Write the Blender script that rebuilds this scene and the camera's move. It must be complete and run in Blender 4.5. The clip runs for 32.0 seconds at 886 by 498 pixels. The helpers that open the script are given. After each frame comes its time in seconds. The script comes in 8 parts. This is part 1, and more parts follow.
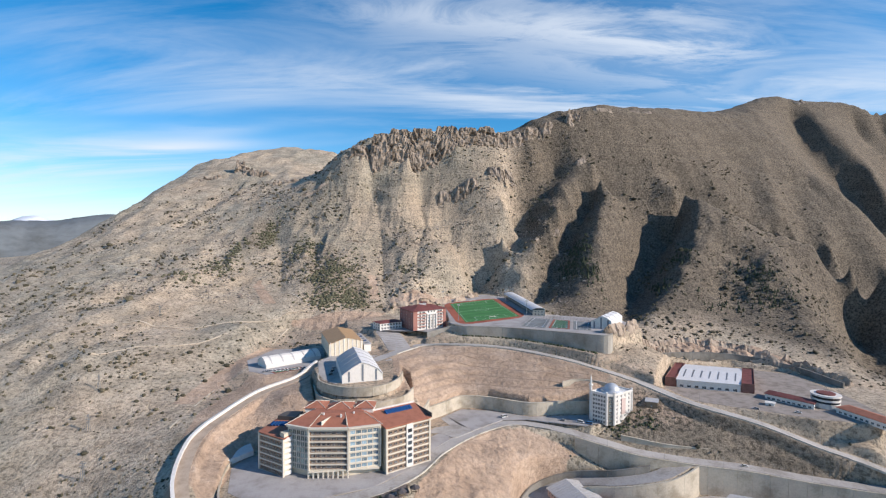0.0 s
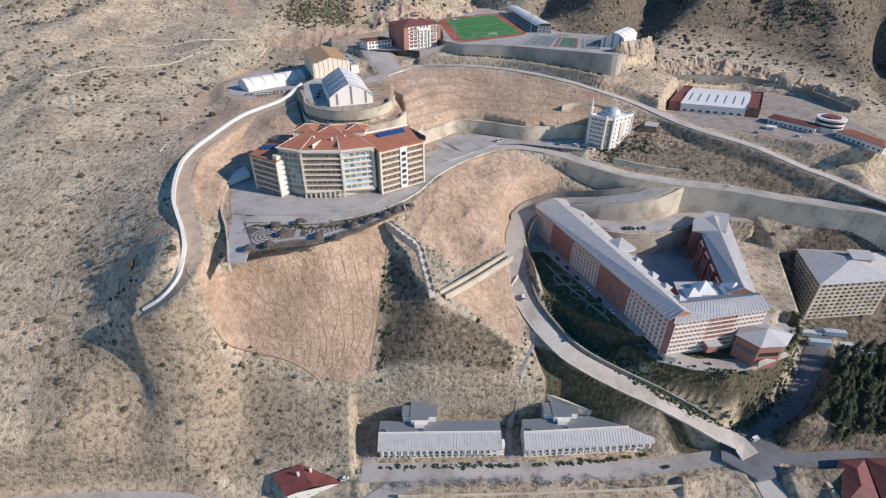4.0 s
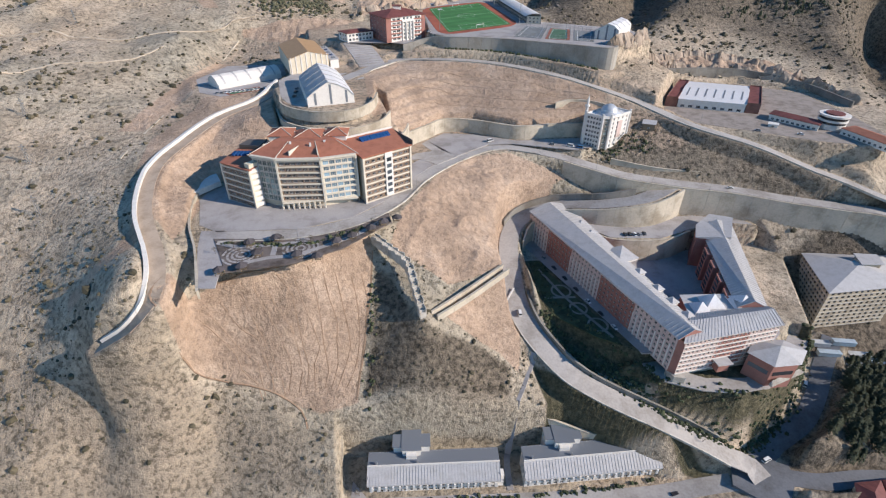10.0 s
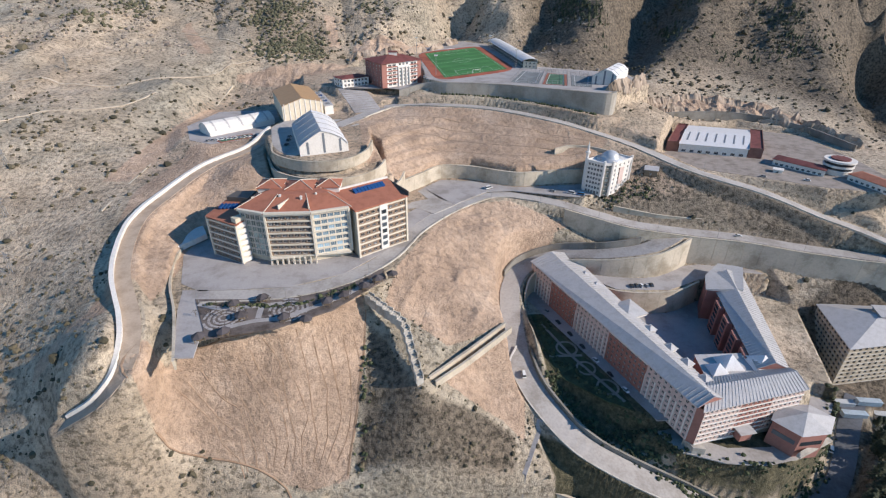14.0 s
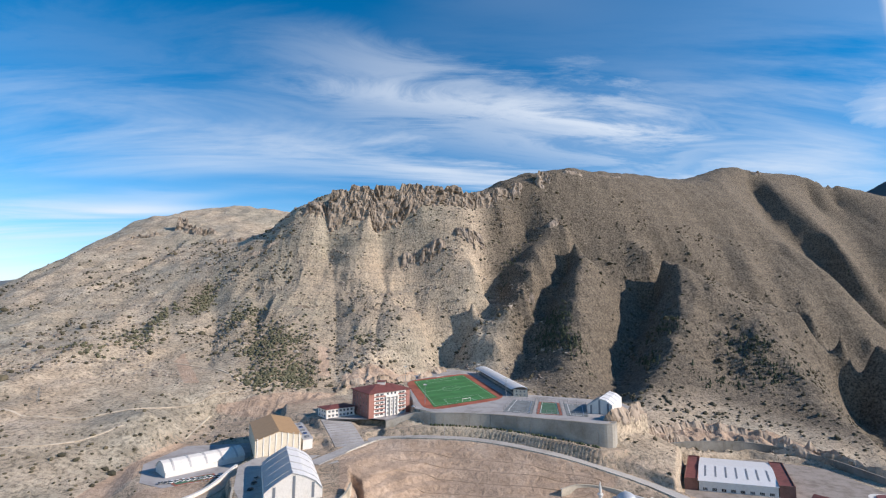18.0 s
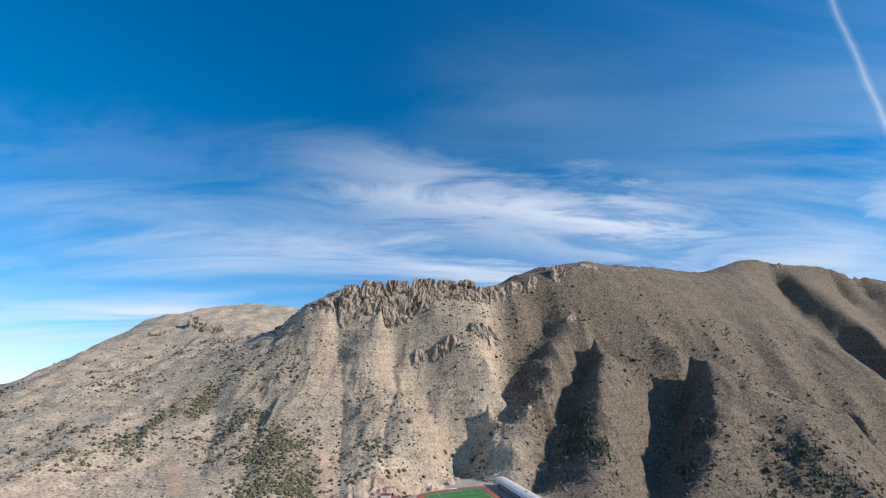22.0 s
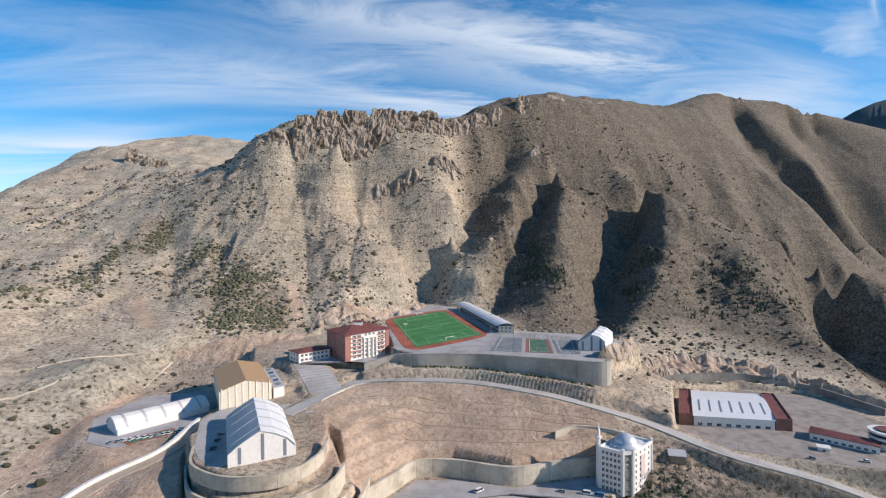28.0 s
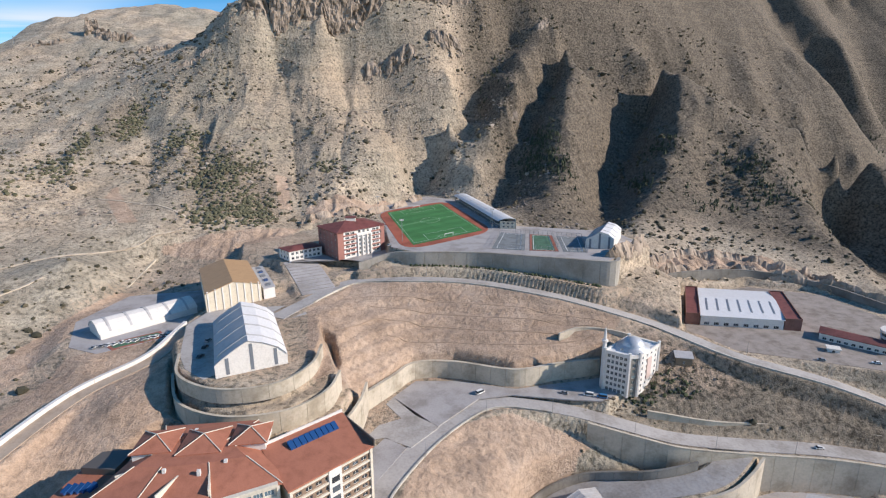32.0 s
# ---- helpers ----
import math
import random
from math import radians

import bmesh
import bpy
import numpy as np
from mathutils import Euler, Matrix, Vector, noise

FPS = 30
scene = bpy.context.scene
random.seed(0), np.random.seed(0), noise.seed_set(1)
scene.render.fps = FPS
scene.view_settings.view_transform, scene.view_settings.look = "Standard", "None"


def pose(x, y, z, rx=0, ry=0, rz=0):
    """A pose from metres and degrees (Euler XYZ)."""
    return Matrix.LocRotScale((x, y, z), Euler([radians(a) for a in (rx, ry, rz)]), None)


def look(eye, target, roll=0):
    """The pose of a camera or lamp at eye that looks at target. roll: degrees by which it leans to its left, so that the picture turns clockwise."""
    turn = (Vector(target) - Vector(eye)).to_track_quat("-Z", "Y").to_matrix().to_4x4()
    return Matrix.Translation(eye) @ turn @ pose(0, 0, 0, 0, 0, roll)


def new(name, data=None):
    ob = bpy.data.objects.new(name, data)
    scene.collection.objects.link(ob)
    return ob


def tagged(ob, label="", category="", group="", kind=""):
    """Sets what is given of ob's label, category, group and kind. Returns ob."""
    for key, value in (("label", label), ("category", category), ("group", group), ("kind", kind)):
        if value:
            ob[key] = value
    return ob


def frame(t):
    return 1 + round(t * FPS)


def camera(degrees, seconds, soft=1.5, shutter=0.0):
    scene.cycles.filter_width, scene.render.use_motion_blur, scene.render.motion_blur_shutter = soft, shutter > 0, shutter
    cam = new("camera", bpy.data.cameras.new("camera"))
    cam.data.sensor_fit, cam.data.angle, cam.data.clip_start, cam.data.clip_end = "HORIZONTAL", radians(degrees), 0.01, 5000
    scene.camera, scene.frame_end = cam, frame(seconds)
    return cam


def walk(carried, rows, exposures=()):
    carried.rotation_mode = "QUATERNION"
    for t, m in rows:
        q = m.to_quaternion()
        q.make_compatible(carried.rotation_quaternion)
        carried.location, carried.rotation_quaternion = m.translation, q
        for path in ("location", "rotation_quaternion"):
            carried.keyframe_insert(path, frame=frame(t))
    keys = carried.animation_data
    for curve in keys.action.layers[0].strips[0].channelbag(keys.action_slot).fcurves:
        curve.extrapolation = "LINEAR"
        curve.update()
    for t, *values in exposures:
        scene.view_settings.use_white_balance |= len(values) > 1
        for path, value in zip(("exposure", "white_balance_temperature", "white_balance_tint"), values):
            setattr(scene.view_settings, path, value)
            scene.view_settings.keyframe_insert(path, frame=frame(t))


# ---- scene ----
cam = camera(84.0, 32.0, soft=1.2)
# seconds, eye, heading, tilt and lean of the drone
PATH = [
    (0, -1.1, -0.2, -0.3, -0.09, -1.27, 0.13),
    (0.5, -1.3, 2.1, -0.7, -0.97, -4.08, 0.08),
    (1, -1.5, 4.4, -1.0, -1.02, -7.58, -0.13),
    (1.5, -1.6, 5.8, -3.2, -0.61, -11.70, -0.13),
    (2, -1.6, 7.3, -5.4, -0.59, -16.10, -0.26),
    (2.5, -1.1, 9.7, -5.7, -0.48, -20.85, -0.13),
    (3, -0.7, 12.1, -6.0, -0.38, -25.27, 0.14),
    (3.5, -0.4, 13.7, -7.4, -0.46, -28.46, 0.23),
    (4, -0.2, 15.3, -8.9, -0.77, -32.07, 0.32),
    (4.5, -0.1, 17.1, -10.0, -1.12, -33.30, 0.23),
    (6.5, -0.9, 25.4, -9.8, -1.40, -33.23, 0.40),
    (7, -1.6, 27.6, -9.8, -1.83, -33.32, 0.43),
    (7.5, -2.0, 29.9, -9.6, -2.25, -33.32, 0.31),
    (8, -2.3, 32.2, -9.4, -2.38, -33.40, 0.41),
    (8.5, -2.6, 34.3, -9.1, -2.57, -33.42, 0.43),
    (9, -3.0, 36.5, -8.8, -2.74, -33.47, 0.47),
    (9.5, -2.9, 38.8, -8.8, -2.90, -33.37, 0.50),
    (10, -2.9, 41.0, -8.7, -2.89, -33.38, 0.59),
    (10.5, -3.1, 43.3, -8.5, -3.08, -33.32, 0.54),
    (11, -3.2, 45.7, -8.3, -3.42, -33.27, 0.48),
    (11.5, -3.0, 47.9, -8.2, -3.18, -33.33, 0.55),
    (12, -2.7, 50.0, -8.0, -3.07, -33.35, 0.58),
    (12.5, -2.8, 52.3, -7.8, -3.18, -33.33, 0.65),
    (13, -2.9, 54.5, -7.5, -3.49, -33.27, 0.57),
    (13.5, -2.9, 57.3, -6.9, -3.40, -32.22, 0.60),
    (15.5, -2.7, 67.4, -4.7, -3.52, -14.79, 0.25),
    (16, -2.8, 70.5, -3.3, -3.89, -9.21, 0.26),
    (16.5, -2.9, 73.4, -2.5, -4.41, -4.29, 0.25),
    (17, -3.1, 76.0, -3.4, -4.54, 0.36, 0.45),
    (17.5, -3.1, 78.7, -3.6, -4.59, 3.72, 0.37),
    (18, -3.2, 81.5, -3.9, -4.47, 6.69, 0.42),
    (18.5, -2.6, 84.1, -4.1, -4.57, 10.10, 0.41),
    (19, -2.0, 86.8, -4.3, -5.01, 12.69, 0.23),
    (19.5, -0.6, 89.6, -4.5, -4.93, 15.41, 0.45),
    (20, 0.8, 92.3, -4.7, -4.79, 16.71, 0.42),
    (20.5, 1.9, 94.4, -4.9, -4.96, 17.58, 0.44),
    (21, 3.0, 96.5, -5.1, -3.52, 18.05, 0.55),
    (21.5, 3.2, 98.0, -5.3, -2.40, 18.31, 0.54),
    (22, 3.4, 99.4, -5.5, -2.47, 18.04, 0.31),
    (22.5, 3.3, 101.3, -5.7, -2.72, 17.77, 0.18),
    (23, 3.3, 103.3, -5.9, -2.84, 17.01, -0.15),
    (23.5, 2.9, 105.1, -6.1, -2.81, 14.92, -0.00),
    (24, 2.5, 107.0, -6.3, -3.00, 13.53, -0.14),
    (24.5, 1.2, 108.8, -6.5, -3.15, 11.83, -0.27),
    (26.5, -5.6, 114.9, -7.2, -6.11, 4.59, -0.40),
    (27, -6.1, 117.4, -6.1, -6.77, 2.82, -0.43),
    (27.5, -6.0, 120.0, -5.1, -7.25, 0.86, -0.48),
    (28, -5.8, 122.6, -4.2, -7.63, -0.98, -0.43),
    (28.5, -5.9, 125.8, -4.0, -8.12, -2.77, -0.45),
    (29, -5.9, 129.0, -3.7, -8.51, -4.11, -0.45),
    (29.5, -5.7, 132.6, -3.6, -8.46, -6.09, -0.44),
    (30, -5.5, 136.2, -3.5, -8.63, -7.49, -0.59),
    (30.5, -5.3, 140.0, -3.4, -8.95, -8.95, -0.64),
    (31, -5.2, 143.8, -3.4, -8.86, -10.22, -0.53),
    (31.5, -4.7, 148.1, -2.8, -8.29, -11.46, -0.43),
    (32, -4.3, 152.4, -2.3, -8.08, -14.09, -0.33),
]
walk(cam, [(t, pose(x, y, z, 90 + tilt, 0, yaw) @ pose(0, 0, 0, 0, 0, lean)) for t, x, y, z, yaw, tilt, lean in PATH])

# ---------------------------------------------------------------- sky and sun
SUN_FROM = Vector((0.88, -0.31, 0.50)).normalized()
SUN_ELEV = math.asin(SUN_FROM.z)
SUN_TURN = math.atan2(SUN_FROM.x, SUN_FROM.y)
world = bpy.data.worlds.new("sky")
scene.world = world
world.use_nodes = True


def sky_nodes():
    """A clear winter sky with cirrus and one old vapour trail."""
    nt = world.node_tree
    nt.nodes.clear()

    def node(kind, **values):
        n = nt.nodes.new(kind)
        for k, v in values.items():
            n.inputs[int(k[1:])].default_value = v
        return n

    def maths(op, a, b=None, c=None):
        n = nt.nodes.new("ShaderNodeMath")
        n.operation, n.use_clamp = op, False
        for k, v in enumerate((a, b, c)):
            if isinstance(v, (int, float)):
                n.inputs[k].default_value = v
            elif v is not None:
                nt.links.new(v, n.inputs[k])
        return n.outputs[0]

    def stops(value, pairs):
        r = nt.nodes.new("ShaderNodeValToRGB")
        r.color_ramp.interpolation = "EASE"
        e = r.color_ramp.elements
        while len(e) < len(pairs):
            e.new(0.5)
        for el, (p, v) in zip(e, pairs):
            el.position, el.color = p, (v, v, v, 1)
        nt.links.new(value, r.inputs[0])
        return r.outputs[0]

    out = nt.nodes.new("ShaderNodeOutputWorld")
    bg = nt.nodes.new("ShaderNodeBackground")
    sky = nt.nodes.new("ShaderNodeTexSky")
    sky.sky_type = "NISHITA"
    sky.sun_disc = False
    sky.sun_elevation, sky.sun_rotation = SUN_ELEV, SUN_TURN
    sky.altitude, sky.air_density, sky.dust_density, sky.ozone_density = 1200, 1.0, 0.3, 3.5
    bg.inputs["Strength"].default_value = 0.14
    hs = nt.nodes.new("ShaderNodeHueSaturation")
    hs.inputs["Saturation"].default_value, hs.inputs["Hue"].default_value = 1.42, 0.494
    nt.links.new(sky.outputs[0], hs.inputs["Color"])
    # place on the cloud sheet: the way divided by its height
    way = nt.nodes.new("ShaderNodeTexCoord").outputs["Generated"]
    sep = nt.nodes.new("ShaderNodeSeparateXYZ")
    nt.links.new(way, sep.inputs[0])
    up = maths("MAXIMUM", maths("ADD", sep.outputs["Z"], 0.12), 0.03)
    flat = nt.nodes.new("ShaderNodeCombineXYZ")
    nt.links.new(maths("DIVIDE", sep.outputs["X"], up), flat.inputs[0])
    nt.links.new(maths("DIVIDE", sep.outputs["Y"], up), flat.inputs[1])

    def sheet(turn, sx, sy, scale, detail, rough, distort, off):
        mp = nt.nodes.new("ShaderNodeMapping")
        mp.inputs["Rotation"].default_value = (0, 0, turn)
        mp.inputs["Scale"].default_value = (sx, sy, 1)
        mp.inputs["Location"].default_value = (off, off * 0.7, 0)
        nt.links.new(flat.outputs[0], mp.inputs["Vector"])
        n = nt.nodes.new("ShaderNodeTexNoise")
        n.inputs["Scale"].default_value, n.inputs["Detail"].default_value = scale, detail
        n.inputs["Roughness"].default_value, n.inputs["Distortion"].default_value = rough, distort
        nt.links.new(mp.outputs[0], n.inputs["Vector"])
        return n.outputs["Fac"]

    streaks = sheet(0.35, 0.28, 1.0, 1.6, 7, 0.62, 0.7, 3.3)
    broad = sheet(0.2, 0.35, 0.8, 0.75, 3, 0.5, 0.3, 1.9)
    cloud = maths("MULTIPLY", stops(streaks, [(0.36, 0.0), (0.66, 1.0)]), stops(broad, [(0.36, 0.0), (0.64, 1.0)]))
    low = stops(sep.outputs["Z"], [(0.10, 0.55), (0.18, 1.0), (0.30, 0.75), (0.45, 0.3), (0.75, 0.14)])
    cloud = maths("MULTIPLY", cloud, low)
    veil = stops(sep.outputs["Z"], [(0.0, 0.42), (0.10, 0.24), (0.22, 0.06), (0.4, 0.0)])
    # the vapour trail: a thin band along a great circle
    a, b = Vector((0.714, 0.622, 0.322)).normalized(), Vector((0.631, 0.575, 0.521)).normalized()
    pole_way = a.cross(b).normalized()
    dot = nt.nodes.new("ShaderNodeVectorMath")
    dot.operation = "DOT_PRODUCT"
    nt.links.new(way, dot.inputs[0])
    dot.inputs[1].default_value = pole_way
    bend = maths("MULTIPLY_ADD", sheet(0, 1, 1, 3.0, 3, 0.5, 0, 7.0), 0.016, -0.008)
    off = maths("ABSOLUTE", maths("ADD", dot.outputs["Value"], bend))
    band = maths("MULTIPLY", stops(off, [(0.0, 1.0), (0.006, 0.0)]), stops(sep.outputs["Z"], [(0.30, 0.0), (0.34, 0.36), (0.6, 0.25)]))
    band = maths("MULTIPLY", band, stops(sep.outputs["X"], [(0.2, 0.0), (0.4, 1.0)]))
    # a broad bank of cirrus across the north, and a small cloud in the east
    a, b = Vector((-0.25, 0.876, 0.40)).normalized(), Vector((0.49, 0.82, 0.30)).normalized()
    dot2 = nt.nodes.new("ShaderNodeVectorMath")
    dot2.operation = "DOT_PRODUCT"
    nt.links.new(way, dot2.inputs[0])
    dot2.inputs[1].default_value = a.cross(b).normalized()
    fray = sheet(0.3, 0.5, 1.3, 2.2, 8, 0.65, 1.2, 5.1)
    off2 = maths("ABSOLUTE", maths("ADD", dot2.outputs["Value"], maths("MULTIPLY_ADD", fray, 0.16, -0.08)))
    bank = maths("MULTIPLY", stops(off2, [(0.0, 0.85), (0.035, 0.55), (0.13, 0.0)]), stops(fray, [(0.34, 0.25), (0.6, 1.0)]))
    bank = maths("MULTIPLY", bank, stops(maths("MULTIPLY_ADD", sep.outputs["X"], 0.5, 0.5), [(0.30, 0.1), (0.52, 0.75), (0.70, 1.0), (0.80, 0.25)]))
    bank = maths("MULTIPLY", bank, stops(sep.outputs["Y"], [(0.2, 0.0), (0.6, 1.0)]))
    puff = nt.nodes.new("ShaderNodeVectorMath")
    puff.operation = "DISTANCE"
    nt.links.new(way, puff.inputs[0])
    puff.inputs[1].default_value = Vector((0.70, 0.645, 0.30)).normalized()
    small = stops(maths("ADD", puff.outputs["Value"], maths("MULTIPLY_ADD", fray, 0.12, -0.06)), [(0.0, 0.5), (0.02, 0.34), (0.05, 0.0)])
    cloud = maths("MAXIMUM", cloud, maths("MAXIMUM", bank, small))
    fac = maths("MINIMUM", maths("ADD", maths("ADD", cloud, maths("MULTIPLY", veil, 0.8)), band), 0.9)
    mix = nt.nodes.new("ShaderNodeMix")
    mix.data_type = "RGBA"
    nt.links.new(fac, mix.inputs[0])
    nt.links.new(hs.outputs[0], mix.inputs[6])
    mix.inputs[7].default_value = (5.2, 5.6, 6.2, 1)
    nt.links.new(mix.outputs[2], bg.inputs["Color"])
    nt.links.new(bg.outputs[0], out.inputs["Surface"])


sky_nodes()
sun = new("sun", bpy.data.lights.new("sun", "SUN"))
sun.data.energy, sun.data.angle, sun.data.color = 5.0, radians(0.53), (1.0, 0.88, 0.77)
sun.matrix_world = look(SUN_FROM * 500, (0, 0, 0))

scene.view_settings.exposure = 0.2
# ---------------------------------------------------------------- helpers


def part(name, bm, material, parent=None, label=""):
    me = bpy.data.meshes.new(name)
    bm.to_mesh(me)
    bm.free()
    if material is not None:
        me.materials.append(material)
    ob = new(name, me)
    if parent is not None:
        ob.parent = parent
        if parent.type == "EMPTY":
            ob.matrix_parent_inverse = Matrix.Translation(-parent.location)
    if label:
        ob["label"] = label
    return ob


def thing(name, label, category, group="", kind="", at=(0, 0, 0), turn=0.0):
    ob = new(name)
    ob.location = at
    ob.rotation_euler = (0, 0, turn)
    return tagged(ob, label, category, group, kind)


# ---------------------------------------------------------------- materials


def shader(name, rough=0.85, metal=0.0):
    m = bpy.data.materials.new(name)
    m.use_nodes = True
    nt = m.node_tree
    b = nt.nodes["Principled BSDF"]
    b.inputs["Roughness"].default_value, b.inputs["Metallic"].default_value = rough, metal
    return m, nt, b


def noise_node(nt, scale, detail=4.0, rough=0.6, coord=None):
    n = nt.nodes.new("ShaderNodeTexNoise")
    n.inputs["Scale"].default_value, n.inputs["Detail"].default_value, n.inputs["Roughness"].default_value = scale, detail, rough
    if coord is not None:
        nt.links.new(coord, n.inputs["Vector"])
    return n


def ramp_node(nt, value, stops):
    r = nt.nodes.new("ShaderNodeValToRGB")
    e = r.color_ramp.elements
    while len(e) < len(stops):
        e.new(0.5)
    for el, (p, c) in zip(e, stops):
        el.position, el.color = p, (*c, 1)
    nt.links.new(value, r.inputs["Fac"])
    return r


def mix_node(nt, fac, a, b, blend="MIX"):
    m = nt.nodes.new("ShaderNodeMix")
    m.data_type, m.blend_type = "RGBA", blend
    for sock, v in ((m.inputs[0], fac), (m.inputs[6], a), (m.inputs[7], b)):
        if isinstance(v, (int, float)):
            sock.default_value = v
        elif isinstance(v, tuple):
            sock.default_value = (*v, 1)
        else:
            nt.links.new(v, sock)
    return m.outputs[2]


def worn(name, colour, rough=0.85, metal=0.0, big=0.15, small=1.5, spread=0.25, bump=0.0, tint=(0.75, 0.7, 0.62)):
    """A surface of one colour with stains at two scales."""
    m, nt, b = shader(name, rough, metal)
    co = nt.nodes.new("ShaderNodeTexCoord").outputs["Object"]
    n1, n2 = noise_node(nt, big, 5, 0.65, co), noise_node(nt, small, 3, 0.6, co)
    dark = tuple(c * (1 - spread) * (1 - (1 - t) * min(1, spread * 2.4)) for c, t in zip(colour, tint))
    light = tuple(min(1, c * (1 + spread * 0.5)) for c in colour)
    r1 = ramp_node(nt, n1.outputs["Fac"], [(0.33, dark), (0.52, colour), (0.7, light)])
    r2 = ramp_node(nt, n2.outputs["Fac"], [(0.3, (0.8, 0.8, 0.8)), (0.6, (1, 1, 1))])
    nt.links.new(mix_node(nt, 0.7, r1.outputs[0], r2.outputs[0], "MULTIPLY"), b.inputs["Base Color"])
    if bump:
        bp = nt.nodes.new("ShaderNodeBump")
        bp.inputs["Strength"].default_value, bp.inputs["Distance"].default_value = 0.6, bump
        nt.links.new(n2.outputs["Fac"], bp.inputs["Height"])
        nt.links.new(bp.outputs[0], b.inputs["Normal"])
    return m


CONCRETE = worn("concrete", (0.50, 0.47, 0.42), 0.9, bump=0.03)
WALL_CONCRETE = worn("retaining_concrete", (0.52, 0.46, 0.37), 0.9, big=0.08, small=0.9, bump=0.03)
GREY_WALL = worn("grey_stone_wall", (0.25, 0.235, 0.21), 0.9, big=0.06, small=1.2, spread=0.3, bump=0.05)
STADIUM_WALL = worn("weathered_grey_wall", (0.36, 0.335, 0.295), 0.9, big=0.05, small=1.0, spread=0.22, bump=0.04)
ASPHALT = worn("road_concrete", (0.41, 0.385, 0.365), 0.92, big=0.05, small=0.8, spread=0.2)
PAVING = worn("paving", (0.38, 0.36, 0.355), 0.9, big=0.07, small=1.4, spread=0.2)
DARK_ASPHALT = worn("dark_asphalt", (0.16, 0.17, 0.19), 0.92, big=0.05, small=0.8)
WHITE = worn("white_render", (0.72, 0.69, 0.65), 0.8, big=0.4, spread=0.05)
CREAM = worn("cream_render", (0.64, 0.57, 0.45), 0.8, big=0.4, spread=0.06)
ROOF_RED = worn("orange_roof_tile", (0.37, 0.145, 0.09), 0.85, big=0.3, small=2.5, spread=0.12, bump=0.04)
ROOF_DARK_RED = worn("dark_red_roof", (0.19, 0.06, 0.053), 0.7, big=0.2, small=2.0)
ROOF_GREY = worn("grey_sheet_roof", (0.47, 0.46, 0.46), 0.6, 0.0, big=0.3, spread=0.08)
ROOF_WHITE = worn("white_sheet_roof", (0.72, 0.72, 0.73), 0.5, 0.0, big=0.3, spread=0.04)
ROOF_TAN = worn("tan_sheet_roof", (0.44, 0.28, 0.15), 0.6, big=0.3, spread=0.07)
BRICK_RED = worn("red_brick_cladding", (0.24, 0.115, 0.09), 0.85, spread=0.2)
TURF = worn("artificial_turf", (0.035, 0.17, 0.045), 0.95, big=0.05, small=1.0, spread=0.2, tint=(0.8, 0.9, 0.8))
TRACK = worn("red_running_track", (0.36, 0.10, 0.06), 0.95, big=0.05, small=0.8)



def plain(name, colour, rough=0.5, metal=0.0):
    m, nt, b = shader(name, rough, metal)
    b.inputs["Base Color"].default_value = (*colour, 1)
    return m


def glass(name, colour, rough=0.12):
    """Dark window glass of a far building, a little uneven from pane to pane."""
    m, nt, b = shader(name, rough)
    info = nt.nodes.new("ShaderNodeObjectInfo")
    r = ramp_node(nt, info.outputs["Random"], [(0.0, tuple(c * 0.55 for c in colour)), (0.6, colour), (1.0, tuple(min(1, c * 2.2) for c in colour))])
    nt.links.new(r.outputs[0], b.inputs["Base Color"])
    b.inputs["IOR"].default_value = 1.5
    return m


GLASS = glass("window_glass", (0.045, 0.055, 0.065))
GLASS_BLUE = glass("blue_curtain_glass", (0.16, 0.24, 0.30), 0.08)
GLASS_GREEN = glass("green_grey_glass", (0.16, 0.20, 0.19), 0.1)
FRAME_WHITE = plain("white_frame", (0.72, 0.70, 0.66), 0.5)
FRAME_DARK = plain("dark_frame", (0.10, 0.09, 0.08), 0.5)
BROWN = worn("brown_cladding", (0.25, 0.175, 0.125), 0.8, spread=0.1)
BAND = worn("cream_band", (0.66, 0.60, 0.50), 0.8, spread=0.05)
PINK = worn("pale_pink_render", (0.60, 0.47, 0.43), 0.85, spread=0.06)
BRICK = worn("brick_red_render", (0.34, 0.16, 0.13), 0.85, spread=0.1)
RAW = worn("raw_block_wall", (0.46, 0.40, 0.31), 0.92, spread=0.2)
STEEL = worn("lead_dome", (0.55, 0.57, 0.60), 0.4, 0.25, spread=0.08)
SOLAR = plain("solar_panel", (0.02, 0.07, 0.20), 0.15)
SKYLIGHT = plain("grey_skylight", (0.17, 0.19, 0.22), 0.3)
WOOD = worn("grey_timber", (0.22, 0.17, 0.12), 0.9)
RAIL = plain("grey_metal", (0.35, 0.36, 0.37), 0.4, 0.6)
FADED_LINE = plain("faded_pitch_line", (0.34, 0.46, 0.36), 0.9)
LINE = plain("white_line", (0.78, 0.78, 0.76), 0.8)
COURT_GREEN = worn("court_green", (0.07, 0.16, 0.10), 0.9, spread=0.25)
COURT_RED = worn("court_red", (0.30, 0.11, 0.08), 0.9)
COURT_GREY = worn("court_grey", (0.20, 0.22, 0.23), 0.9)
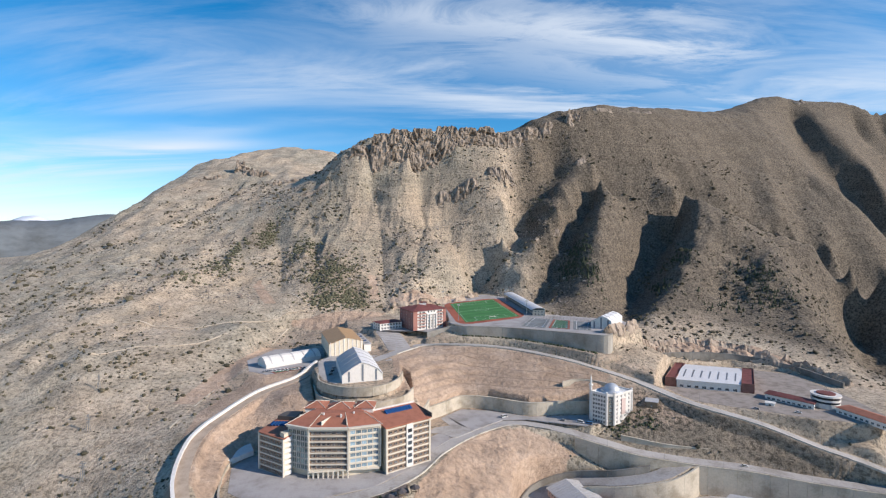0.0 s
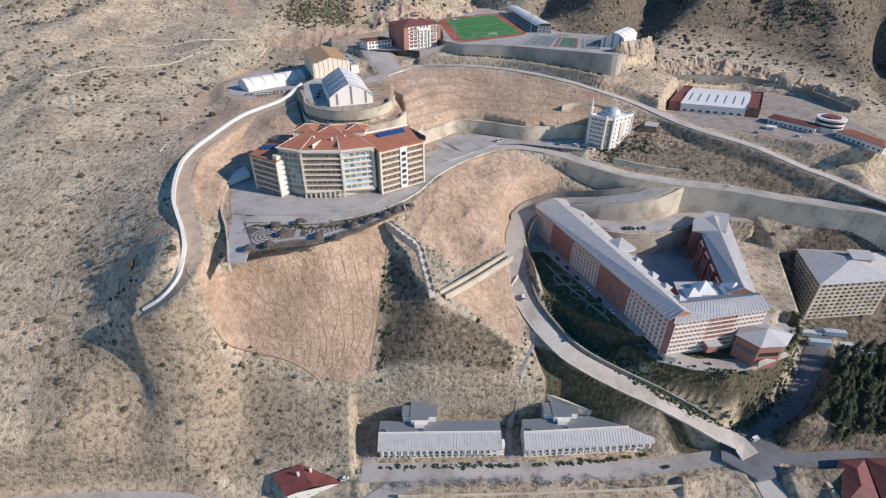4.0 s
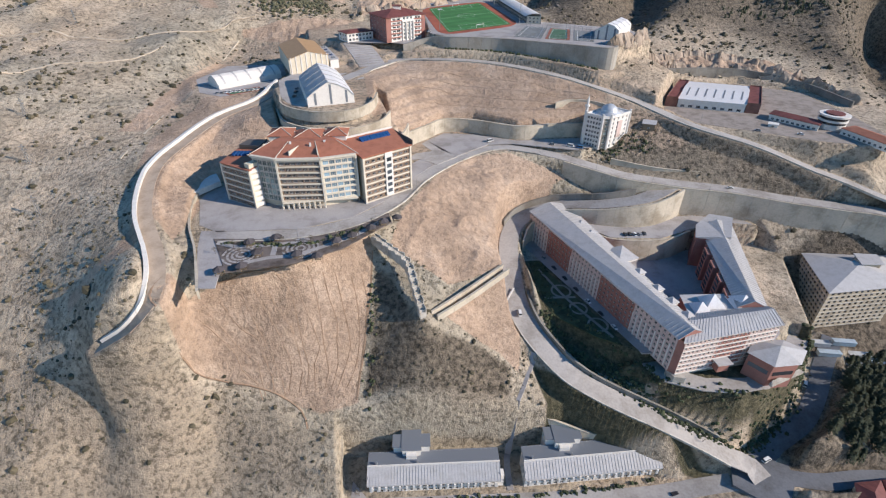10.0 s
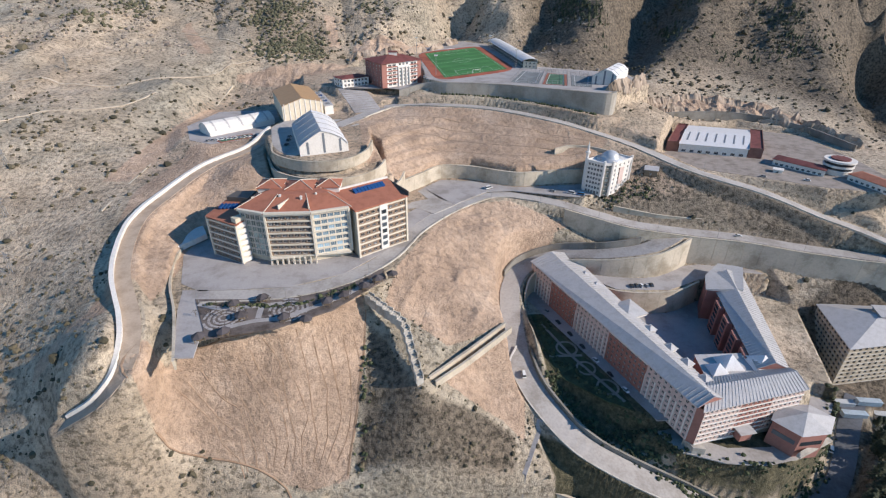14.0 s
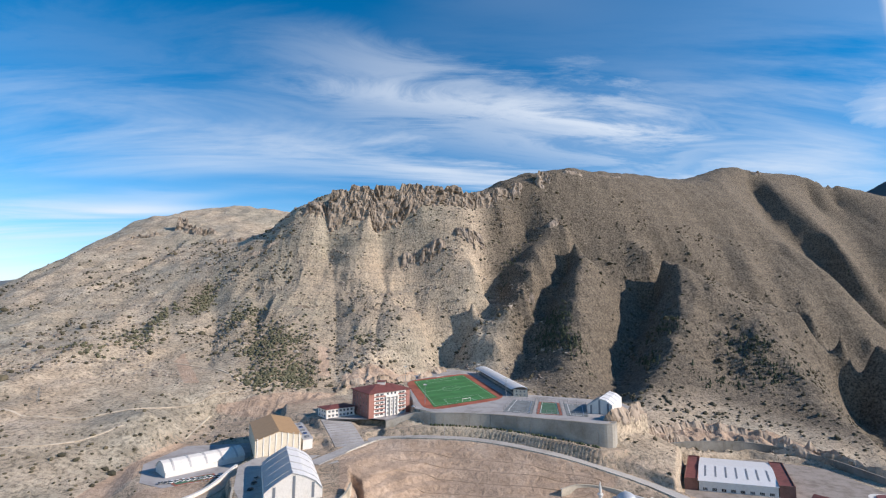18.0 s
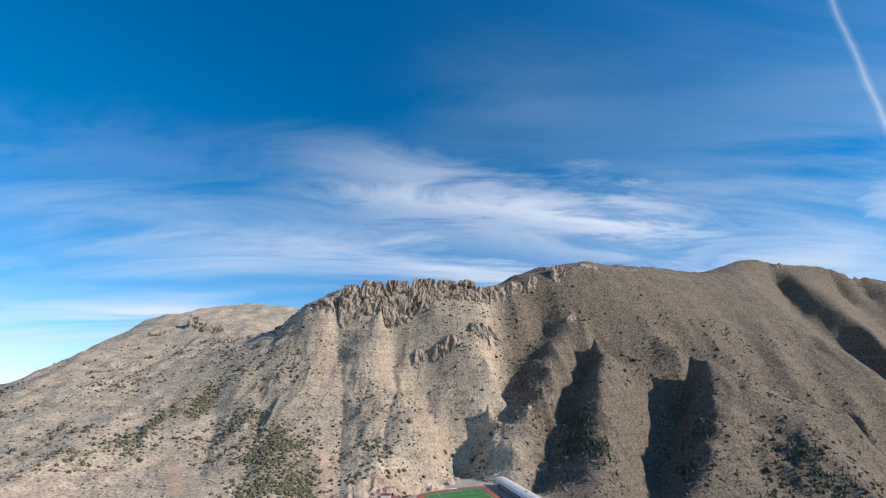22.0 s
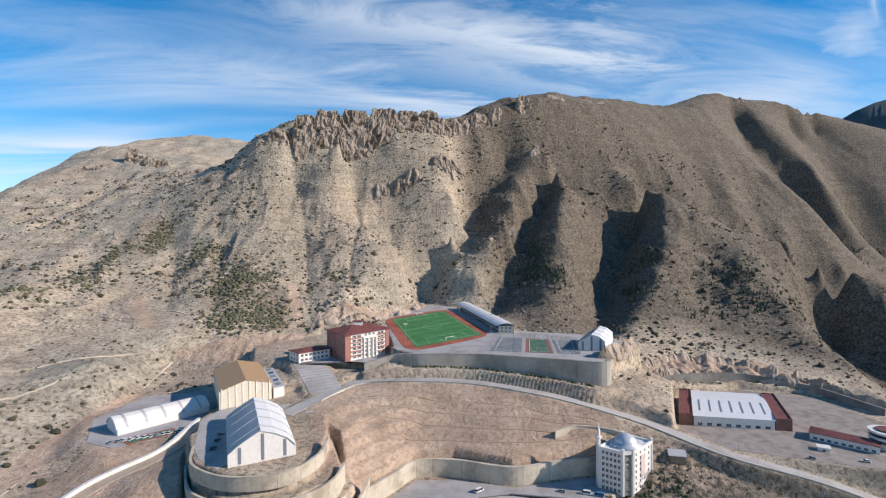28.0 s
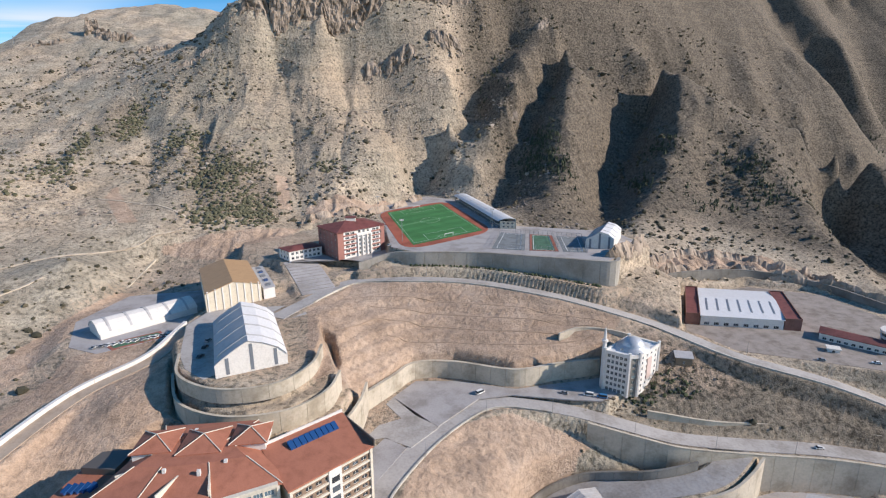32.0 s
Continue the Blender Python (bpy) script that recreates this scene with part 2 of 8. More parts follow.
# ---------------------------------------------------------------- the lie of the land
LAND = {
    'crest': [(-181, 905, 158), (-123, 920, 182), (-64, 935, 192), (8, 950, 200), (89, 968, 202), (125, 975, 198), (178, 985, 217), (240, 1001, 249), (331, 1030, 273), (516, 1120, 293), (698, 1200, 305), (967, 1350, 380), (1186, 1350, 351), (1435, 1350, 302)],
    'cliff_foot': [(-146, 893, 146), (-63, 898, 157), (25, 910, 165), (91, 925, 170), (170, 945, 170)],
    'west_crest': [(-560, 850, 15), (-585, 960, 64), (-600, 1080, 118), (-590, 1180, 174), (-530, 1280, 210), (-451, 1400, 249), (-346, 1400, 246), (-245, 1300, 212)],
    'west_slope_a': [(-456, 800, 4), (-338, 620, -50), (-262, 480, -90)],
    'west_slope_b': [(-452, 950, 66), (-351, 760, -17), (-276, 620, -67), (-204, 500, -88)],
    'west_slope_c': [(-333, 960, 86), (-264, 780, -4), (-214, 650, -61), (-183, 570, -87)],
    'face_a': [(-203, 890, 104), (-177, 760, -5), (-148, 650, -63), (-128, 590, -87)],
    'face_b': [(-128, 880, 78), (-113, 780, -6), (-97, 680, -61), (-77, 620, -89)],
    'face_c': [(-45, 880, 87), (-41, 780, 1), (-24, 690, -51), (-17, 640, -74)],
    'face_d': [(23, 880, 79), (11, 780, -7), (15, 690, -58), (37, 650, -76)],
    'gully_main': [(215, 950, 131), (172, 912, 84), (138, 884, 45), (126, 860, 1), (110, 818, -48), (84, 789, -77), (56, 768, -95)],
    'rib_main': [(256, 922, 131), (219, 865, 75), (177, 808, 20), (146, 773, -15), (120, 735, -54), (99, 712, -79)],
    'gully_wood': [(291, 909, 64), (220, 853, 16), (186, 812, -20), (160, 763, -61), (136, 709, -97)],
    'spur1': [(278, 947, 155), (287, 863, 81), (257, 805, 32), (242, 750, -8), (224, 705, -43), (195, 658, -72), (160, 607, -94)],
    'gully2': [(472, 936, 69), (405, 863, -6), (342, 806, -51), (297, 751, -77), (252, 683, -97), (224, 610, -108)],
    'spur2': [(421, 930, 107), (428, 837, 60), (410, 780, 24), (359, 720, -24), (311, 665, -62), (270, 617, -87), (231, 575, -102)],
    'spur3': [(432, 844, 61), (475, 829, 37), (535, 808, 15), (591, 785, -11), (634, 761, -36), (702, 724, -67)],
    'spur3_end': [(537, 810, 15), (498, 714, -40), (470, 638, -79), (444, 578, -104), (419, 524, -122), (393, 492, -135)],
    'face2': [(434, 745, -25), (378, 670, -71), (319, 610, -96), (380, 620, -97), (432, 640, -88), (278, 605, -97), (411, 570, -113)],
    'hollow3': [(535, 909, 18), (610, 903, -7), (692, 897, -42), (773, 878, -82), (856, 854, -125)],
    'gully3': [(624, 805, -99), (640, 767, -145), (602, 687, -177), (502, 575, -180)],
    'gully5': [(625, 1032, 151), (616, 966, 77), (597, 907, 23)],
    'rib5': [(673, 1030, 146), (645, 955, 77), (618, 900, 19)],
    'gully6': [(731, 1022, 112), (684, 956, 48), (647, 902, 3)],
    'rib6': [(756, 1010, 99), (736, 940, 34), (707, 895, -13)],
    'rib4': [(443, 960, 132), (516, 955, 110), (538, 930, 69)],
    'spur4': [(771, 1222, 318), (769, 1126, 227), (768, 1055, 151), (809, 1000, 93), (827, 945, 29), (813, 906, -24), (800, 872, -72)],
    'gully4': [(924, 1312, 309), (904, 1218, 208), (915, 1169, 158), (942, 1124, 110), (936, 1088, 69), (930, 1012, -32)],
    'spur5': [(973, 1347, 378), (958, 1255, 292), (959, 1195, 232), (971, 1135, 173), (960, 1080, 114), (966, 1027, 20)],
    'gully7': [(1118, 1333, 288), (1121, 1265, 215), (1130, 1198, 139), (1079, 1125, 36), (1054, 1063, -47)],
    'spur7': [(1177, 1397, 347), (1197, 1275, 233), (1182, 1185, 149), (1175, 1127, 89)],
    'gully0': [(-63, 907, 108), (-20, 853, 35), (12, 820, -8), (35, 785, -52), (50, 764, -85)],
    'rib0': [(113, 893, 107), (107, 846, 58), (97, 804, 1), (82, 776, -45)],
    'behind': [(-150, 1150, 80), (100, 1250, 90), (400, 1350, 140), (800, 1650, 180), (1300, 1700, 150), (-400, 1700, 120)],
    'far_west': [(-720, 700, -70), (-760, 950, -40), (-900, 1300, -60), (-1500, 800, -150), (-1400, 1900, -60)],
    'far_east': [(1250, 700, -130), (1600, 1000, 60), (2000, 1400, 150), (1900, 500, -60)],
    'horizon': [(-4500, 4500, -150), (0, 4500, 0), (4500, 4500, -50), (-4500, 0, -230), (4500, 0, -150), (-4500, -3000, -240), (4500, -3000, -240), (0, -3000, -240)],
    'valley': [(-400, 120, -235), (-169, 160, -257), (-85, 158, -257), (0, 160, -250), (130, 160, -242), (300, 150, -245), (0, 0, -268), (-300, -100, -265), (350, -100, -262), (0, -500, -262)],
    'west_hill': [(-185, 184, -215), (-197, 218, -190), (-214, 265, -160), (-249, 338, -130), (-284, 411, -100), (-252, 498, -95), (-330, 300, -140), (-420, 420, -105)],
    'low_hill': [(-153, 197, -207), (-108, 200, -216), (-64, 201, -214), (-160, 175, -240), (-110, 178, -244)],
    'fan': [(-117, 224, -160), (-114, 211, -180), (-31, 245, -165), (-32, 218, -195), (-70, 222, -178), (-90, 238, -150), (-50, 242, -155)],
    'shelf': [(-3, 224, -169), (2, 229, -170), (41, 259, -165), (20, 205, -200), (30, 235, -185), (20, 290, -152), (40, 330, -147)],
    'strip_road': [(-147, 205, -166.0), (-130, 207, -156.0), (-121, 215, -146.0), (-122, 226, -141.0), (-129, 240, -137.5), (-144, 269, -131.5), (-154, 308, -126.5), (-148, 335, -122.0), (-136, 370, -117.5), (-114, 396, -113.2)],
    'upper_path': [(-181.7, 323.4, -127.0), (-181.0, 380.3, -122.0), (-179.3, 447.5, -118.5), (-178, 512, -112), (-178, 560, -105)],
    'lower_plateau': [(-126, 318, -141), (-122, 262, -141), (-106, 249, -142), (-66, 247, -142), (-36, 260, -142), (-15, 282, -141), (5, 328, -141), (22, 358, -141), (70, 370, -141)],
    'west_bank': [(-115, 355, -116.0), (-136, 348, -124.0), (-138, 318, -131.0), (-136, 293, -135.0), (-129, 258, -138.5), (-122, 235, -140.0)],
    'bowl': [(-10, 378, -132), (15, 408, -126), (37, 404, -126), (68, 391, -128), (40, 430, -114), (100, 415, -116), (0, 420, -114), (-30, 400, -110), (120, 395, -124)],
    'upper_edge': [(-51, 435, -105), (-21, 466, -103), (16, 458, -102), (58, 449, -103), (103, 428, -107), (135, 414, -114), (163, 397, -120), (192, 382, -126), (240, 350, -136), (290, 320, -146)],
    'upper_yard': [(-90, 400, -105), (-60, 480, -104), (-130, 500, -110), (-150, 440, -113), (-60, 540, -98), (0, 530, -90)],
    'field': [(15, 500, -86), (90, 540, -86), (75, 660, -86), (5, 640, -86), (130, 500, -88), (170, 480, -89)],
    'cut_foot': [(215, 500, -118), (260, 500, -124), (330, 480, -126), (390, 450, -132), (330, 400, -132), (420, 400, -142)],
    'east_slope': [(130, 380, -138), (165, 375, -135), (200, 354, -143), (165, 352, -152), (230, 340, -147), (300, 318, -155), (380, 310, -160), (450, 350, -150)],
    'east_low': [(70, 290, -190), (60, 247, -190), (120, 300, -195), (180, 290, -197), (230, 290, -205), (300, 270, -212), (120, 208, -200), (170, 195, -204), (205, 220, -208), (240, 232, -222), (300, 220, -232), (154, 185, -232), (84, 212, -207)],
}


def filled(line, most=26.0):
    """The line with places added between, so that crests stay crests."""
    out = [line[0]]
    for a, b in zip(line[:-1], line[1:]):
        n = max(1, int(math.hypot(b[0] - a[0], b[1] - a[1]) / most))
        out += [tuple(p + (q - p) * k / n for p, q in zip(a, b)) for k in range(1, n + 1)]
    return out


RIDGES = tuple(name for name in LAND if name.startswith(("crest", "west_crest", "gully", "rib", "spur", "hollow")))
LAND_POINTS = np.array([p for name, line in LAND.items() for p in (filled(line) if name in RIDGES else line)], float)


def land_fit():
    """A smooth sheet through the lines of the land."""
    p = LAND_POINTS
    d = np.hypot(p[:, None, 0] - p[None, :, 0], p[:, None, 1] - p[None, :, 1])
    a = np.sqrt(d * d + 9.0) + np.eye(len(p)) * -0.6
    q = np.c_[np.ones(len(p)), p[:, :2] / 1000]
    big = np.block([[a, q], [q.T, np.zeros((3, 3))]])
    return np.linalg.solve(big, np.r_[p[:, 2], 0, 0, 0])


LAND_W = land_fit()

# ravines and spurs: line in plan, width, depth (down) or rise (up)
RELIEF = [
    ([(-70, 610), (-85, 700), (-100, 800), (-120, 880)], 14, -9),
    ([(-30, 640), (-40, 740), (-30, 840), (-60, 900)], 16, -11),
    ([(-190, 560), (-215, 650), (-250, 760), (-300, 860)], 18, -12),
    ([(-150, 560), (-170, 650), (-190, 740), (-230, 850)], 16, -10),
    ([(-196, 243), (-186, 230), (-171, 208), (-167, 192), (-164, 176)], 4, -5),
]


def lattice(ix, iy, seed):
    h = (ix * 374761393 + iy * 668265263 + seed * 1442695041) & 0x7FFFFFFF
    h = ((h ^ (h >> 13)) * 1274126177) & 0x7FFFFFFF
    return ((h ^ (h >> 16)) & 0xFFFF) / 32767.5 - 1.0


def value_noise(x, y, seed=0):
    ix, iy = np.floor(x).astype(np.int64), np.floor(y).astype(np.int64)
    fx, fy = x - ix, y - iy
    fx, fy = fx * fx * fx * (fx * (fx * 6 - 15) + 10), fy * fy * fy * (fy * (fy * 6 - 15) + 10)
    a, b = lattice(ix, iy, seed), lattice(ix + 1, iy, seed)
    c, d = lattice(ix, iy + 1, seed), lattice(ix + 1, iy + 1, seed)
    return (a + (b - a) * fx) * (1 - fy) + (c + (d - c) * fx) * fy


def fbm(x, y, size, octaves=4, seed=0, ridged=False):
    total, amp, norm = np.zeros_like(x), 1.0, 0.0
    for k in range(octaves):
        c, s = math.cos(k * 1.1 + 0.4), math.sin(k * 1.1 + 0.4)
        n = value_noise((c * x - s * y) / size + 17.3 * k, (s * x + c * y) / size - 9.1 * k, seed + k)
        total += amp * ((1 - 2 * np.abs(n)) if ridged else n)
        norm += amp
        amp, size = amp * 0.5, size / 2.03
    return total / norm


def inside(x, y, poly):
    """Signed distance to a polygon's edge: positive inside."""
    best = np.full(x.shape, 1e9)
    odd = np.zeros(x.shape, bool)
    n = len(poly)
    for i in range(n):
        (x1, y1), (x2, y2) = poly[i], poly[(i + 1) % n]
        dx, dy = x2 - x1, y2 - y1
        t = np.clip(((x - x1) * dx + (y - y1) * dy) / (dx * dx + dy * dy + 1e-9), 0, 1)
        best = np.minimum(best, np.hypot(x - x1 - t * dx, y - y1 - t * dy))
        if y1 != y2:
            odd ^= ((y1 > y) != (y2 > y)) & (x < (x2 - x1) * (y - y1) / (y2 - y1) + x1)
    return np.where(odd, best, -best)


def along(x, y, line):
    """Distance to a line in plan, and the line's height at the nearest place."""
    best, high = np.full(x.shape, 1e9), np.zeros(x.shape)
    for (x1, y1, z1), (x2, y2, z2) in zip(line[:-1], line[1:]):
        dx, dy = x2 - x1, y2 - y1
        t = np.clip(((x - x1) * dx + (y - y1) * dy) / (dx * dx + dy * dy + 1e-9), 0, 1)
        d = np.hypot(x - x1 - t * dx, y - y1 - t * dy)
        nearer = d < best
        best, high = np.where(nearer, d, best), np.where(nearer, z1 + t * (z2 - z1), high)
    return best, high


def curve_through(points, step=4.0):
    """Evenly spaced places on a smooth curve through the points."""
    p = [np.array(q, float) for q in points]
    p = [2 * p[0] - p[1], *p, 2 * p[-1] - p[-2]]
    out = []
    for a, b, c, d in zip(p[:-3], p[1:-2], p[2:-1], p[3:]):
        n = max(1, int(np.linalg.norm((c - b)[:2]) / step))
        for k in range(n):
            t = k / n
            out.append(0.5 * (2 * b + (c - a) * t + (2 * a - 5 * b + 4 * c - d) * t * t + (3 * b - a - 3 * c + d) * t ** 3))
    return [tuple(q) for q in out] + [tuple(p[-2])]


BOWL = [(-30, 372), (-10, 382), (15, 408), (68, 392), (118, 396), (138, 412), (103, 427), (58, 448), (16, 457), (-21, 464), (-40, 430)]
# rock faces left by quarrying
CUTS = [
    ([(-64, 612), (-30, 622), (20, 655), (60, 735), (20, 730), (-70, 650)], 5.0),
    ([(150, 448), (172, 462), (218, 510), (258, 535), (309, 545), (345, 530), (372, 490), (356, 432), (345, 470), (290, 502), (218, 494), (190, 472)], 6.5),
    ([(-175, 560), (-120, 545), (-85, 575), (-70, 610), (-120, 600)], 3.0),
    ([(-12, 284), (8, 326), (26, 352), (56, 352), (46, 325), (42, 300), (40, 268), (10, 250), (-16, 264)], 2.2),
    ([(-136, 224), (-110, 238), (-66, 240), (-34, 252), (-36, 210), (-66, 209), (-120, 214)], 0.9),
]
# terraces: outline, height, width of the bank round them
TERRACES = {
    'lower_plateau': ([(-128, 318), (-131, 295), (-123, 262), (-112, 244), (-66, 244), (-36, 257), (-14, 281), (6, 325), (24, 356), (60, 367), (104, 360), (126, 374), (121, 393.6), (95, 392.6), (68.6, 389.2), (38, 403), (14.5, 405.6), (2, 392.4), (-13, 377), (-24, 340), (-95, 345)], -141.0, 1.5),
    'ledge_low': ([(-100, 380), (-91, 352), (-76, 338), (-58, 333), (-38, 335), (-24, 346), (-18, 362), (-30, 400), (-60, 420), (-110, 420)], -122.0, 3),
    'ledge_mid': ([(-98, 378), (-88, 354), (-74, 341.5), (-58, 337), (-41, 339.5), (-29, 350), (-24, 364), (-32, 400), (-60, 420), (-110, 420)], -113.5, 2),
    'gym_shelf': ([(-98, 376), (-90, 360), (-75, 347), (-60, 343), (-46, 346), (-36, 357), (-33, 388), (-40, 430), (-52, 470), (-110, 470), (-118, 430)], -105.4, 2),
    'sports_yard': ([(-118, 432), (-112, 468), (-122, 505), (-172, 500), (-183, 450), (-166, 410), (-146, 400), (-116, 416)], -113.2, 16),
    'main_yard': ([(-66, 493), (-40, 500), (-10, 486), (8, 496), (8, 600), (-60, 610), (-110, 560), (-100, 512)], -94.2, 4),
    'link_yard': ([(-66, 470), (-52, 468), (-38, 456), (-26, 474), (-12, 480), (-10, 490), (-40, 502), (-66, 495), (-100, 512), (-108, 470)], -99.5, 6),
    'stadium_back': ([(0, 600), (20, 560), (100, 560), (94, 705), (60, 748), (2, 676)], -86.5, 44),
    'stadium': ([(6, 496), (22, 478.5), (65, 471), (109, 451), (142, 435), (190, 470), (190, 520), (110, 560), (94, 712), (60, 756), (0, 680)], -86.5, 1.5),
    'hall_yard': ([(178, 404), (198, 384), (234, 364), (266, 346), (300, 336), (400, 390), (330, 470), (290, 492), (225, 480)], -129.0, 3),
    'court': ([(60, 325), (72, 331), (97, 330.5), (120, 321), (146, 317.5), (166, 329), (190, 332), (216, 326), (235, 300), (205, 225), (172, 196), (117, 208), (66, 250)], -190.0, 2.5),
    'court_north': ([(72, 334), (97, 334), (120, 325), (146, 321.5), (166, 333), (190, 336), (218, 330), (222, 314), (201, 319), (172, 310), (150, 300), (118, 302), (100, 320)], -175.0, 1.3),
    'dorm_south': ([(100, 215), (108, 211), (115, 201), (131.6, 195), (150, 192.6), (166, 195), (188, 208), (208, 227), (200, 235), (175, 214), (118, 216)], -196.0, 2),
    'junction': ([(146, 172), (160, 160), (176, 166), (184, 186), (172, 194), (152, 186)], -236.5, 4),
    'street': ([(-40, 150), (120, 150), (122, 186), (110, 200), (-45, 200)], -244.0, 3),
}
ROADS = {
    'upper_road': ([(-60, 418, -105), (-48, 437, -104.5), (-21, 470, -103), (16, 464, -101), (58, 455, -102), (103, 434, -106), (135, 420, -112.5), (163, 405, -119.5), (192, 376, -127), (229, 354, -134), (260, 334.5, -143.5), (278, 324, -148), (296, 312, -153.5), (345, 282, -166)], 10.0, 3.0),
    'lower_road': ([(-104, 256, -141), (-66, 258, -141), (-38, 270, -141), (-18, 292, -141), (-3, 322, -141), (20, 352, -141.5), (46, 373, -142), (63, 374, -142.3), (91, 365, -144), (119, 352, -148), (139, 345, -151.5), (175, 340, -155.5), (209, 333, -157), (242, 322, -159), (272, 312, -159.8), (298, 303, -160.8), (345, 278, -170)], 10.0, 1.8),
    'ramp_road': ([(168, 338, -155.5), (145, 326, -159), (118, 328, -164), (90, 338, -170), (66, 332, -176), (54, 312, -181), (51, 275, -187), (52, 250, -190.5), (58.4, 232.7, -194.5), (71.8, 213, -200), (92, 201.5, -206.5), (118, 191.5, -214.5), (147.5, 182.5, -228), (163, 174, -236.2), (168, 120, -246)], 12.0, 2.2),
    'bottom_road': ([(-400, 150, -257), (-169, 164, -255), (-110, 156, -254), (-85, 150, -253), (-45, 152, -249), (-20, 164, -245), (10, 171, -243.8), (60, 172, -243.8), (105, 172.5, -243.5), (135, 174, -240), (160, 175, -236.5)], 9.0),
    'grove_road': ([(160, 178, -236.5), (178, 191, -235.2), (200, 202, -230.5), (215, 216, -225), (225, 229, -219), (240, 246, -212)], 10.0),
    'low_lane': ([(172, 176, -236.5), (192, 171.5, -236), (215, 172.5, -236), (245, 170, -236.5), (310, 160, -238)], 9.0, 3.0),
    'wall_foot': ([(-14, 479, -98), (20, 474.5, -95), (62, 466, -95.5), (105, 446, -98), (137, 430.5, -101.5), (152, 434, -102.5)], 5.0, 1.4),
    'plaza_ramp': ([(-40, 455, -104), (-48, 476, -99.5), (-58, 500, -94.6)], 22.0, 5.0),
    'strip_road': ([(-146, 204, -165.6), (-130, 206, -155.6), (-121, 215, -145.6), (-122, 225, -140.6), (-128, 239, -137.1), (-144, 268, -131.1), (-154, 307, -126.1), (-148, 334, -121.6), (-136, 369, -117.1), (-114, 394, -112.8), (-100, 432, -107), (-60, 418, -105)], 7.0, 3.5),
}
ROADS = {k: (curve_through(row[0]), row[1], row[2] if len(row) > 2 else 6.5) for k, row in ROADS.items()}


def smooth(t):
    t = np.clip(t, 0, 1)
    return t * t * (3 - 2 * t)


def ground(x, y, detail=True):
    """Height of the land at places in plan."""
    x, y = np.atleast_1d(np.asarray(x, float)), np.atleast_1d(np.asarray(y, float))
    z = np.empty_like(x)
    p = LAND_POINTS
    for i in range(0, len(x), 20000):
        xs, ys = x[i:i + 20000], y[i:i + 20000]
        d2 = (xs[:, None] - p[None, :, 0]) ** 2 + (ys[:, None] - p[None, :, 1]) ** 2
        z[i:i + 20000] = np.sqrt(d2 + 9.0) @ LAND_W[:-3] + LAND_W[-3] + (xs * LAND_W[-2] + ys * LAND_W[-1]) / 1000
    if detail:
        wild = smooth((y - 560) / 220) + smooth((-200 - x) / 150) * smooth((y - 150) / 200) + smooth((x - 330) / 150) * smooth((y - 300) / 250)
        wild = np.clip(wild, 0, 1)
        for line, width, rise in RELIEF:
            sel = (x > min(q[0] for q in line) - 130) & (x < max(q[0] for q in line) + 130) & (y > min(q[1] for q in line) - 100) & (y < max(q[1] for q in line) + 100)
            if sel.any():
                d, high = along(x[sel], y[sel], [(px, py, 0.35 + 0.65 * math.sin(math.pi * (k + 0.5) / len(line))) for k, (px, py) in enumerate(line)])
                shape = np.exp(-d / width) if rise < 0 else np.exp(-(d / width) ** 2)
                z[sel] += rise * shape * high * wild[sel]
        calm = 1 - 0.7 * smooth((y - 870) / 60) * smooth((x + 210) / 60)
        flute = calm * fbm(x + fbm(x, y, 60, 2, 31) * 18, y * 0.4, 62, 4, 3, True)
        z += wild * (flute * 7.5 + calm * smooth((x - 230) / 120) * (fbm(x * 0.8 - y * 0.6, x * 0.2 + y * 0.27, 62, 4, 13, True) * 8 - 2) + fbm(x, y, 150, 3, 21) * 5 * calm - 2 + fbm(x, y, 20, 3, 9) * 3.2)
        z += (1 - wild) * (fbm(x, y, 30, 3, 5) * 0.8) + fbm(x, y, 9, 2, 7) * 0.4
        # ledges of harder rock across the face, and the benches cut into the earth bowl
        z += wild * smooth((z + 60) / 60) * smooth((x + 230) / 80) * smooth((300 - x) / 90) * 2.2 * np.sin((z + fbm(x, y, 90, 2, 41) * 22) / 5.2)
        bowl = smooth((inside(x, y, BOWL) + 4) / 8)
        step = (z + fbm(x, y, 50, 2, 43) * 1.6) / 4.4
        z += bowl * 0.5 * 4.4 * (np.floor(step) + smooth((step - np.floor(step) - 0.3) / 0.5) - step)
        for poly, rough in CUTS:
            near = smooth((inside(x, y, poly) + 8) / 12)
            z += near * rough * (fbm(x, y, 17, 5, 51, True) * 0.9 - 0.3 + fbm(x, y, 7, 2, 53) * 0.3)
    for poly, level, bank in TERRACES.values():
        x0, x1 = min(q[0] for q in poly) - 40, max(q[0] for q in poly) + 40
        y0, y1 = min(q[1] for q in poly) - 40, max(q[1] for q in poly) + 40
        sel = (x > x0) & (x < x1) & (y > y0) & (y < y1)
        if sel.any():
            w = smooth((inside(x[sel], y[sel], poly) + bank) / bank)
            z[sel] += (level - z[sel]) * w
    for line, width, blend in ROADS.values():
        sel = (x > min(q[0] for q in line) - 40) & (x < max(q[0] for q in line) + 40) & (y > min(q[1] for q in line) - 40) & (y < max(q[1] for q in line) + 40)
        if sel.any():
            d, high = along(x[sel], y[sel], line)
            w = smooth((width / 2 + 1.5 + blend - d) / blend)
            z[sel] += (high - 0.25 - z[sel]) * w
    return z


def height(x, y):
    return float(ground([x], [y])[0])


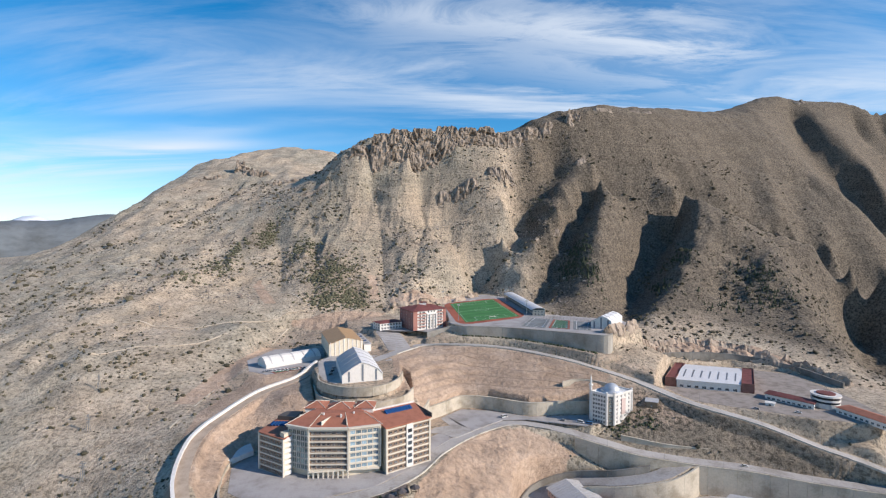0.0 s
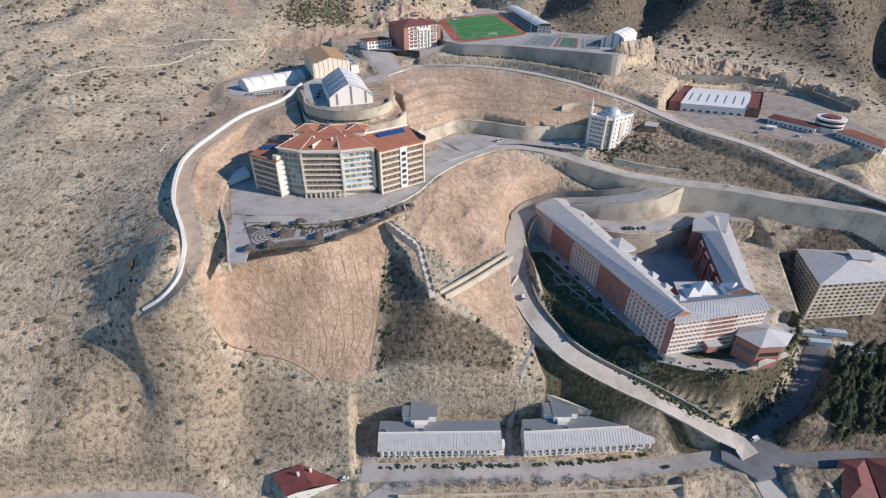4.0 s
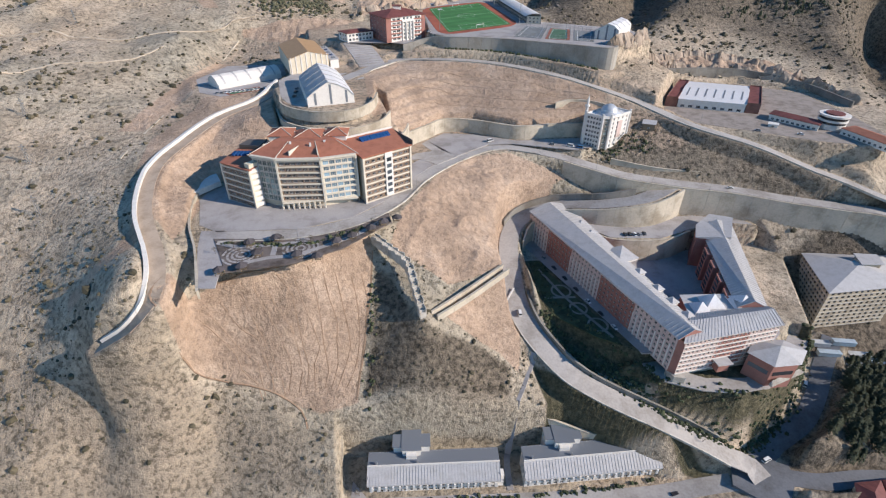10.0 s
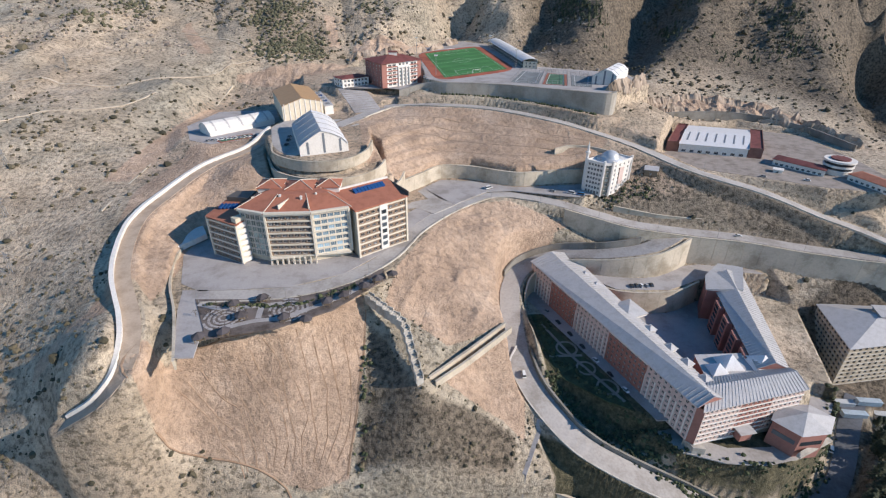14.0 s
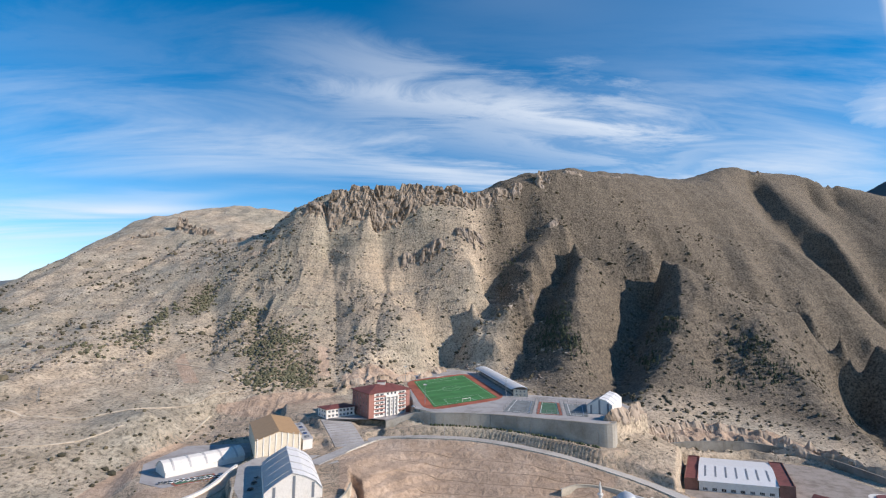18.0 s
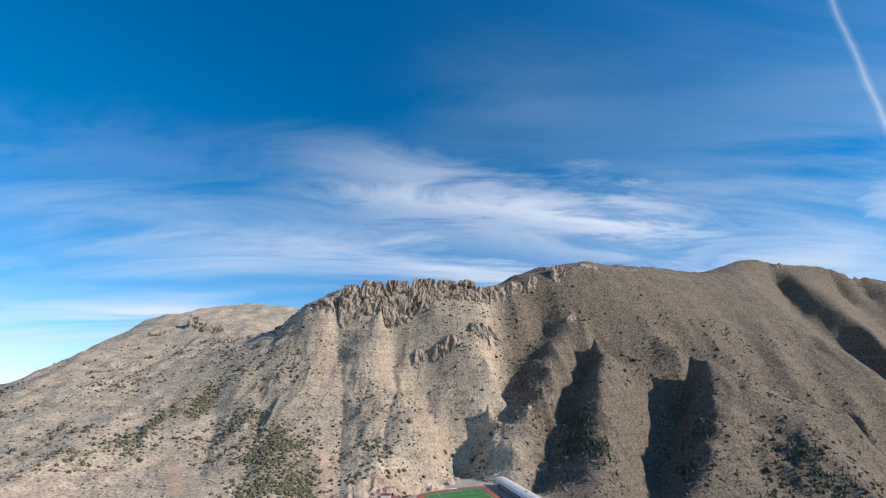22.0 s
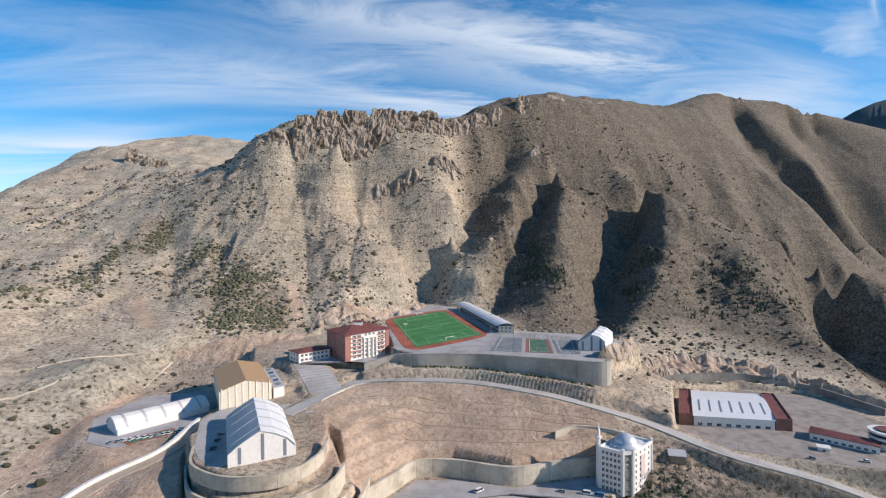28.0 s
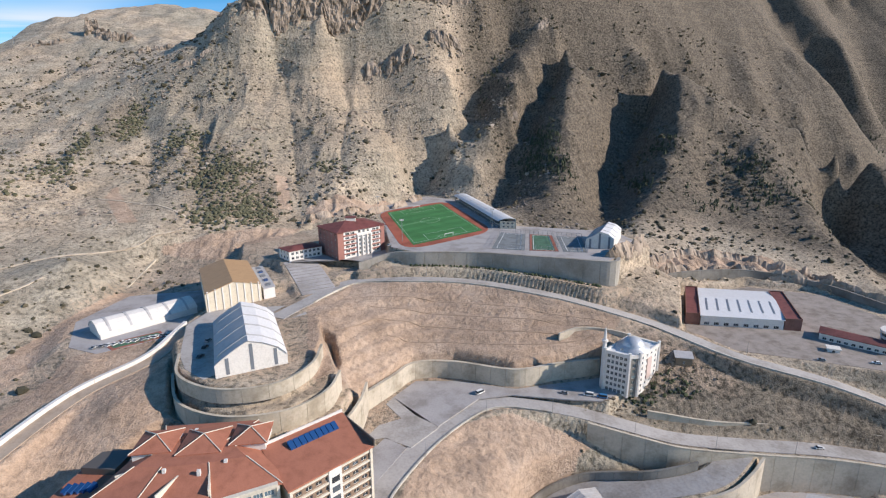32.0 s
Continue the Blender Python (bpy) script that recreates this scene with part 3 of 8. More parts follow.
def draped_line(points, lift=0.25):
    """A line laid on the land."""
    line = curve_through([(x, y, 0) for x, y in points], 3.0)
    zs = ground([p[0] for p in line], [p[1] for p in line])
    return [(p[0], p[1], z + lift) for p, z in zip(line, zs)]


def spaced(*runs):
    out = [runs[0][0]]
    for a, b, step in runs:
        n = max(1, round((b - a) / step))
        out += [a + (b - a) * k / n for k in range(1, n + 1)]
    return np.array(out)


def hillside():
    """Dry grass, heath and bare earth, told apart by the cover that the land carries."""
    m, nt, b = shader("hillside", 0.97)
    pos = nt.nodes.new("ShaderNodeNewGeometry").outputs["Position"]

    def stretched(sx, sy, sz):
        mp = nt.nodes.new("ShaderNodeMapping")
        mp.inputs["Scale"].default_value = (sx, sy, sz)
        nt.links.new(pos, mp.inputs["Vector"])
        return mp.outputs[0]

    def cover(name, grain, low, high):
        at = nt.nodes.new("ShaderNodeAttribute")
        at.attribute_name = name
        add = nt.nodes.new("ShaderNodeMath")
        add.operation = "MULTIPLY_ADD"
        nt.links.new(grain, add.inputs[0])
        add.inputs[1].default_value = 0.7
        nt.links.new(at.outputs["Fac"], add.inputs[2])
        return ramp_node(nt, add.outputs[0], [(low, (0, 0, 0)), (high, (1, 1, 1))]).outputs[0]

    big, mid = noise_node(nt, 0.006, 5, 0.6, pos), noise_node(nt, 0.045, 6, 0.68, pos)
    fine, grit = noise_node(nt, 0.35, 5, 0.7, pos), noise_node(nt, 1.6, 3, 0.7, pos)
    strata = noise_node(nt, 1.0, 4, 0.65, stretched(0.012, 0.012, 0.16))
    grass = ramp_node(nt, mid.outputs["Fac"], [(0.34, (0.302, 0.257, 0.202)), (0.5, (0.408, 0.35, 0.28)), (0.66, (0.495, 0.428, 0.347))])
    hue = ramp_node(nt, big.outputs["Fac"], [(0.38, (0.84, 0.87, 0.86)), (0.6, (1.1, 1.04, 0.98))])
    c = mix_node(nt, 1.0, grass.outputs[0], hue.outputs[0], "MULTIPLY")
    heath = ramp_node(nt, fine.outputs["Fac"], [(0.36, (0.085, 0.070, 0.052)), (0.52, (0.138, 0.113, 0.085)), (0.68, (0.19, 0.156, 0.12))])
    c = mix_node(nt, cover("scrub", mid.outputs["Fac"], 0.62, 1.15), c, heath.outputs[0])
    ledge = ramp_node(nt, strata.outputs["Fac"], [(0.36, (0.86, 0.86, 0.86)), (0.52, (1, 1, 1)), (0.66, (1.12, 1.11, 1.1))])
    c = mix_node(nt, 1.0, c, ledge.outputs[0], "MULTIPLY")
    tuft = ramp_node(nt, fine.outputs["Fac"], [(0.39, (0.60, 0.60, 0.57)), (0.48, (1, 1, 1)), (0.63, (1.14, 1.13, 1.1))])
    c = mix_node(nt, 0.85, c, tuft.outputs[0], "MULTIPLY")
    soil = ramp_node(nt, mid.outputs["Fac"], [(0.32, (0.33, 0.238, 0.172)), (0.52, (0.44, 0.322, 0.236)), (0.7, (0.53, 0.402, 0.305))])
    c = mix_node(nt, cover("earth", fine.outputs["Fac"], 0.78, 0.98), c, soil.outputs[0])
    clod = ramp_node(nt, fine.outputs["Fac"], [(0.40, (0.72, 0.71, 0.70)), (0.5, (1, 1, 1)), (0.64, (1.12, 1.11, 1.1))])
    c = mix_node(nt, 0.8, c, clod.outputs[0], "MULTIPLY")
    lawn = ramp_node(nt, fine.outputs["Fac"], [(0.36, (0.042, 0.040, 0.022)), (0.55, (0.105, 0.093, 0.053)), (0.7, (0.18, 0.148, 0.09))])
    c = mix_node(nt, cover("green", fine.outputs["Fac"], 0.7, 1.1), c, lawn.outputs[0])
    speck = ramp_node(nt, grit.outputs["Fac"], [(0.34, (0.8, 0.8, 0.79)), (0.5, (1, 1, 1)), (0.7, (1.1, 1.09, 1.07))])
    nt.links.new(mix_node(nt, 1.0, c, speck.outputs[0], "MULTIPLY"), b.inputs["Base Color"])
    bp = nt.nodes.new("ShaderNodeBump")
    bp.inputs["Strength"].default_value, bp.inputs["Distance"].default_value = 0.85, 1.8
    nt.links.new(fine.outputs["Fac"], bp.inputs["Height"])
    nt.links.new(bp.outputs[0], b.inputs["Normal"])
    return m


# bare earth: outlines in plan
EARTH = [
    [(-120, 224), (-105, 235), (-68, 243), (-30, 261), (-29, 244), (-31, 231), (-34, 218), (-36, 205), (-53, 202), (-64, 204), (-80, 209), (-101, 211), (-114, 209), (-123, 215)],
    [(-160, 400), (-172, 345), (-166, 310), (-150, 275), (-125, 250), (-125, 320), (-95, 345), (-80, 350), (-100, 375), (-110, 430)],
    [(-36, 358), (-10, 378), (15, 405), (68, 388), (120, 392), (140, 410), (103, 428), (58, 449), (16, 458), (-21, 466), (-45, 432)],
    [(-14, 281), (6, 325), (24, 356), (60, 365), (100, 352), (60, 335), (50, 300), (45, 262), (10, 245), (-20, 260)],
    [(150, 446), (168, 456), (215, 516), (250, 540), (300, 550), (340, 535), (372, 490), (356, 430), (345, 468), (290, 500), (218, 492), (190, 470)],
    [(-341, 813), (-333, 815), (-279, 714), (-200, 590), (-214, 586), (-289, 712)],
    [(-142, 871), (-134, 872), (-115, 793), (-82, 640), (-94, 638), (-126, 792)],
    [(80, 778), (96, 776), (112, 850), (120, 895), (106, 896), (98, 852)],
    [(-64, 612), (-30, 618), (8, 640), (60, 735), (30, 735), (-10, 672), (-70, 640)],
    [(-178, 566), (-120, 545), (-85, 570), (-70, 605), (-120, 590)],
    [(2, 231), (18, 227), (36, 223), (46, 215), (50, 240), (48, 262), (40, 258), (14, 242)],
    [(-200, 360), (-184, 360), (-172, 420), (-168, 500), (-178, 500), (-192, 440)],
    [(-172, 226), (-140, 240), (-136, 262), (-146, 264), (-150, 244), (-174, 234)],
]
# darker scrub and heath: how thick, how soft the edge, outline
SCRUB = [
    (0.9, 160, [(130, 560), (130, 1300), (300, 1600), (1500, 1900), (1500, 300), (480, 440), (330, 600), (215, 590)]),
    (0.36, 90, [(-260, 620), (-60, 640), (60, 760), (150, 900), (130, 990), (-140, 900), (-300, 960)]),
    (0.62, 6, [(-28, 251), (-18, 248), (-6, 227), (-1, 223), (26, 224), (42, 218), (41, 203), (19, 202), (-7, 203), (-34, 208), (-31, 225)]),
    (0.42, 14, [(-221, 238), (-164, 209), (-125, 211), (-114, 209), (-80, 208), (-64, 203), (-59, 196), (-52, 176), (-103, 170), (-210, 168)]),
    (0.6, 12, [(62, 250), (84, 216), (120, 201), (170, 191), (200, 214), (186, 214), (146, 198), (112, 208), (84, 226)]),
    (0.6, 12, [(60, 352), (100, 346), (160, 340), (150, 333), (110, 341), (70, 344)]),
    (0.55, 12, [(124, 392), (150, 404), (192, 372), (229, 350), (296, 308), (300, 300), (209, 338), (165, 346), (126, 360)]),
    (0.6, 12, [(172, 196), (200, 212), (236, 236), (330, 240), (330, 150), (182, 150), (178, 180)]),
    (0.8, 12, [(206, 232), (236, 250), (232, 300), (300, 318), (420, 300), (420, 200), (240, 238)]),
    (0.6, 12, [(118, 184), (146, 186), (118, 204), (100, 206), (112, 200)]),
    (0.5, 60, [(-170, 600), (-80, 600), (-90, 690), (-180, 780), (-240, 780)]),
    (0.5, 60, [(-330, 740), (-260, 740), (-260, 850), (-330, 860)]),
]

# watered gardens and verges
GREEN = [
    [(62, 300), (64, 246), (80, 222), (110, 206), (116, 200), (150, 191), (168, 194), (190, 207), (214, 232), (206, 236), (188, 214), (108, 222), (76, 300)],
    [(52, 222), (70, 206), (112, 190), (142, 180), (140, 176), (118, 184), (60, 200)],
]


def build_ground():
    xs = spaced((-4500, -1500, 300), (-1500, -700, 25), (-700, -240, 6), (-240, -205, 2.2), (-205, 312, 1.15), (312, 340, 2.2), (340, 800, 4), (800, 1250, 8), (1250, 1500, 20), (1500, 4500, 250))
    ys = spaced((-3000, -300, 300), (-300, 140, 20), (140, 505, 1.15), (505, 760, 2.6), (760, 1060, 4.5), (1060, 1360, 8), (1360, 1500, 14), (1500, 4500, 200))
    gx, gy = np.meshgrid(xs, ys)
    x, y = gx.ravel(), gy.ravel()
    z = ground(x, y)
    nx, ny = len(xs), len(ys)
    i = np.arange(nx * ny).reshape(ny, nx)
    faces = np.stack([i[:-1, :-1], i[:-1, 1:], i[1:, 1:], i[1:, :-1]], -1).reshape(-1, 4)
    me = bpy.data.meshes.new("ground")
    me.vertices.add(len(x))
    me.vertices.foreach_set("co", np.c_[x, y, z].ravel().astype(np.float32))
    me.loops.add(faces.size)
    me.loops.foreach_set("vertex_index", faces.ravel().astype(np.int32))
    me.polygons.add(len(faces))
    me.polygons.foreach_set("loop_start", (np.arange(len(faces)) * 4).astype(np.int32))
    me.polygons.foreach_set("use_smooth", np.ones(len(faces), bool))
    me.update(calc_edges=True)
    earth = np.zeros(len(x))
    near = (x > -250) & (x < 450) & (y > 150) & (y < 700)
    for poly in EARTH:
        earth[near] = np.maximum(earth[near], smooth((inside(x[near], y[near], poly) + 2.5) / 5))
    worked = [(-190, 350), (-130, 330), (-40, 340), (130, 360), (200, 350), (200, 420), (150, 450), (20, 480), (-60, 612), (-180, 575), (-205, 450)]
    earth[near] = np.maximum(earth[near], 0.5 * smooth((inside(x[near], y[near], worked) + 20) / 40))
    me.attributes.new("earth", "FLOAT", "POINT").data.foreach_set("value", earth.astype(np.float32))
    scrub = np.zeros(len(x))
    near = (x > -400) & (x < 1500) & (y > 150) & (y < 1400)
    for most, soft, poly in SCRUB:
        scrub[near] = np.maximum(scrub[near], most * smooth((inside(x[near], y[near], poly) + soft * 0.5) / soft))
    me.attributes.new("scrub", "FLOAT", "POINT").data.foreach_set("value", scrub.astype(np.float32))
    green = np.zeros(len(x))
    near = (x > -60) & (x < 260) & (y > 130) & (y < 320)
    for poly in GREEN:
        green[near] = np.maximum(green[near], smooth((inside(x[near], y[near], poly) + 2) / 4))
    me.attributes.new("green", "FLOAT", "POINT").data.foreach_set("value", green.astype(np.float32))
    me.materials.append(hillside())
    return tagged(new("ground", me), "dry brown mountainside with bare earth cuts", "ground", kind="structure")


build_ground()


def ribbon(name, line, half, material, label, up=0.06, thick=0.5, category="road", kind="structure"):
    """A road slab along a line."""
    bm = bmesh.new()
    p = np.array(line, float)
    d = np.gradient(p[:, :2], axis=0)
    d /= np.linalg.norm(d, axis=1, keepdims=True) + 1e-9
    nrm = np.c_[-d[:, 1], d[:, 0]]
    rings = []
    for q, n in zip(p, nrm):
        l, r = q[:2] + n * half, q[:2] - n * half
        rings.append([bm.verts.new((*l, q[2] + up)), bm.verts.new((*r, q[2] + up)), bm.verts.new((*r, q[2] + up - thick)), bm.verts.new((*l, q[2] + up - thick))])
    for a, b in zip(rings[:-1], rings[1:]):
        for k in range(4):
            bm.faces.new((a[k], b[k], b[(k + 1) % 4], a[(k + 1) % 4]))
    bm.faces.new(rings[0]), bm.faces.new(rings[-1][::-1])
    bmesh.ops.recalc_face_normals(bm, faces=bm.faces)
    return tagged(part(name, bm, material), label, category, kind=kind)


for road_name, (road_line, road_width, _) in ROADS.items():
    if road_name == "plaza_ramp":
        ribbon("pavement_ramp", road_line, road_width / 2, PAVING, "pale striped paving sloping up to the brick building", category="pavement")
    elif road_name == "low_lane":
        ribbon("road_low", road_line, road_width / 2, DARK_ASPHALT, "dark asphalt lane below the pine grove")
    elif road_name == "grove_road":
        ribbon("road_grove", road_line, road_width / 2, DARK_ASPHALT, "dark asphalt lane beside the pine grove")
    elif road_name == "strip_road":
        ribbon("road_track", road_line, road_width / 2, worn("dirt_track", (0.42, 0.335, 0.26), 0.95, spread=0.15), "tan dirt track winding up the slope")
    elif road_name != "wall_foot":
        ribbon("road_" + road_name.split("_")[0], road_line, road_width / 2, ASPHALT, "pale worn concrete road along the slope")


# ---------------------------------------------------------------- building kit
from mathutils.geometry import tessellate_polygon


def box(bm, x0, x1, y0, y1, z0, z1):
    v = [bm.verts.new((x, y, z)) for z in (z0, z1) for x, y in ((x0, y0), (x1, y0), (x1, y1), (x0, y1))]
    for f in ((3, 2, 1, 0), (4, 5, 6, 7), (0, 1, 5, 4), (1, 2, 6, 5), (2, 3, 7, 6), (3, 0, 4, 7)):
        bm.faces.new([v[k] for k in f])


def prism(bm, poly, z0, z1):
    """A solid with a plan outline (counter-clockwise); z1 may be a height for each corner."""
    tops = z1 if isinstance(z1, (list, tuple)) else [z1] * len(poly)
    lo = [bm.verts.new((x, y, z0)) for x, y in poly]
    hi = [bm.verts.new((x, y, z)) for (x, y), z in zip(poly, tops)]
    n = len(poly)
    for k in range(n):
        bm.faces.new((lo[k], lo[(k + 1) % n], hi[(k + 1) % n], hi[k]))
    if n > 4:
        for a, c, d in tessellate_polygon([[Vector((x, y, 0)) for x, y in poly]]):
            up = (Vector(poly[c]) - Vector(poly[a])).cross(Vector(poly[d]) - Vector(poly[a])) > 0
            t = (a, c, d) if up else (a, d, c)
            bm.faces.new([hi[k] for k in t]), bm.faces.new([lo[k] for k in t[::-1]])
    else:
        bm.faces.new(hi), bm.faces.new(lo[::-1])


def solid(name, poly, z0, z1, material, parent, label=""):
    bm = bmesh.new()
    prism(bm, poly, z0, z1)
    return part(name, bm, material, parent, label)


def grown(poly, d):
    """The outline moved outward by d."""
    out, n = [], len(poly)
    for k in range(n):
        p, q, r = Vector(poly[k - 1]), Vector(poly[k]), Vector(poly[(k + 1) % n])
        a, b = (q - p).normalized(), (r - q).normalized()
        na, nb = Vector((a.y, -a.x)), Vector((b.y, -b.x))
        m = (na + nb)
        m = m / max(0.35, m.length_squared / 2)
        out.append(tuple(q + m * d))
    return out


def lerp(a, b, t):
    return tuple(p + (q - p) * t for p, q in zip(a, b))


WINDOW_MESHES = {}


def window_meshes(w, h, frame_mat, glass_mat, bars):
    key = (round(w, 2), round(h, 2), frame_mat.name, glass_mat.name, bars)
    if key not in WINDOW_MESHES:
        bm = bmesh.new()
        t = 0.09
        gx = [-w / 2]
        for k in range(bars + 1):
            gx += [-w / 2 + (w - t) * k / (bars + 1) + t, -w / 2 + (w - t) * (k + 1) / (bars + 1)]
        gx += [w / 2]
        gz = [0, t, h - t, h]
        front = [[bm.verts.new((x, 0.0, z)) for z in gz] for x in gx]
        back = [[bm.verts.new((x, 0.12, z)) for z in gz] for x in gx]
        nx, nz = len(gx) - 1, 3

        def full(i, j):
            return 0 <= i < nx and 0 <= j < nz and (i % 2 == 0 or j % 2 == 0)

        for i in range(nx):
            for j in range(nz):
                if full(i, j):
                    bm.faces.new((front[i][j], front[i + 1][j], front[i + 1][j + 1], front[i][j + 1]))
                    for di, dj, p, q in ((-1, 0, (i, j + 1), (i, j)), (1, 0, (i + 1, j), (i + 1, j + 1)), (0, -1, (i, j), (i + 1, j)), (0, 1, (i + 1, j + 1), (i, j + 1))):
                        if not full(i + di, j + dj):
                            bm.faces.new((front[q[0]][q[1]], front[p[0]][p[1]], back[p[0]][p[1]], back[q[0]][q[1]]))
        frame_me = bpy.data.meshes.new("window")
        bm.to_mesh(frame_me)
        bm.free()
        frame_me.materials.append(frame_mat)
        bm = bmesh.new()
        box(bm, -w / 2 + 0.01, w / 2 - 0.01, 0.05, 0.07, 0.01, h - 0.01)
        pane_me = bpy.data.meshes.new("pane")
        bm.to_mesh(pane_me)
        bm.free()
        pane_me.materials.append(glass_mat)
        WINDOW_MESHES[key] = frame_me, pane_me
    return WINDOW_MESHES[key]


def facade(parent, a, b, z0, z1, cols, rows, material, width=1.5, high=1.6, sill=1.0, bottom=0.0, top=0.6, margin=1.0, frame_mat=None, glass_mat=None, bars=1, skip=(), name="wall"):
    """A wall from a to b (outside to the right) with real openings and a window in each."""
    a, b = Vector(a), Vector(b)
    run = (b - a).length
    d = (b - a) / run
    out = Vector((d.y, -d.x))
    storey = (z1 - z0 - bottom - top) / max(rows, 1)
    pitch = (run - 2 * margin) / max(cols, 1)
    width, high = min(width, pitch * 0.86), min(high, storey * 0.8)
    us, vs, holes = [0.0, run], [0.0, z1 - z0], set()
    for c in range(cols):
        mid = margin + pitch * (c + 0.5)
        us += [mid - width / 2, mid + width / 2]
    for r in range(rows):
        lo = bottom + storey * r + min(sill, storey - high - 0.1)
        vs += [lo, lo + high]
    us, vs = sorted(us), sorted(vs)
    bm = bmesh.new()

    def at(u, v, inward=0.0):
        p = a + d * u - out * inward
        return bm.verts.new((p.x, p.y, z0 + v))

    for i in range(len(us) - 1):
        for j in range(len(vs) - 1):
            u0, u1, v0, v1 = us[i], us[i + 1], vs[j], vs[j + 1]
            if i % 2 == 1 and j % 2 == 1 and (i // 2, j // 2) not in skip:
                for (p, q) in (((u0, v0), (u1, v0)), ((u1, v0), (u1, v1)), ((u1, v1), (u0, v1)), ((u0, v1), (u0, v0))):
                    bm.faces.new((at(*p), at(*q), at(*q, 0.35), at(*p, 0.35)))
                holes.add((i // 2, j // 2))
            else:
                bm.faces.new((at(u0, v0), at(u1, v0), at(u1, v1), at(u0, v1)))
    wall = part(name, bm, material, parent)
    frame_me, pane_me = window_meshes(width, high, frame_mat or FRAME_WHITE, glass_mat or GLASS, bars)
    turn = math.atan2(d.y, d.x)
    for c, r in sorted(holes):
        p = a + d * (us[1 + 2 * c] + width / 2) - out * 0.22
        w = new("window", frame_me)
        w.parent = parent
        w.matrix_parent_inverse = Matrix.Translation(-parent.location)
        w.matrix_basis = Matrix.Translation((p.x, p.y, z0 + vs[1 + 2 * r])) @ Matrix.Rotation(turn, 4, "Z")
        g = new("pane", pane_me)
        g.parent = w
    return wall


def strip(parent, a, b, z0, z1, out_by, material, name="band", label="", depth=0.4):
    """A bar along a wall, standing out from it."""
    a, b = Vector(a), Vector(b)
    d = (b - a).normalized()
    o = Vector((d.y, -d.x))
    quad = [tuple(a + o * out_by), tuple(b + o * out_by), tuple(b - o * depth), tuple(a - o * depth)]
    return solid(name, quad, z0, z1, material, parent, label)


def hip_roof(poly4, z, rise, over, material, parent, label="", inset=0.5, name="roof", thick=0.35):
    """A hipped roof over a four-cornered outline."""
    p = [Vector(q) for q in grown(poly4, over)]
    if (p[1] - p[0]).length + (p[3] - p[2]).length < (p[2] - p[1]).length + (p[0] - p[3]).length:
        p = p[1:] + p[:1]
    m0, m1 = (p[1] + p[2]) / 2, (p[3] + p[0]) / 2
    half = ((p[2] - p[1]).length + (p[0] - p[3]).length) / 4 * inset * 2
    ax = (m0 - m1).normalized()
    half = min(half, (m0 - m1).length * 0.5)
    r1, r0 = m1 + ax * half, m0 - ax * half
    bm = bmesh.new()
    lo = [bm.verts.new((*q, z - thick)) for q in p]
    ea = [bm.verts.new((*q, z)) for q in p]
    a, b = bm.verts.new((*r0, z + rise)), bm.verts.new((*r1, z + rise))
    for k in range(4):
        bm.faces.new((lo[k], lo[(k + 1) % 4], ea[(k + 1) % 4], ea[k]))
    bm.faces.new(lo[::-1])
    bm.faces.new((ea[0], ea[1], a, b)), bm.faces.new((ea[2], ea[3], b, a))
    bm.faces.new((ea[1], ea[2], a)), bm.faces.new((ea[3], ea[0], b))
    bmesh.ops.remove_doubles(bm, verts=bm.verts, dist=0.001)
    return part(name, bm, material, parent, label)


def cap_line(parent, a, b, material, w=0.17, name="ridge_cap"):
    """A raised ridge capping between two places."""
    a, b = Vector(a), Vector(b)
    d = (b - a).normalized()
    o = d.cross(Vector((0, 0, 1))).normalized() * w
    u = Vector((0, 0, 0.22))
    bm = bmesh.new()
    lo = [bm.verts.new(q) for q in (a - o, a + o, b + o, b - o)]
    hi = [bm.verts.new(q) for q in (a - o * 0.6 + u, a + o * 0.6 + u, b + o * 0.6 + u, b - o * 0.6 + u)]
    bm.faces.new(hi), bm.faces.new(lo[::-1])
    for k in range(4):
        bm.faces.new((lo[k], lo[(k + 1) % 4], hi[(k + 1) % 4], hi[k]))
    return part(name, bm, material, parent)


def seams(parent, corners, n, material, size=0.14, name="seam"):
    """Raised ribs down a flat roof slope given by its four corners (eave a, eave b, ridge b, ridge a)."""
    a, b, c, d = (Vector(q) for q in corners)
    bm = bmesh.new()
    nrm = (b - a).cross(d - a).normalized()
    if nrm.z < 0:
        nrm = -nrm
    for k in range(n + 1):
        t = k / n
        p, q = a.lerp(b, t), d.lerp(c, t)
        side = (b - a).normalized() * size
        v = [bm.verts.new(w) for w in (p - side, p + side, q + side, q - side, p - side + nrm * size * 1.4, p + side + nrm * size * 1.4, q + side + nrm * size * 1.4, q - side + nrm * size * 1.4)]
        for f in ((4, 5, 6, 7), (0, 1, 5, 4), (1, 2, 6, 5), (2, 3, 7, 6), (3, 0, 4, 7)):
            bm.faces.new([v[i] for i in f])
    return tagged(part(name, bm, material, parent), kind="stuff")


def parapet(parent, poly, z, high, material, thick=0.4, name="parapet"):
    bm = bmesh.new()
    inner = grown(poly, -thick)
    n = len(poly)
    for k in range(n):
        prism(bm, [poly[k], poly[(k + 1) % n], inner[(k + 1) % n], inner[k]], z, z + high)
    return part(name, bm, material, parent)


def middle(poly):
    return sum(p[0] for p in poly) / len(poly), sum(p[1] for p in poly) / len(poly)


def building(name, poly, z, label, category="building", group=""):
    return thing(name, label, category, group, at=(*middle(poly), z))


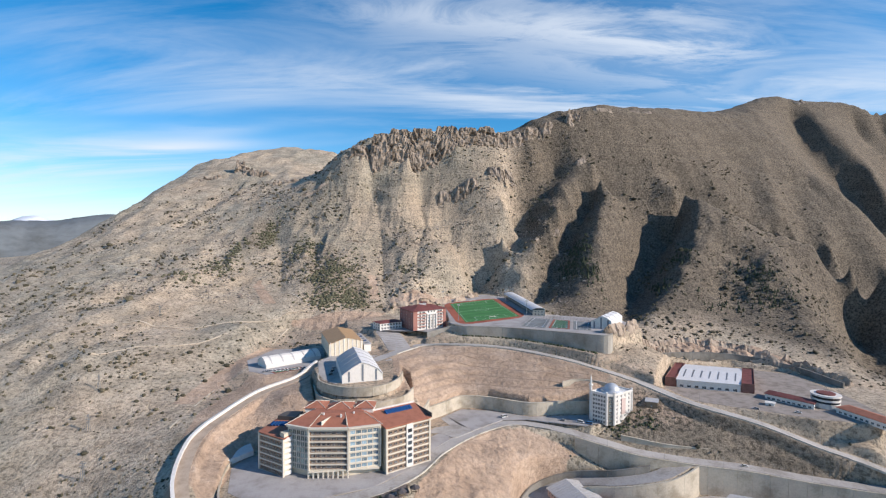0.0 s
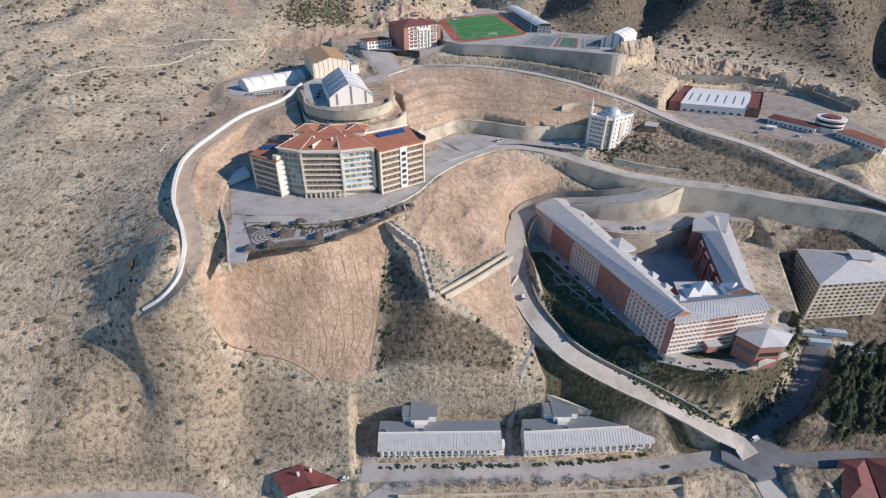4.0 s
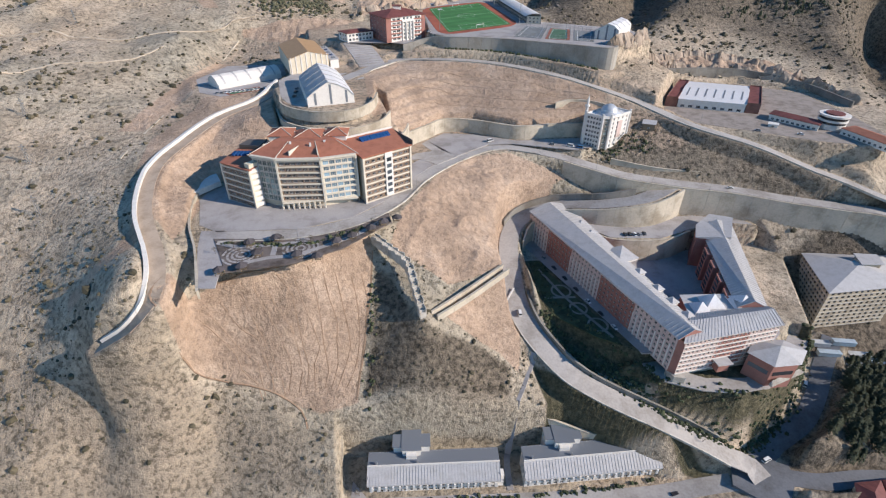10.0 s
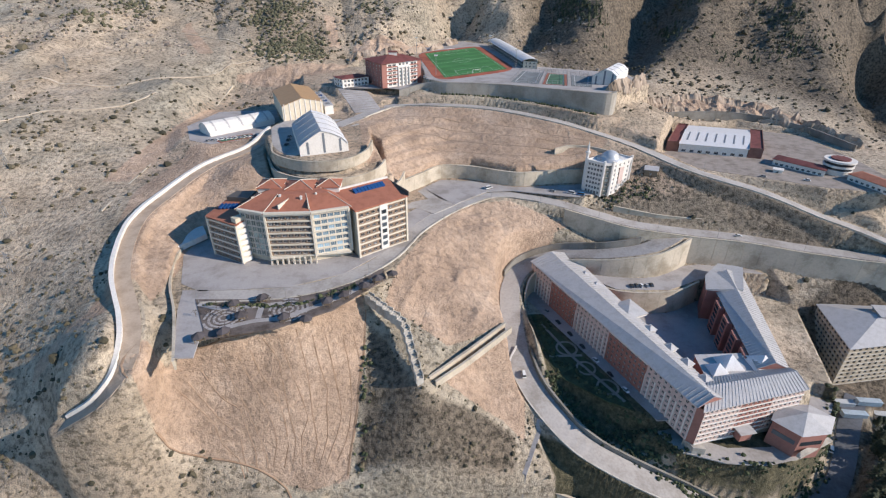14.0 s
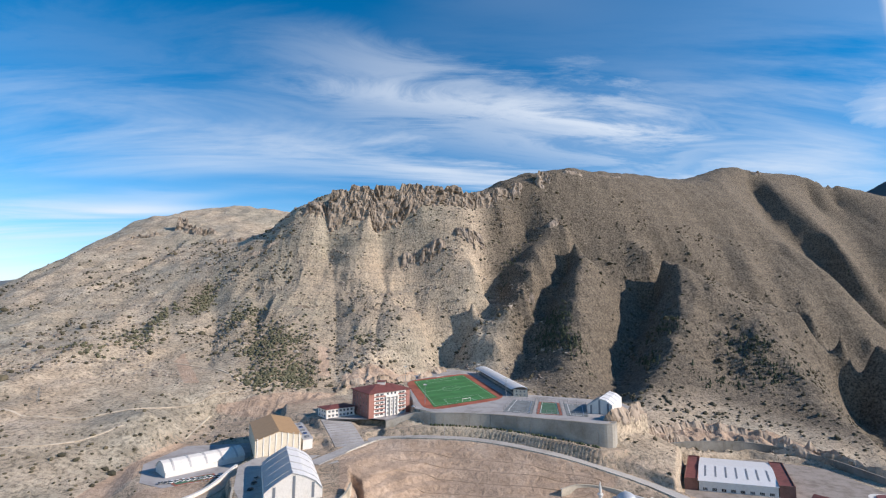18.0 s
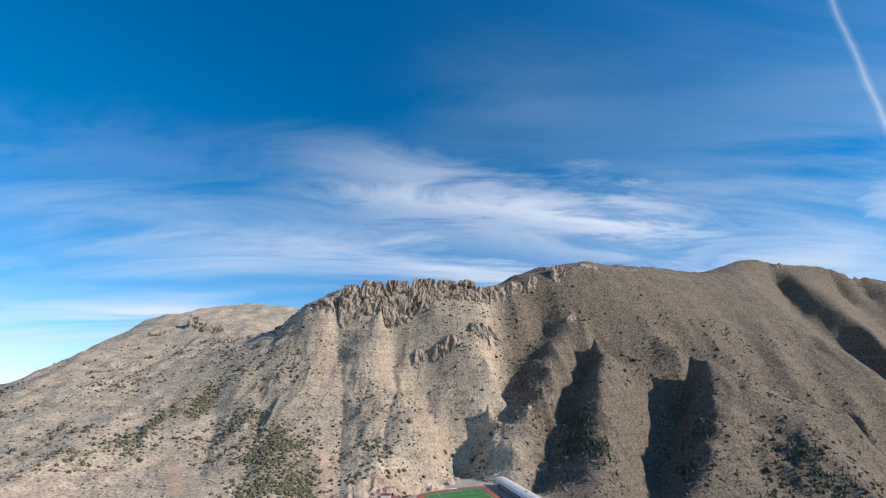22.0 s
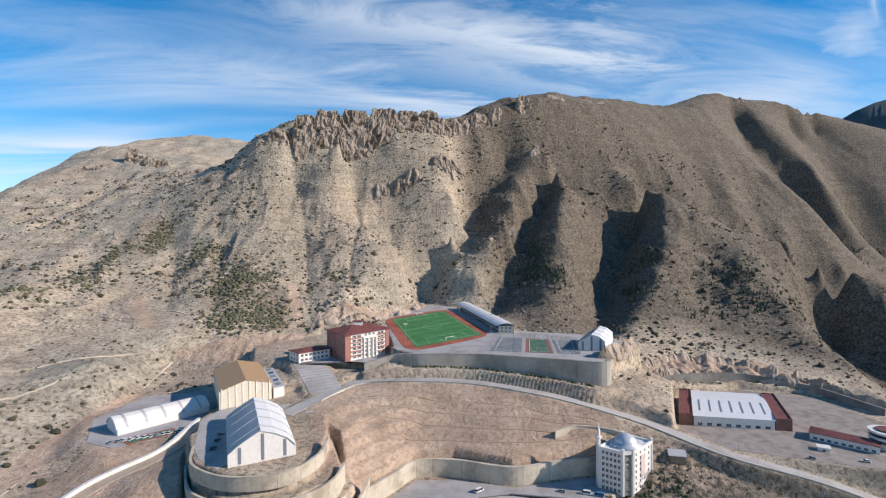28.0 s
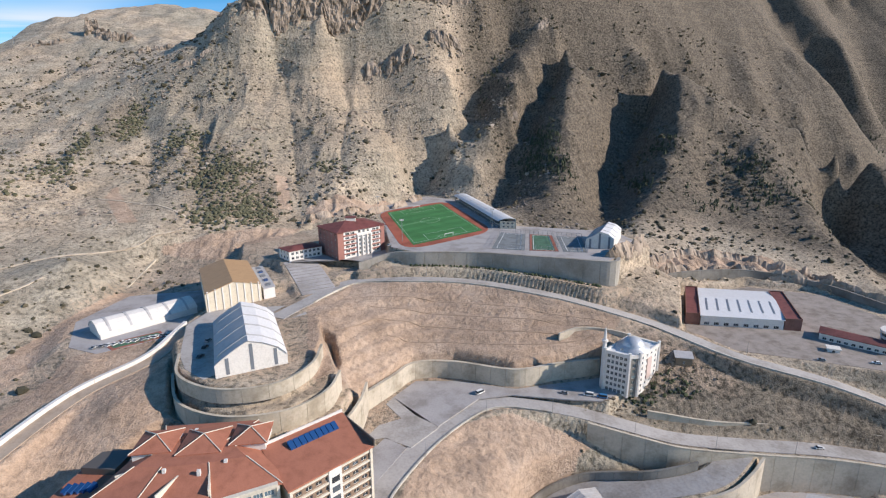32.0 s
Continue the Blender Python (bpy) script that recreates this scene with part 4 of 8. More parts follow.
def hall(name, fl, fr, back, profile, label, ribs, roof_mat, wall_mat, rib_mat, slits=0, bays=0, split=None, shaded_mat=None):
    """A long hall: front corners, the way back, and its cross-section as (share of width, height)."""
    fl, fr, back = Vector(fl), Vector(fr), Vector(back)
    ob = thing(name, label, "sports hall", at=(*((fl + fr + back) / 2), profile[0][1]))

    def at(u, z, t, out=0.0):
        p = fl + (fr - fl) * u + back * t
        return (p.x, p.y, z + out)

    roof = profile[1:-1]
    top = max(range(len(roof)), key=lambda k: roof[k][1])
    # where set, the left slope's greyer sheet carries its shade in the colour
    for nm, pts, mt in (("roof_slope", roof[:top + 1], shaded_mat or roof_mat), ("roof_slope", roof[top:], roof_mat)):
        bm = bmesh.new()
        for (u0, z0), (u1, z1) in zip(pts[:-1], pts[1:]):
            f = [at(u0, z0, -0.01), at(u1, z1, -0.01), at(u1, z1, 1.01), at(u0, z0, 1.01)]
            hi, lo = [bm.verts.new((x, y, z + 0.25)) for x, y, z in f], [bm.verts.new(q) for q in f]
            bm.faces.new(hi), bm.faces.new(lo[::-1])
            for k in range(4):
                bm.faces.new((lo[k], lo[(k + 1) % 4], hi[(k + 1) % 4], hi[k]))
        bmesh.ops.recalc_face_normals(bm, faces=bm.faces)
        part(nm, bm, mt, ob)
    for t0, way in ((0.0, 1), (1.0, -1)):
        bm = bmesh.new()
        vs = [bm.verts.new(at(u, z, t0)) for u, z in profile]
        f = bm.faces.new(vs[::way])
        bmesh.ops.triangulate(bm, faces=[f])
        part("gable_wall", bm, wall_mat, ob)
    for u, z0, z1 in ((0.0, profile[0][1], profile[1][1]), (1.0, profile[-1][1], profile[-2][1])):
        bm = bmesh.new()
        bm.faces.new([bm.verts.new(q) for q in (at(u, z0, 0), at(u, z1, 0), at(u, z1, 1), at(u, z0, 1))])
        part("side_wall", bm, wall_mat, ob)
    for k in range(ribs):
        t = (k + 0.5) / ribs if ribs > 1 else 0.5
        w = 0.012
        bm = bmesh.new()
        for (u0, z0), (u1, z1) in zip(roof[:-1], roof[1:]):
            f = [at(u0, z0, t - w, 0.3), at(u1, z1, t - w, 0.3), at(u1, z1, t + w, 0.3), at(u0, z0, t + w, 0.3)]
            hi, lo = [bm.verts.new((x, y, z + 0.18)) for x, y, z in f], [bm.verts.new(q) for q in f]
            bm.faces.new(hi)
            for j in range(4):
                bm.faces.new((lo[j], lo[(j + 1) % 4], hi[(j + 1) % 4], hi[j]))
        part("roof_rib", bm, rib_mat, ob)
    d = (fr - fl).normalized()
    o = Vector((d.y, -d.x))
    for k in range(slits):
        u = (k + 0.5) / slits
        z1 = float(np.interp(u, [q[0] for q in profile], [q[1] for q in profile])) - 1.2
        p = fl + (fr - fl) * u
        w = 0.7
        quad = [tuple(p - d * w + o * 0.12), tuple(p + d * w + o * 0.12), tuple(p + d * w - o * 0.1), tuple(p - d * w - o * 0.1)]
        solid("slit_window", quad, profile[0][1] + 0.8, z1, SKYLIGHT, ob)
    return ob


# ---------------------------------------------------------------- the cream and brown faculty building
def faculty():
    left = [(-112, 297), (-94, 286), (-86, 300), (-90, 322), (-104, 322)]
    mid = [(-93, 291), (-79, 285.5), (-56, 286), (-38, 292), (-46, 313), (-52, 327), (-84, 328), (-88, 310)]
    right = [(-34, 290), (-9, 308), (-20, 325), (-45, 308)]
    g = -141.2
    ob = building("faculty_building", mid, g, "seven-storey cream and brown building with orange tile roofs")

    def banded(a, b, z0, z1, cols, rows, wall=BROWN, gl=None, **kw):
        facade(ob, a, b, z0, z1, cols, rows, wall, glass_mat=gl, top=1.2, bottom=0.4, sill=0.9, **kw)
        h = (z1 - z0 - 1.6) / rows
        for r in range(rows + 1):
            strip(ob, a, b, z0 + 0.4 + h * r - 0.35, z0 + 0.4 + h * r + 0.45, 0.55, BAND)
        for t in (0.0, 1.0):
            p = Vector(lerp(a, b, t))
            d = (Vector(b) - Vector(a)).normalized()
            strip(ob, tuple(p - d * 0.5), tuple(p + d * 0.5), z0, z1 + 0.3, 0.8, BAND, "pier")

    # central part
    zc = -112.0
    solid("ground_floor", [(-92, 292.5), (-79, 287.5), (-56, 288), (-39, 294), (-47, 312), (-53, 326), (-84, 327), (-87, 311)], g - 1, g + 4.2, CREAM, ob)
    banded((-79, 285.5), (-56, 286), g + 4.2, zc, 7, 7, width=2.4, high=1.7, bars=2)
    banded((-56, 286), (-38, 292), g + 4.2, zc, 5, 7, BAND, GLASS_BLUE, width=3.2, high=2.6, bars=2)
    facade(ob, (-93, 291), (-79, 285.5), g + 4.2, zc - 1, 5, 7, CONCRETE, width=2.5, high=2.7, sill=0.3, glass_mat=GLASS_GREEN, bars=1, margin=0.3)
    for a, b, n in (((-38, 292), (-46, 313), 5), ((-46, 313), (-52, 327), 0), ((-52, 327), (-84, 328), 0), ((-84, 328), (-88, 310), 0), ((-88, 310), (-93, 291), 0)):
        facade(ob, a, b, g, zc, n, 7 if n else 0, CREAM)
    for k in range(9):
        p = Vector(lerp((-79, 284.2), (-56, 284.8), k / 8))
        solid("column", [(p.x - 0.4, p.y - 0.4), (p.x + 0.4, p.y - 0.4), (p.x + 0.4, p.y + 0.4), (p.x - 0.4, p.y + 0.4)], g - 0.5, g + 4.2, BAND, ob)
    strip(ob, (-79, 285.5), (-38.5, 291.6), g + 3.9, g + 4.5, 2.6, BAND, "canopy")
    # main tile roof: eave ring to a raised inner ring
    eave = grown(mid, 1.3)
    c = Vector(middle(mid))
    inner = [tuple(c + (Vector(q) - c) * Vector((0.62, 0.28))) for q in mid]
    bm = bmesh.new()
    lo = [bm.verts.new((*q, zc - 0.1)) for q in eave]
    ea = [bm.verts.new((*q, zc + 0.35)) for q in eave]
    hi = [bm.verts.new((*q, zc + 4.6)) for q in inner]
    n = len(eave)
    for k in range(n):
        bm.faces.new((lo[k], lo[(k + 1) % n], ea[(k + 1) % n], ea[k]))
        bm.faces.new((ea[k], ea[(k + 1) % n], hi[(k + 1) % n], hi[k]))
    bm.faces.new(hi)
    bmesh.ops.triangulate(bm, faces=[f for f in bm.faces if len(f.verts) > 4])
    part("roof", bm, ROOF_RED, ob, "orange clay tile roof")
    for k in range(n):
        cap_line(ob, (*eave[k], zc + 0.45), (*inner[k], zc + 4.7), BAND)
    for a, b in ((1, 2), (2, 3), (0, 1)):
        strip(ob, mid[a], mid[b], zc - 0.3, zc + 0.75, 1.55, BAND, "cornice", depth=0.25)
    for x, y, s in ((-81, 313, 6.0), (-65, 311, 6.6), (-50, 313, 5.6)):
        q = [(x - s, y - s), (x + s, y - s), (x + s, y + s), (x - s, y + s)]
        solid("roof_lantern", q, zc + 1.5, zc + 4.8, WHITE, ob)
        hip_roof(q, zc + 4.9, 2.6, 0.7, ROOF_RED, ob, name="lantern_roof")
        for i, j in ((-1, -1), (1, -1), (1, 1), (-1, 1)):
            cap_line(ob, (x + i * (s + 0.7), y + j * (s + 0.7), zc + 5.0), (x, y, zc + 7.6), BAND)
    for a, b in (((-72, 287), (-67, 299)), ((-57, 287.5), (-60, 299)), ((-88, 298), (-78, 303))):
        strip(ob, a, b, zc + 0.5, zc + 3.6, 0.25, BAND, "roof_upstand", depth=0.25)
    for x, y in ((-73, 297), (-62, 295), (-55, 299), (-70, 318)):
        solid("chimney", [(x - 0.5, y - 0.5), (x + 0.5, y - 0.5), (x + 0.5, y + 0.5), (x - 0.5, y + 0.5)], zc + 1, zc + 5.2, WHITE, ob)
    # right block with a single slope
    zr = -113.6
    banded(right[0], right[1], g, zr, 8, 7, width=2.2, high=1.5, bars=1)
    m0, m1 = lerp(right[0], right[1], 0.44), lerp(right[0], right[1], 0.60)
    strip(ob, m0, m1, g + 1, zr, 0.75, WHITE, "stair_front", depth=0.5)
    for r in range(6):
        strip(ob, lerp(m0, m1, 0.2), lerp(m0, m1, 0.8), g + 3 + r * 3.8, g + 5.2 + r * 3.8, 0.85, GLASS, "stair_window", depth=0.1)
    for k, cnt in ((1, 6), (2, 0), (3, 0)):
        facade(ob, right[k], right[(k + 1) % 4], g, zr, cnt, 7 if cnt else 0, CREAM)
    solid("roof", grown(right, 1.0), zr - 0.1, [zr + 0.5, zr + 0.5, zr + 3.6, zr + 3.6], ROOF_RED, ob, "orange clay tile roof")
    strip(ob, grown(right, 1.2)[1], grown(right, 1.2)[2], zr + 0.4, zr + 3.2, 0.2, FRAME_DARK, "verge", depth=0.2)
    strip(ob, grown(right, 1.2)[2], grown(right, 1.2)[3], zr + 3, zr + 4.6, 0.2, WHITE, "parapet", depth=0.3)
    a, b = lerp(right[3], right[2], 0.22), lerp(right[3], right[2], 0.85)
    for k in range(9):
        p, q = lerp(a, b, k / 9), lerp(a, b, (k + 0.88) / 9)
        d = (Vector(q) - Vector(p)).normalized()
        o = Vector((d.y, -d.x))
        lo_, hi_ = Vector(p) + o * 6.5, Vector(q) + o * 6.5
        quad = [tuple(lo_), tuple(hi_), tuple(hi_ - o * 3), tuple(lo_ - o * 3)]
        solid("solar_panel", quad, zr + 2.0, [zr + 3.2, zr + 3.2, zr + 4.6, zr + 4.6], SOLAR, ob, "blue solar water panel")
    # left wing, lower
    zl = -118.5
    banded(left[0], left[1], g - 0.5, zl, 7, 6, width=1.6, high=1.5)
    for k, cnt in ((2, 0), (3, 0), (4, 5)):
        facade(ob, left[k], left[(k + 1) % 5], g - 0.5, zl, cnt, 6 if cnt else 0, CREAM)
    solid("roof", grown(left, 0.8), zl - 0.1, [zl + 0.4, zl + 0.4, zl + 2.6, zl + 2.8, zl + 2.6], ROOF_RED, ob, "orange clay tile roof")
    for k in range(7):
        z = g + 1 + k * 3.3
        strip(ob, (-94.4, 286.2), (-90.5, 289.6), z, z + 2.2, 0.7, WHITE, "stair_slat", depth=0.6)
    strip(ob, (-94, 286.6), (-90.5, 290.6), g, zl + 3, 0.2, CREAM, "stair_core", depth=4)
    solid("roof_box", [(-106, 312), (-94, 309), (-92, 320), (-103, 320)], zl + 2, zl + 4.6, FRAME_DARK, ob)
    for k in range(5):
        x = -108 + k * 1.9
        solid("solar_panel", [(x, 303.2), (x + 1.7, 302.2), (x + 3.2, 304.6), (x + 1.5, 305.6)], zl + 1.6, [zl + 2.4, zl + 2.4, zl + 3.6, zl + 3.6], SOLAR, ob, "blue solar water panel")
    return ob


faculty()

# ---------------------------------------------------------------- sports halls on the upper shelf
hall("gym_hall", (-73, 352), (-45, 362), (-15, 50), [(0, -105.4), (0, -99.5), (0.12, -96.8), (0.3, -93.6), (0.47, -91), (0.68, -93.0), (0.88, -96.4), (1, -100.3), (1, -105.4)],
     "white sports hall on a terrace, pitched ribbed roof with its left slope shaded grey", 4, ROOF_WHITE, WHITE, ROOF_GREY, slits=3, shaded_mat=ROOF_GREY)
hall("tan_hall", (-101, 433), (-74, 450), (-20, 54), [(0, -106), (0, -94.5), (0.5, -90.2), (1, -94.5), (1, -106)],
     "cream sports hall with a tan sheet roof", 0, ROOF_TAN, CREAM, ROOF_GREY)
hall("long_hall", (-164.5, 434.5), (-152, 420.5), (38, 34.5), [(0, -114), (0, -109.8), (0.12, -107.4), (0.3, -105.4), (0.5, -104.6), (0.7, -105.4), (0.88, -107.4), (1, -109.8), (1, -114)],
     "long white vaulted sports hall with grey bands", 5, WHITE, WHITE, ROOF_GREY)
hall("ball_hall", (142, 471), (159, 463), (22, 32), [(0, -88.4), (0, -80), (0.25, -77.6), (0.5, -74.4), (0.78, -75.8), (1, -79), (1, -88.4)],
     "narrow white hall with a curved ribbed roof", 3, ROOF_WHITE, WHITE, ROOF_GREY, slits=3, shaded_mat=ROOF_GREY)


def tan_hall_extras():
    ob = bpy.data.objects["tan_hall"]
    for k in range(8):
        p = lerp((-101, 433), (-74, 450), (k + 0.25) / 7.7)
        q = lerp((-101, 433), (-74, 450), (k + 0.42) / 7.7)
        strip(ob, p, q, -106, -93.5 + 2.6 * (1 - abs((k + 0.3) / 7.7 - 0.5) * 2), 0.4, WHITE, "pilaster")
    solid("side_aisle", [(-73, 451), (-67, 455), (-85, 505), (-92, 501)], -106, -99, WHITE, ob)
    solid("aisle_roof", [(-73, 451), (-66.5, 455), (-84.5, 505), (-92, 501)], -98.9, -98.5, ROOF_GREY, ob)
    for k in range(5):
        t = (k + 0.5) / 5
        p = Vector(lerp((-69.5, 455), (-87, 503), t))
        solid("roof_light", [(p.x - 1, p.y - 3), (p.x + 1.5, p.y - 2), (p.x + 0.2, p.y + 2), (p.x - 2.2, p.y + 1)], -98.4, -97.9, SOLAR if k % 2 else SKYLIGHT, ob)


tan_hall_extras()


# ---------------------------------------------------------------- red brick administration building and its low annex
def administration():
    p = [(-30, 494), (3, 520), (-13, 548), (-46, 522)]
    g, e = -94.4, -74.6
    ob = building("administration_building", p, g, "six-storey red brick building with white bay fronts")
    a, b = p[0], p[1]
    facade(ob, a, lerp(a, b, 0.12), g, e, 0, 0, BRICK)
    facade(ob, lerp(a, b, 0.12), lerp(a, b, 0.38), g, e, 2, 6, WHITE, width=3.4, high=1.6, bars=2, bottom=0.5)
    facade(ob, lerp(a, b, 0.38), lerp(a, b, 0.70), g, e, 3, 6, WHITE, width=2.0, high=2.0, bars=1, bottom=0.5)
    facade(ob, lerp(a, b, 0.70), lerp(a, b, 0.90), g, e, 2, 6, WHITE, width=3.0, high=1.6, bars=2, bottom=0.5)
    facade(ob, lerp(a, b, 0.90), b, g, e, 0, 0, BRICK)
    for r in range(1, 6):
        for u, v in ((0.12, 0.38), (0.70, 0.90)):
            strip(ob, lerp(a, b, u), lerp(a, b, v), g + r * 3.25, g + r * 3.25 + 0.9, 0.5, BRICK, "balcony_front")
    for u in (0.40, 0.50, 0.60, 0.68):
        strip(ob, lerp(a, b, u - 0.012), lerp(a, b, u + 0.012), g, e - 4, 1.2, WHITE, "portico_pier", depth=0.1)
    strip(ob, lerp(a, b, 0.38), lerp(a, b, 0.70), e - 4.4, e - 3.4, 1.5, WHITE, "portico_beam")
    for k, n in ((1, 5), (2, 0), (3, 5)):
        facade(ob, p[k], p[(k + 1) % 4], g, e, n, 6 if n else 0, BRICK, width=1.4)
    hip_roof(p, e + 0.3, 4.2, 1.2, ROOF_DARK_RED, ob, "dark red tile roof", inset=0.5)
    c = Vector(middle(p))
    solid("roof_penthouse", [(c.x - 3.5, c.y - 3), (c.x + 3.5, c.y - 3), (c.x + 3.5, c.y + 3), (c.x - 3.5, c.y + 3)], e + 2.5, e + 6.2, WHITE, ob)
    solid("penthouse_roof", [(c.x - 4, c.y - 3.5), (c.x + 4, c.y - 3.5), (c.x + 4, c.y + 3.5), (c.x - 4, c.y + 3.5)], e + 6.2, e + 6.7, ROOF_DARK_RED, ob)
    q = [(-64, 497), (-43, 511), (-52, 524), (-73, 510)]
    an = building("low_annex", q, g, "two-storey white annex with a dark red roof")
    for k, cnt in ((0, 7), (1, 3), (2, 0), (3, 3)):
        facade(an, q[k], q[(k + 1) % 4], g, g + 7.2, cnt, 2 if cnt else 0, WHITE, width=2.0, high=1.9)
    hip_roof(q, g + 7.4, 1.6, 0.6, ROOF_DARK_RED, an, "dark red tile roof")


administration()


# ---------------------------------------------------------------- white hall beside the upper road
def white_hall():
    p = [(202.8, 424.2), (248.7, 408.2), (279.6, 458.1), (235.4, 474.5)]
    g, e = -130.2, -122.5
    ob = building("white_hall", p, g, "white sports hall with a pale ribbed roof and brick ends", "sports hall")
    facade(ob, p[0], p[1], g, e, 8, 1, WHITE, width=3.0, high=2.0, sill=1.6, bars=2)
    facade(ob, p[1], p[2], g, e, 0, 0, WHITE)
    facade(ob, p[2], p[3], g, e, 0, 0, WHITE)
    facade(ob, p[3], p[0], g, e, 0, 0, WHITE)
    q = grown(p, 0.6)
    m0, m1 = lerp(q[0], q[3], 0.55), lerp(q[1], q[2], 0.55)
    for nm, pts, hs in (("roof_slope", [q[0], q[1], m1, m0], [e, e, e + 2.2, e + 2.2]), ("roof_slope", [m0, m1, q[2], q[3]], [e + 2.2, e + 2.2, e, e])):
        bm = bmesh.new()
        hi = [bm.verts.new((*a, z + 0.3)) for a, z in zip(pts, hs)]
        lo = [bm.verts.new((*a, z)) for a, z in zip(pts, hs)]
        bm.faces.new(hi), bm.faces.new(lo[::-1])
        for k in range(4):
            bm.faces.new((lo[k], lo[(k + 1) % 4], hi[(k + 1) % 4], hi[k]))
        part(nm, bm, ROOF_WHITE, ob)
    for k in range(7):
        u = (k + 0.7) / 7.4
        a, b = Vector(lerp(q[0], q[1], u)), Vector(lerp(q[3], q[2], u))
        d = (Vector(q[1]) - Vector(q[0])).normalized() * 0.55
        s, t = a.lerp(b, 0.16), a.lerp(b, 0.50)
        zs = [e + 2.2 * 0.16 / 0.55, e + 2.2 * 0.5 / 0.55]
        solid("skylight_strip", [tuple(s - d), tuple(s + d), tuple(t + d), tuple(t - d)], e + 0.2, [zs[0] + 0.45, zs[0] + 0.45, zs[1] + 0.45, zs[1] + 0.45], SKYLIGHT, ob)
    for nm, r in (("west_end", [(194.1, 427.2), (202.3, 424.4), (234.9, 474.6), (227.0, 477.6)]), ("east_end", [(249.2, 408.0), (258.3, 404.9), (288.9, 454.6), (280.1, 457.9)])):
        solid("brick_end", r, g, e + 0.6, BRICK_RED, ob)
        solid("flat_roof", grown(r, -0.5), e + 0.55, e + 0.75, ROOF_DARK_RED, ob)
        parapet(ob, r, e + 0.6, 0.9, BRICK_RED)
    hut = building("gate_hut", [(249, 377), (254, 374), (257, 378), (252, 381)], g, "small white flat-roofed hut beside the hall", "hut")
    for k, pt in enumerate([(249, 377), (254, 374), (257, 378), (252, 381)]):
        nx_ = [(249, 377), (254, 374), (257, 378), (252, 381)][(k + 1) % 4]
        facade(hut, pt, nx_, g, g + 3.2, 1, 1, WHITE, width=1.4)
    solid("roof", grown([(249, 377), (254, 374), (257, 378), (252, 381)], 0.5), g + 3.2, g + 3.6, WHITE, hut)


white_hall()


# ---------------------------------------------------------------- white building with red roofs and a round drum
def drum_building():
    g = -129.6
    c = (294, 375)
    ob = thing("drum_building", "low white building with red roofs and a round two-storey drum", "building", at=(*c, g))
    wings = [[(259, 393), (279, 367), (287, 375), (268, 401)], [(291, 361), (299, 327), (312, 330), (304, 365)]]
    for w, cnt in zip(wings, (9, 9)):
        facade(ob, w[0], w[1], g, g + 5, cnt, 1, WHITE, width=2.0, high=1.6)
        for k in (1, 2, 3):
            facade(ob, w[k], w[(k + 1) % 4], g, g + 5, 3, 1, WHITE, width=1.6)
        hip_roof(w, g + 5.1, 1.8, 0.6, ROOF_DARK_RED if w is wings[0] else ROOF_RED, ob, "red sheet roof")
    for z0, z1, r, mt in ((0, 4.2, 9.0, WHITE), (4.2, 6.0, 8.6, GLASS), (6.0, 7.4, 9.4, WHITE), (7.4, 9.4, 8.8, GLASS), (9.4, 10.6, 9.8, WHITE), (10.6, 11.4, 6.0, ROOF_DARK_RED)):
        poly = [(c[0] + r * math.cos(2 * math.pi * k / 28), c[1] + r * math.sin(2 * math.pi * k / 28)) for k in range(28)]
        solid("drum_glazing" if mt is GLASS else ("drum_roof" if mt is ROOF_DARK_RED else "drum_ring"), poly, g + z0, g + z1, mt, ob)


drum_building()


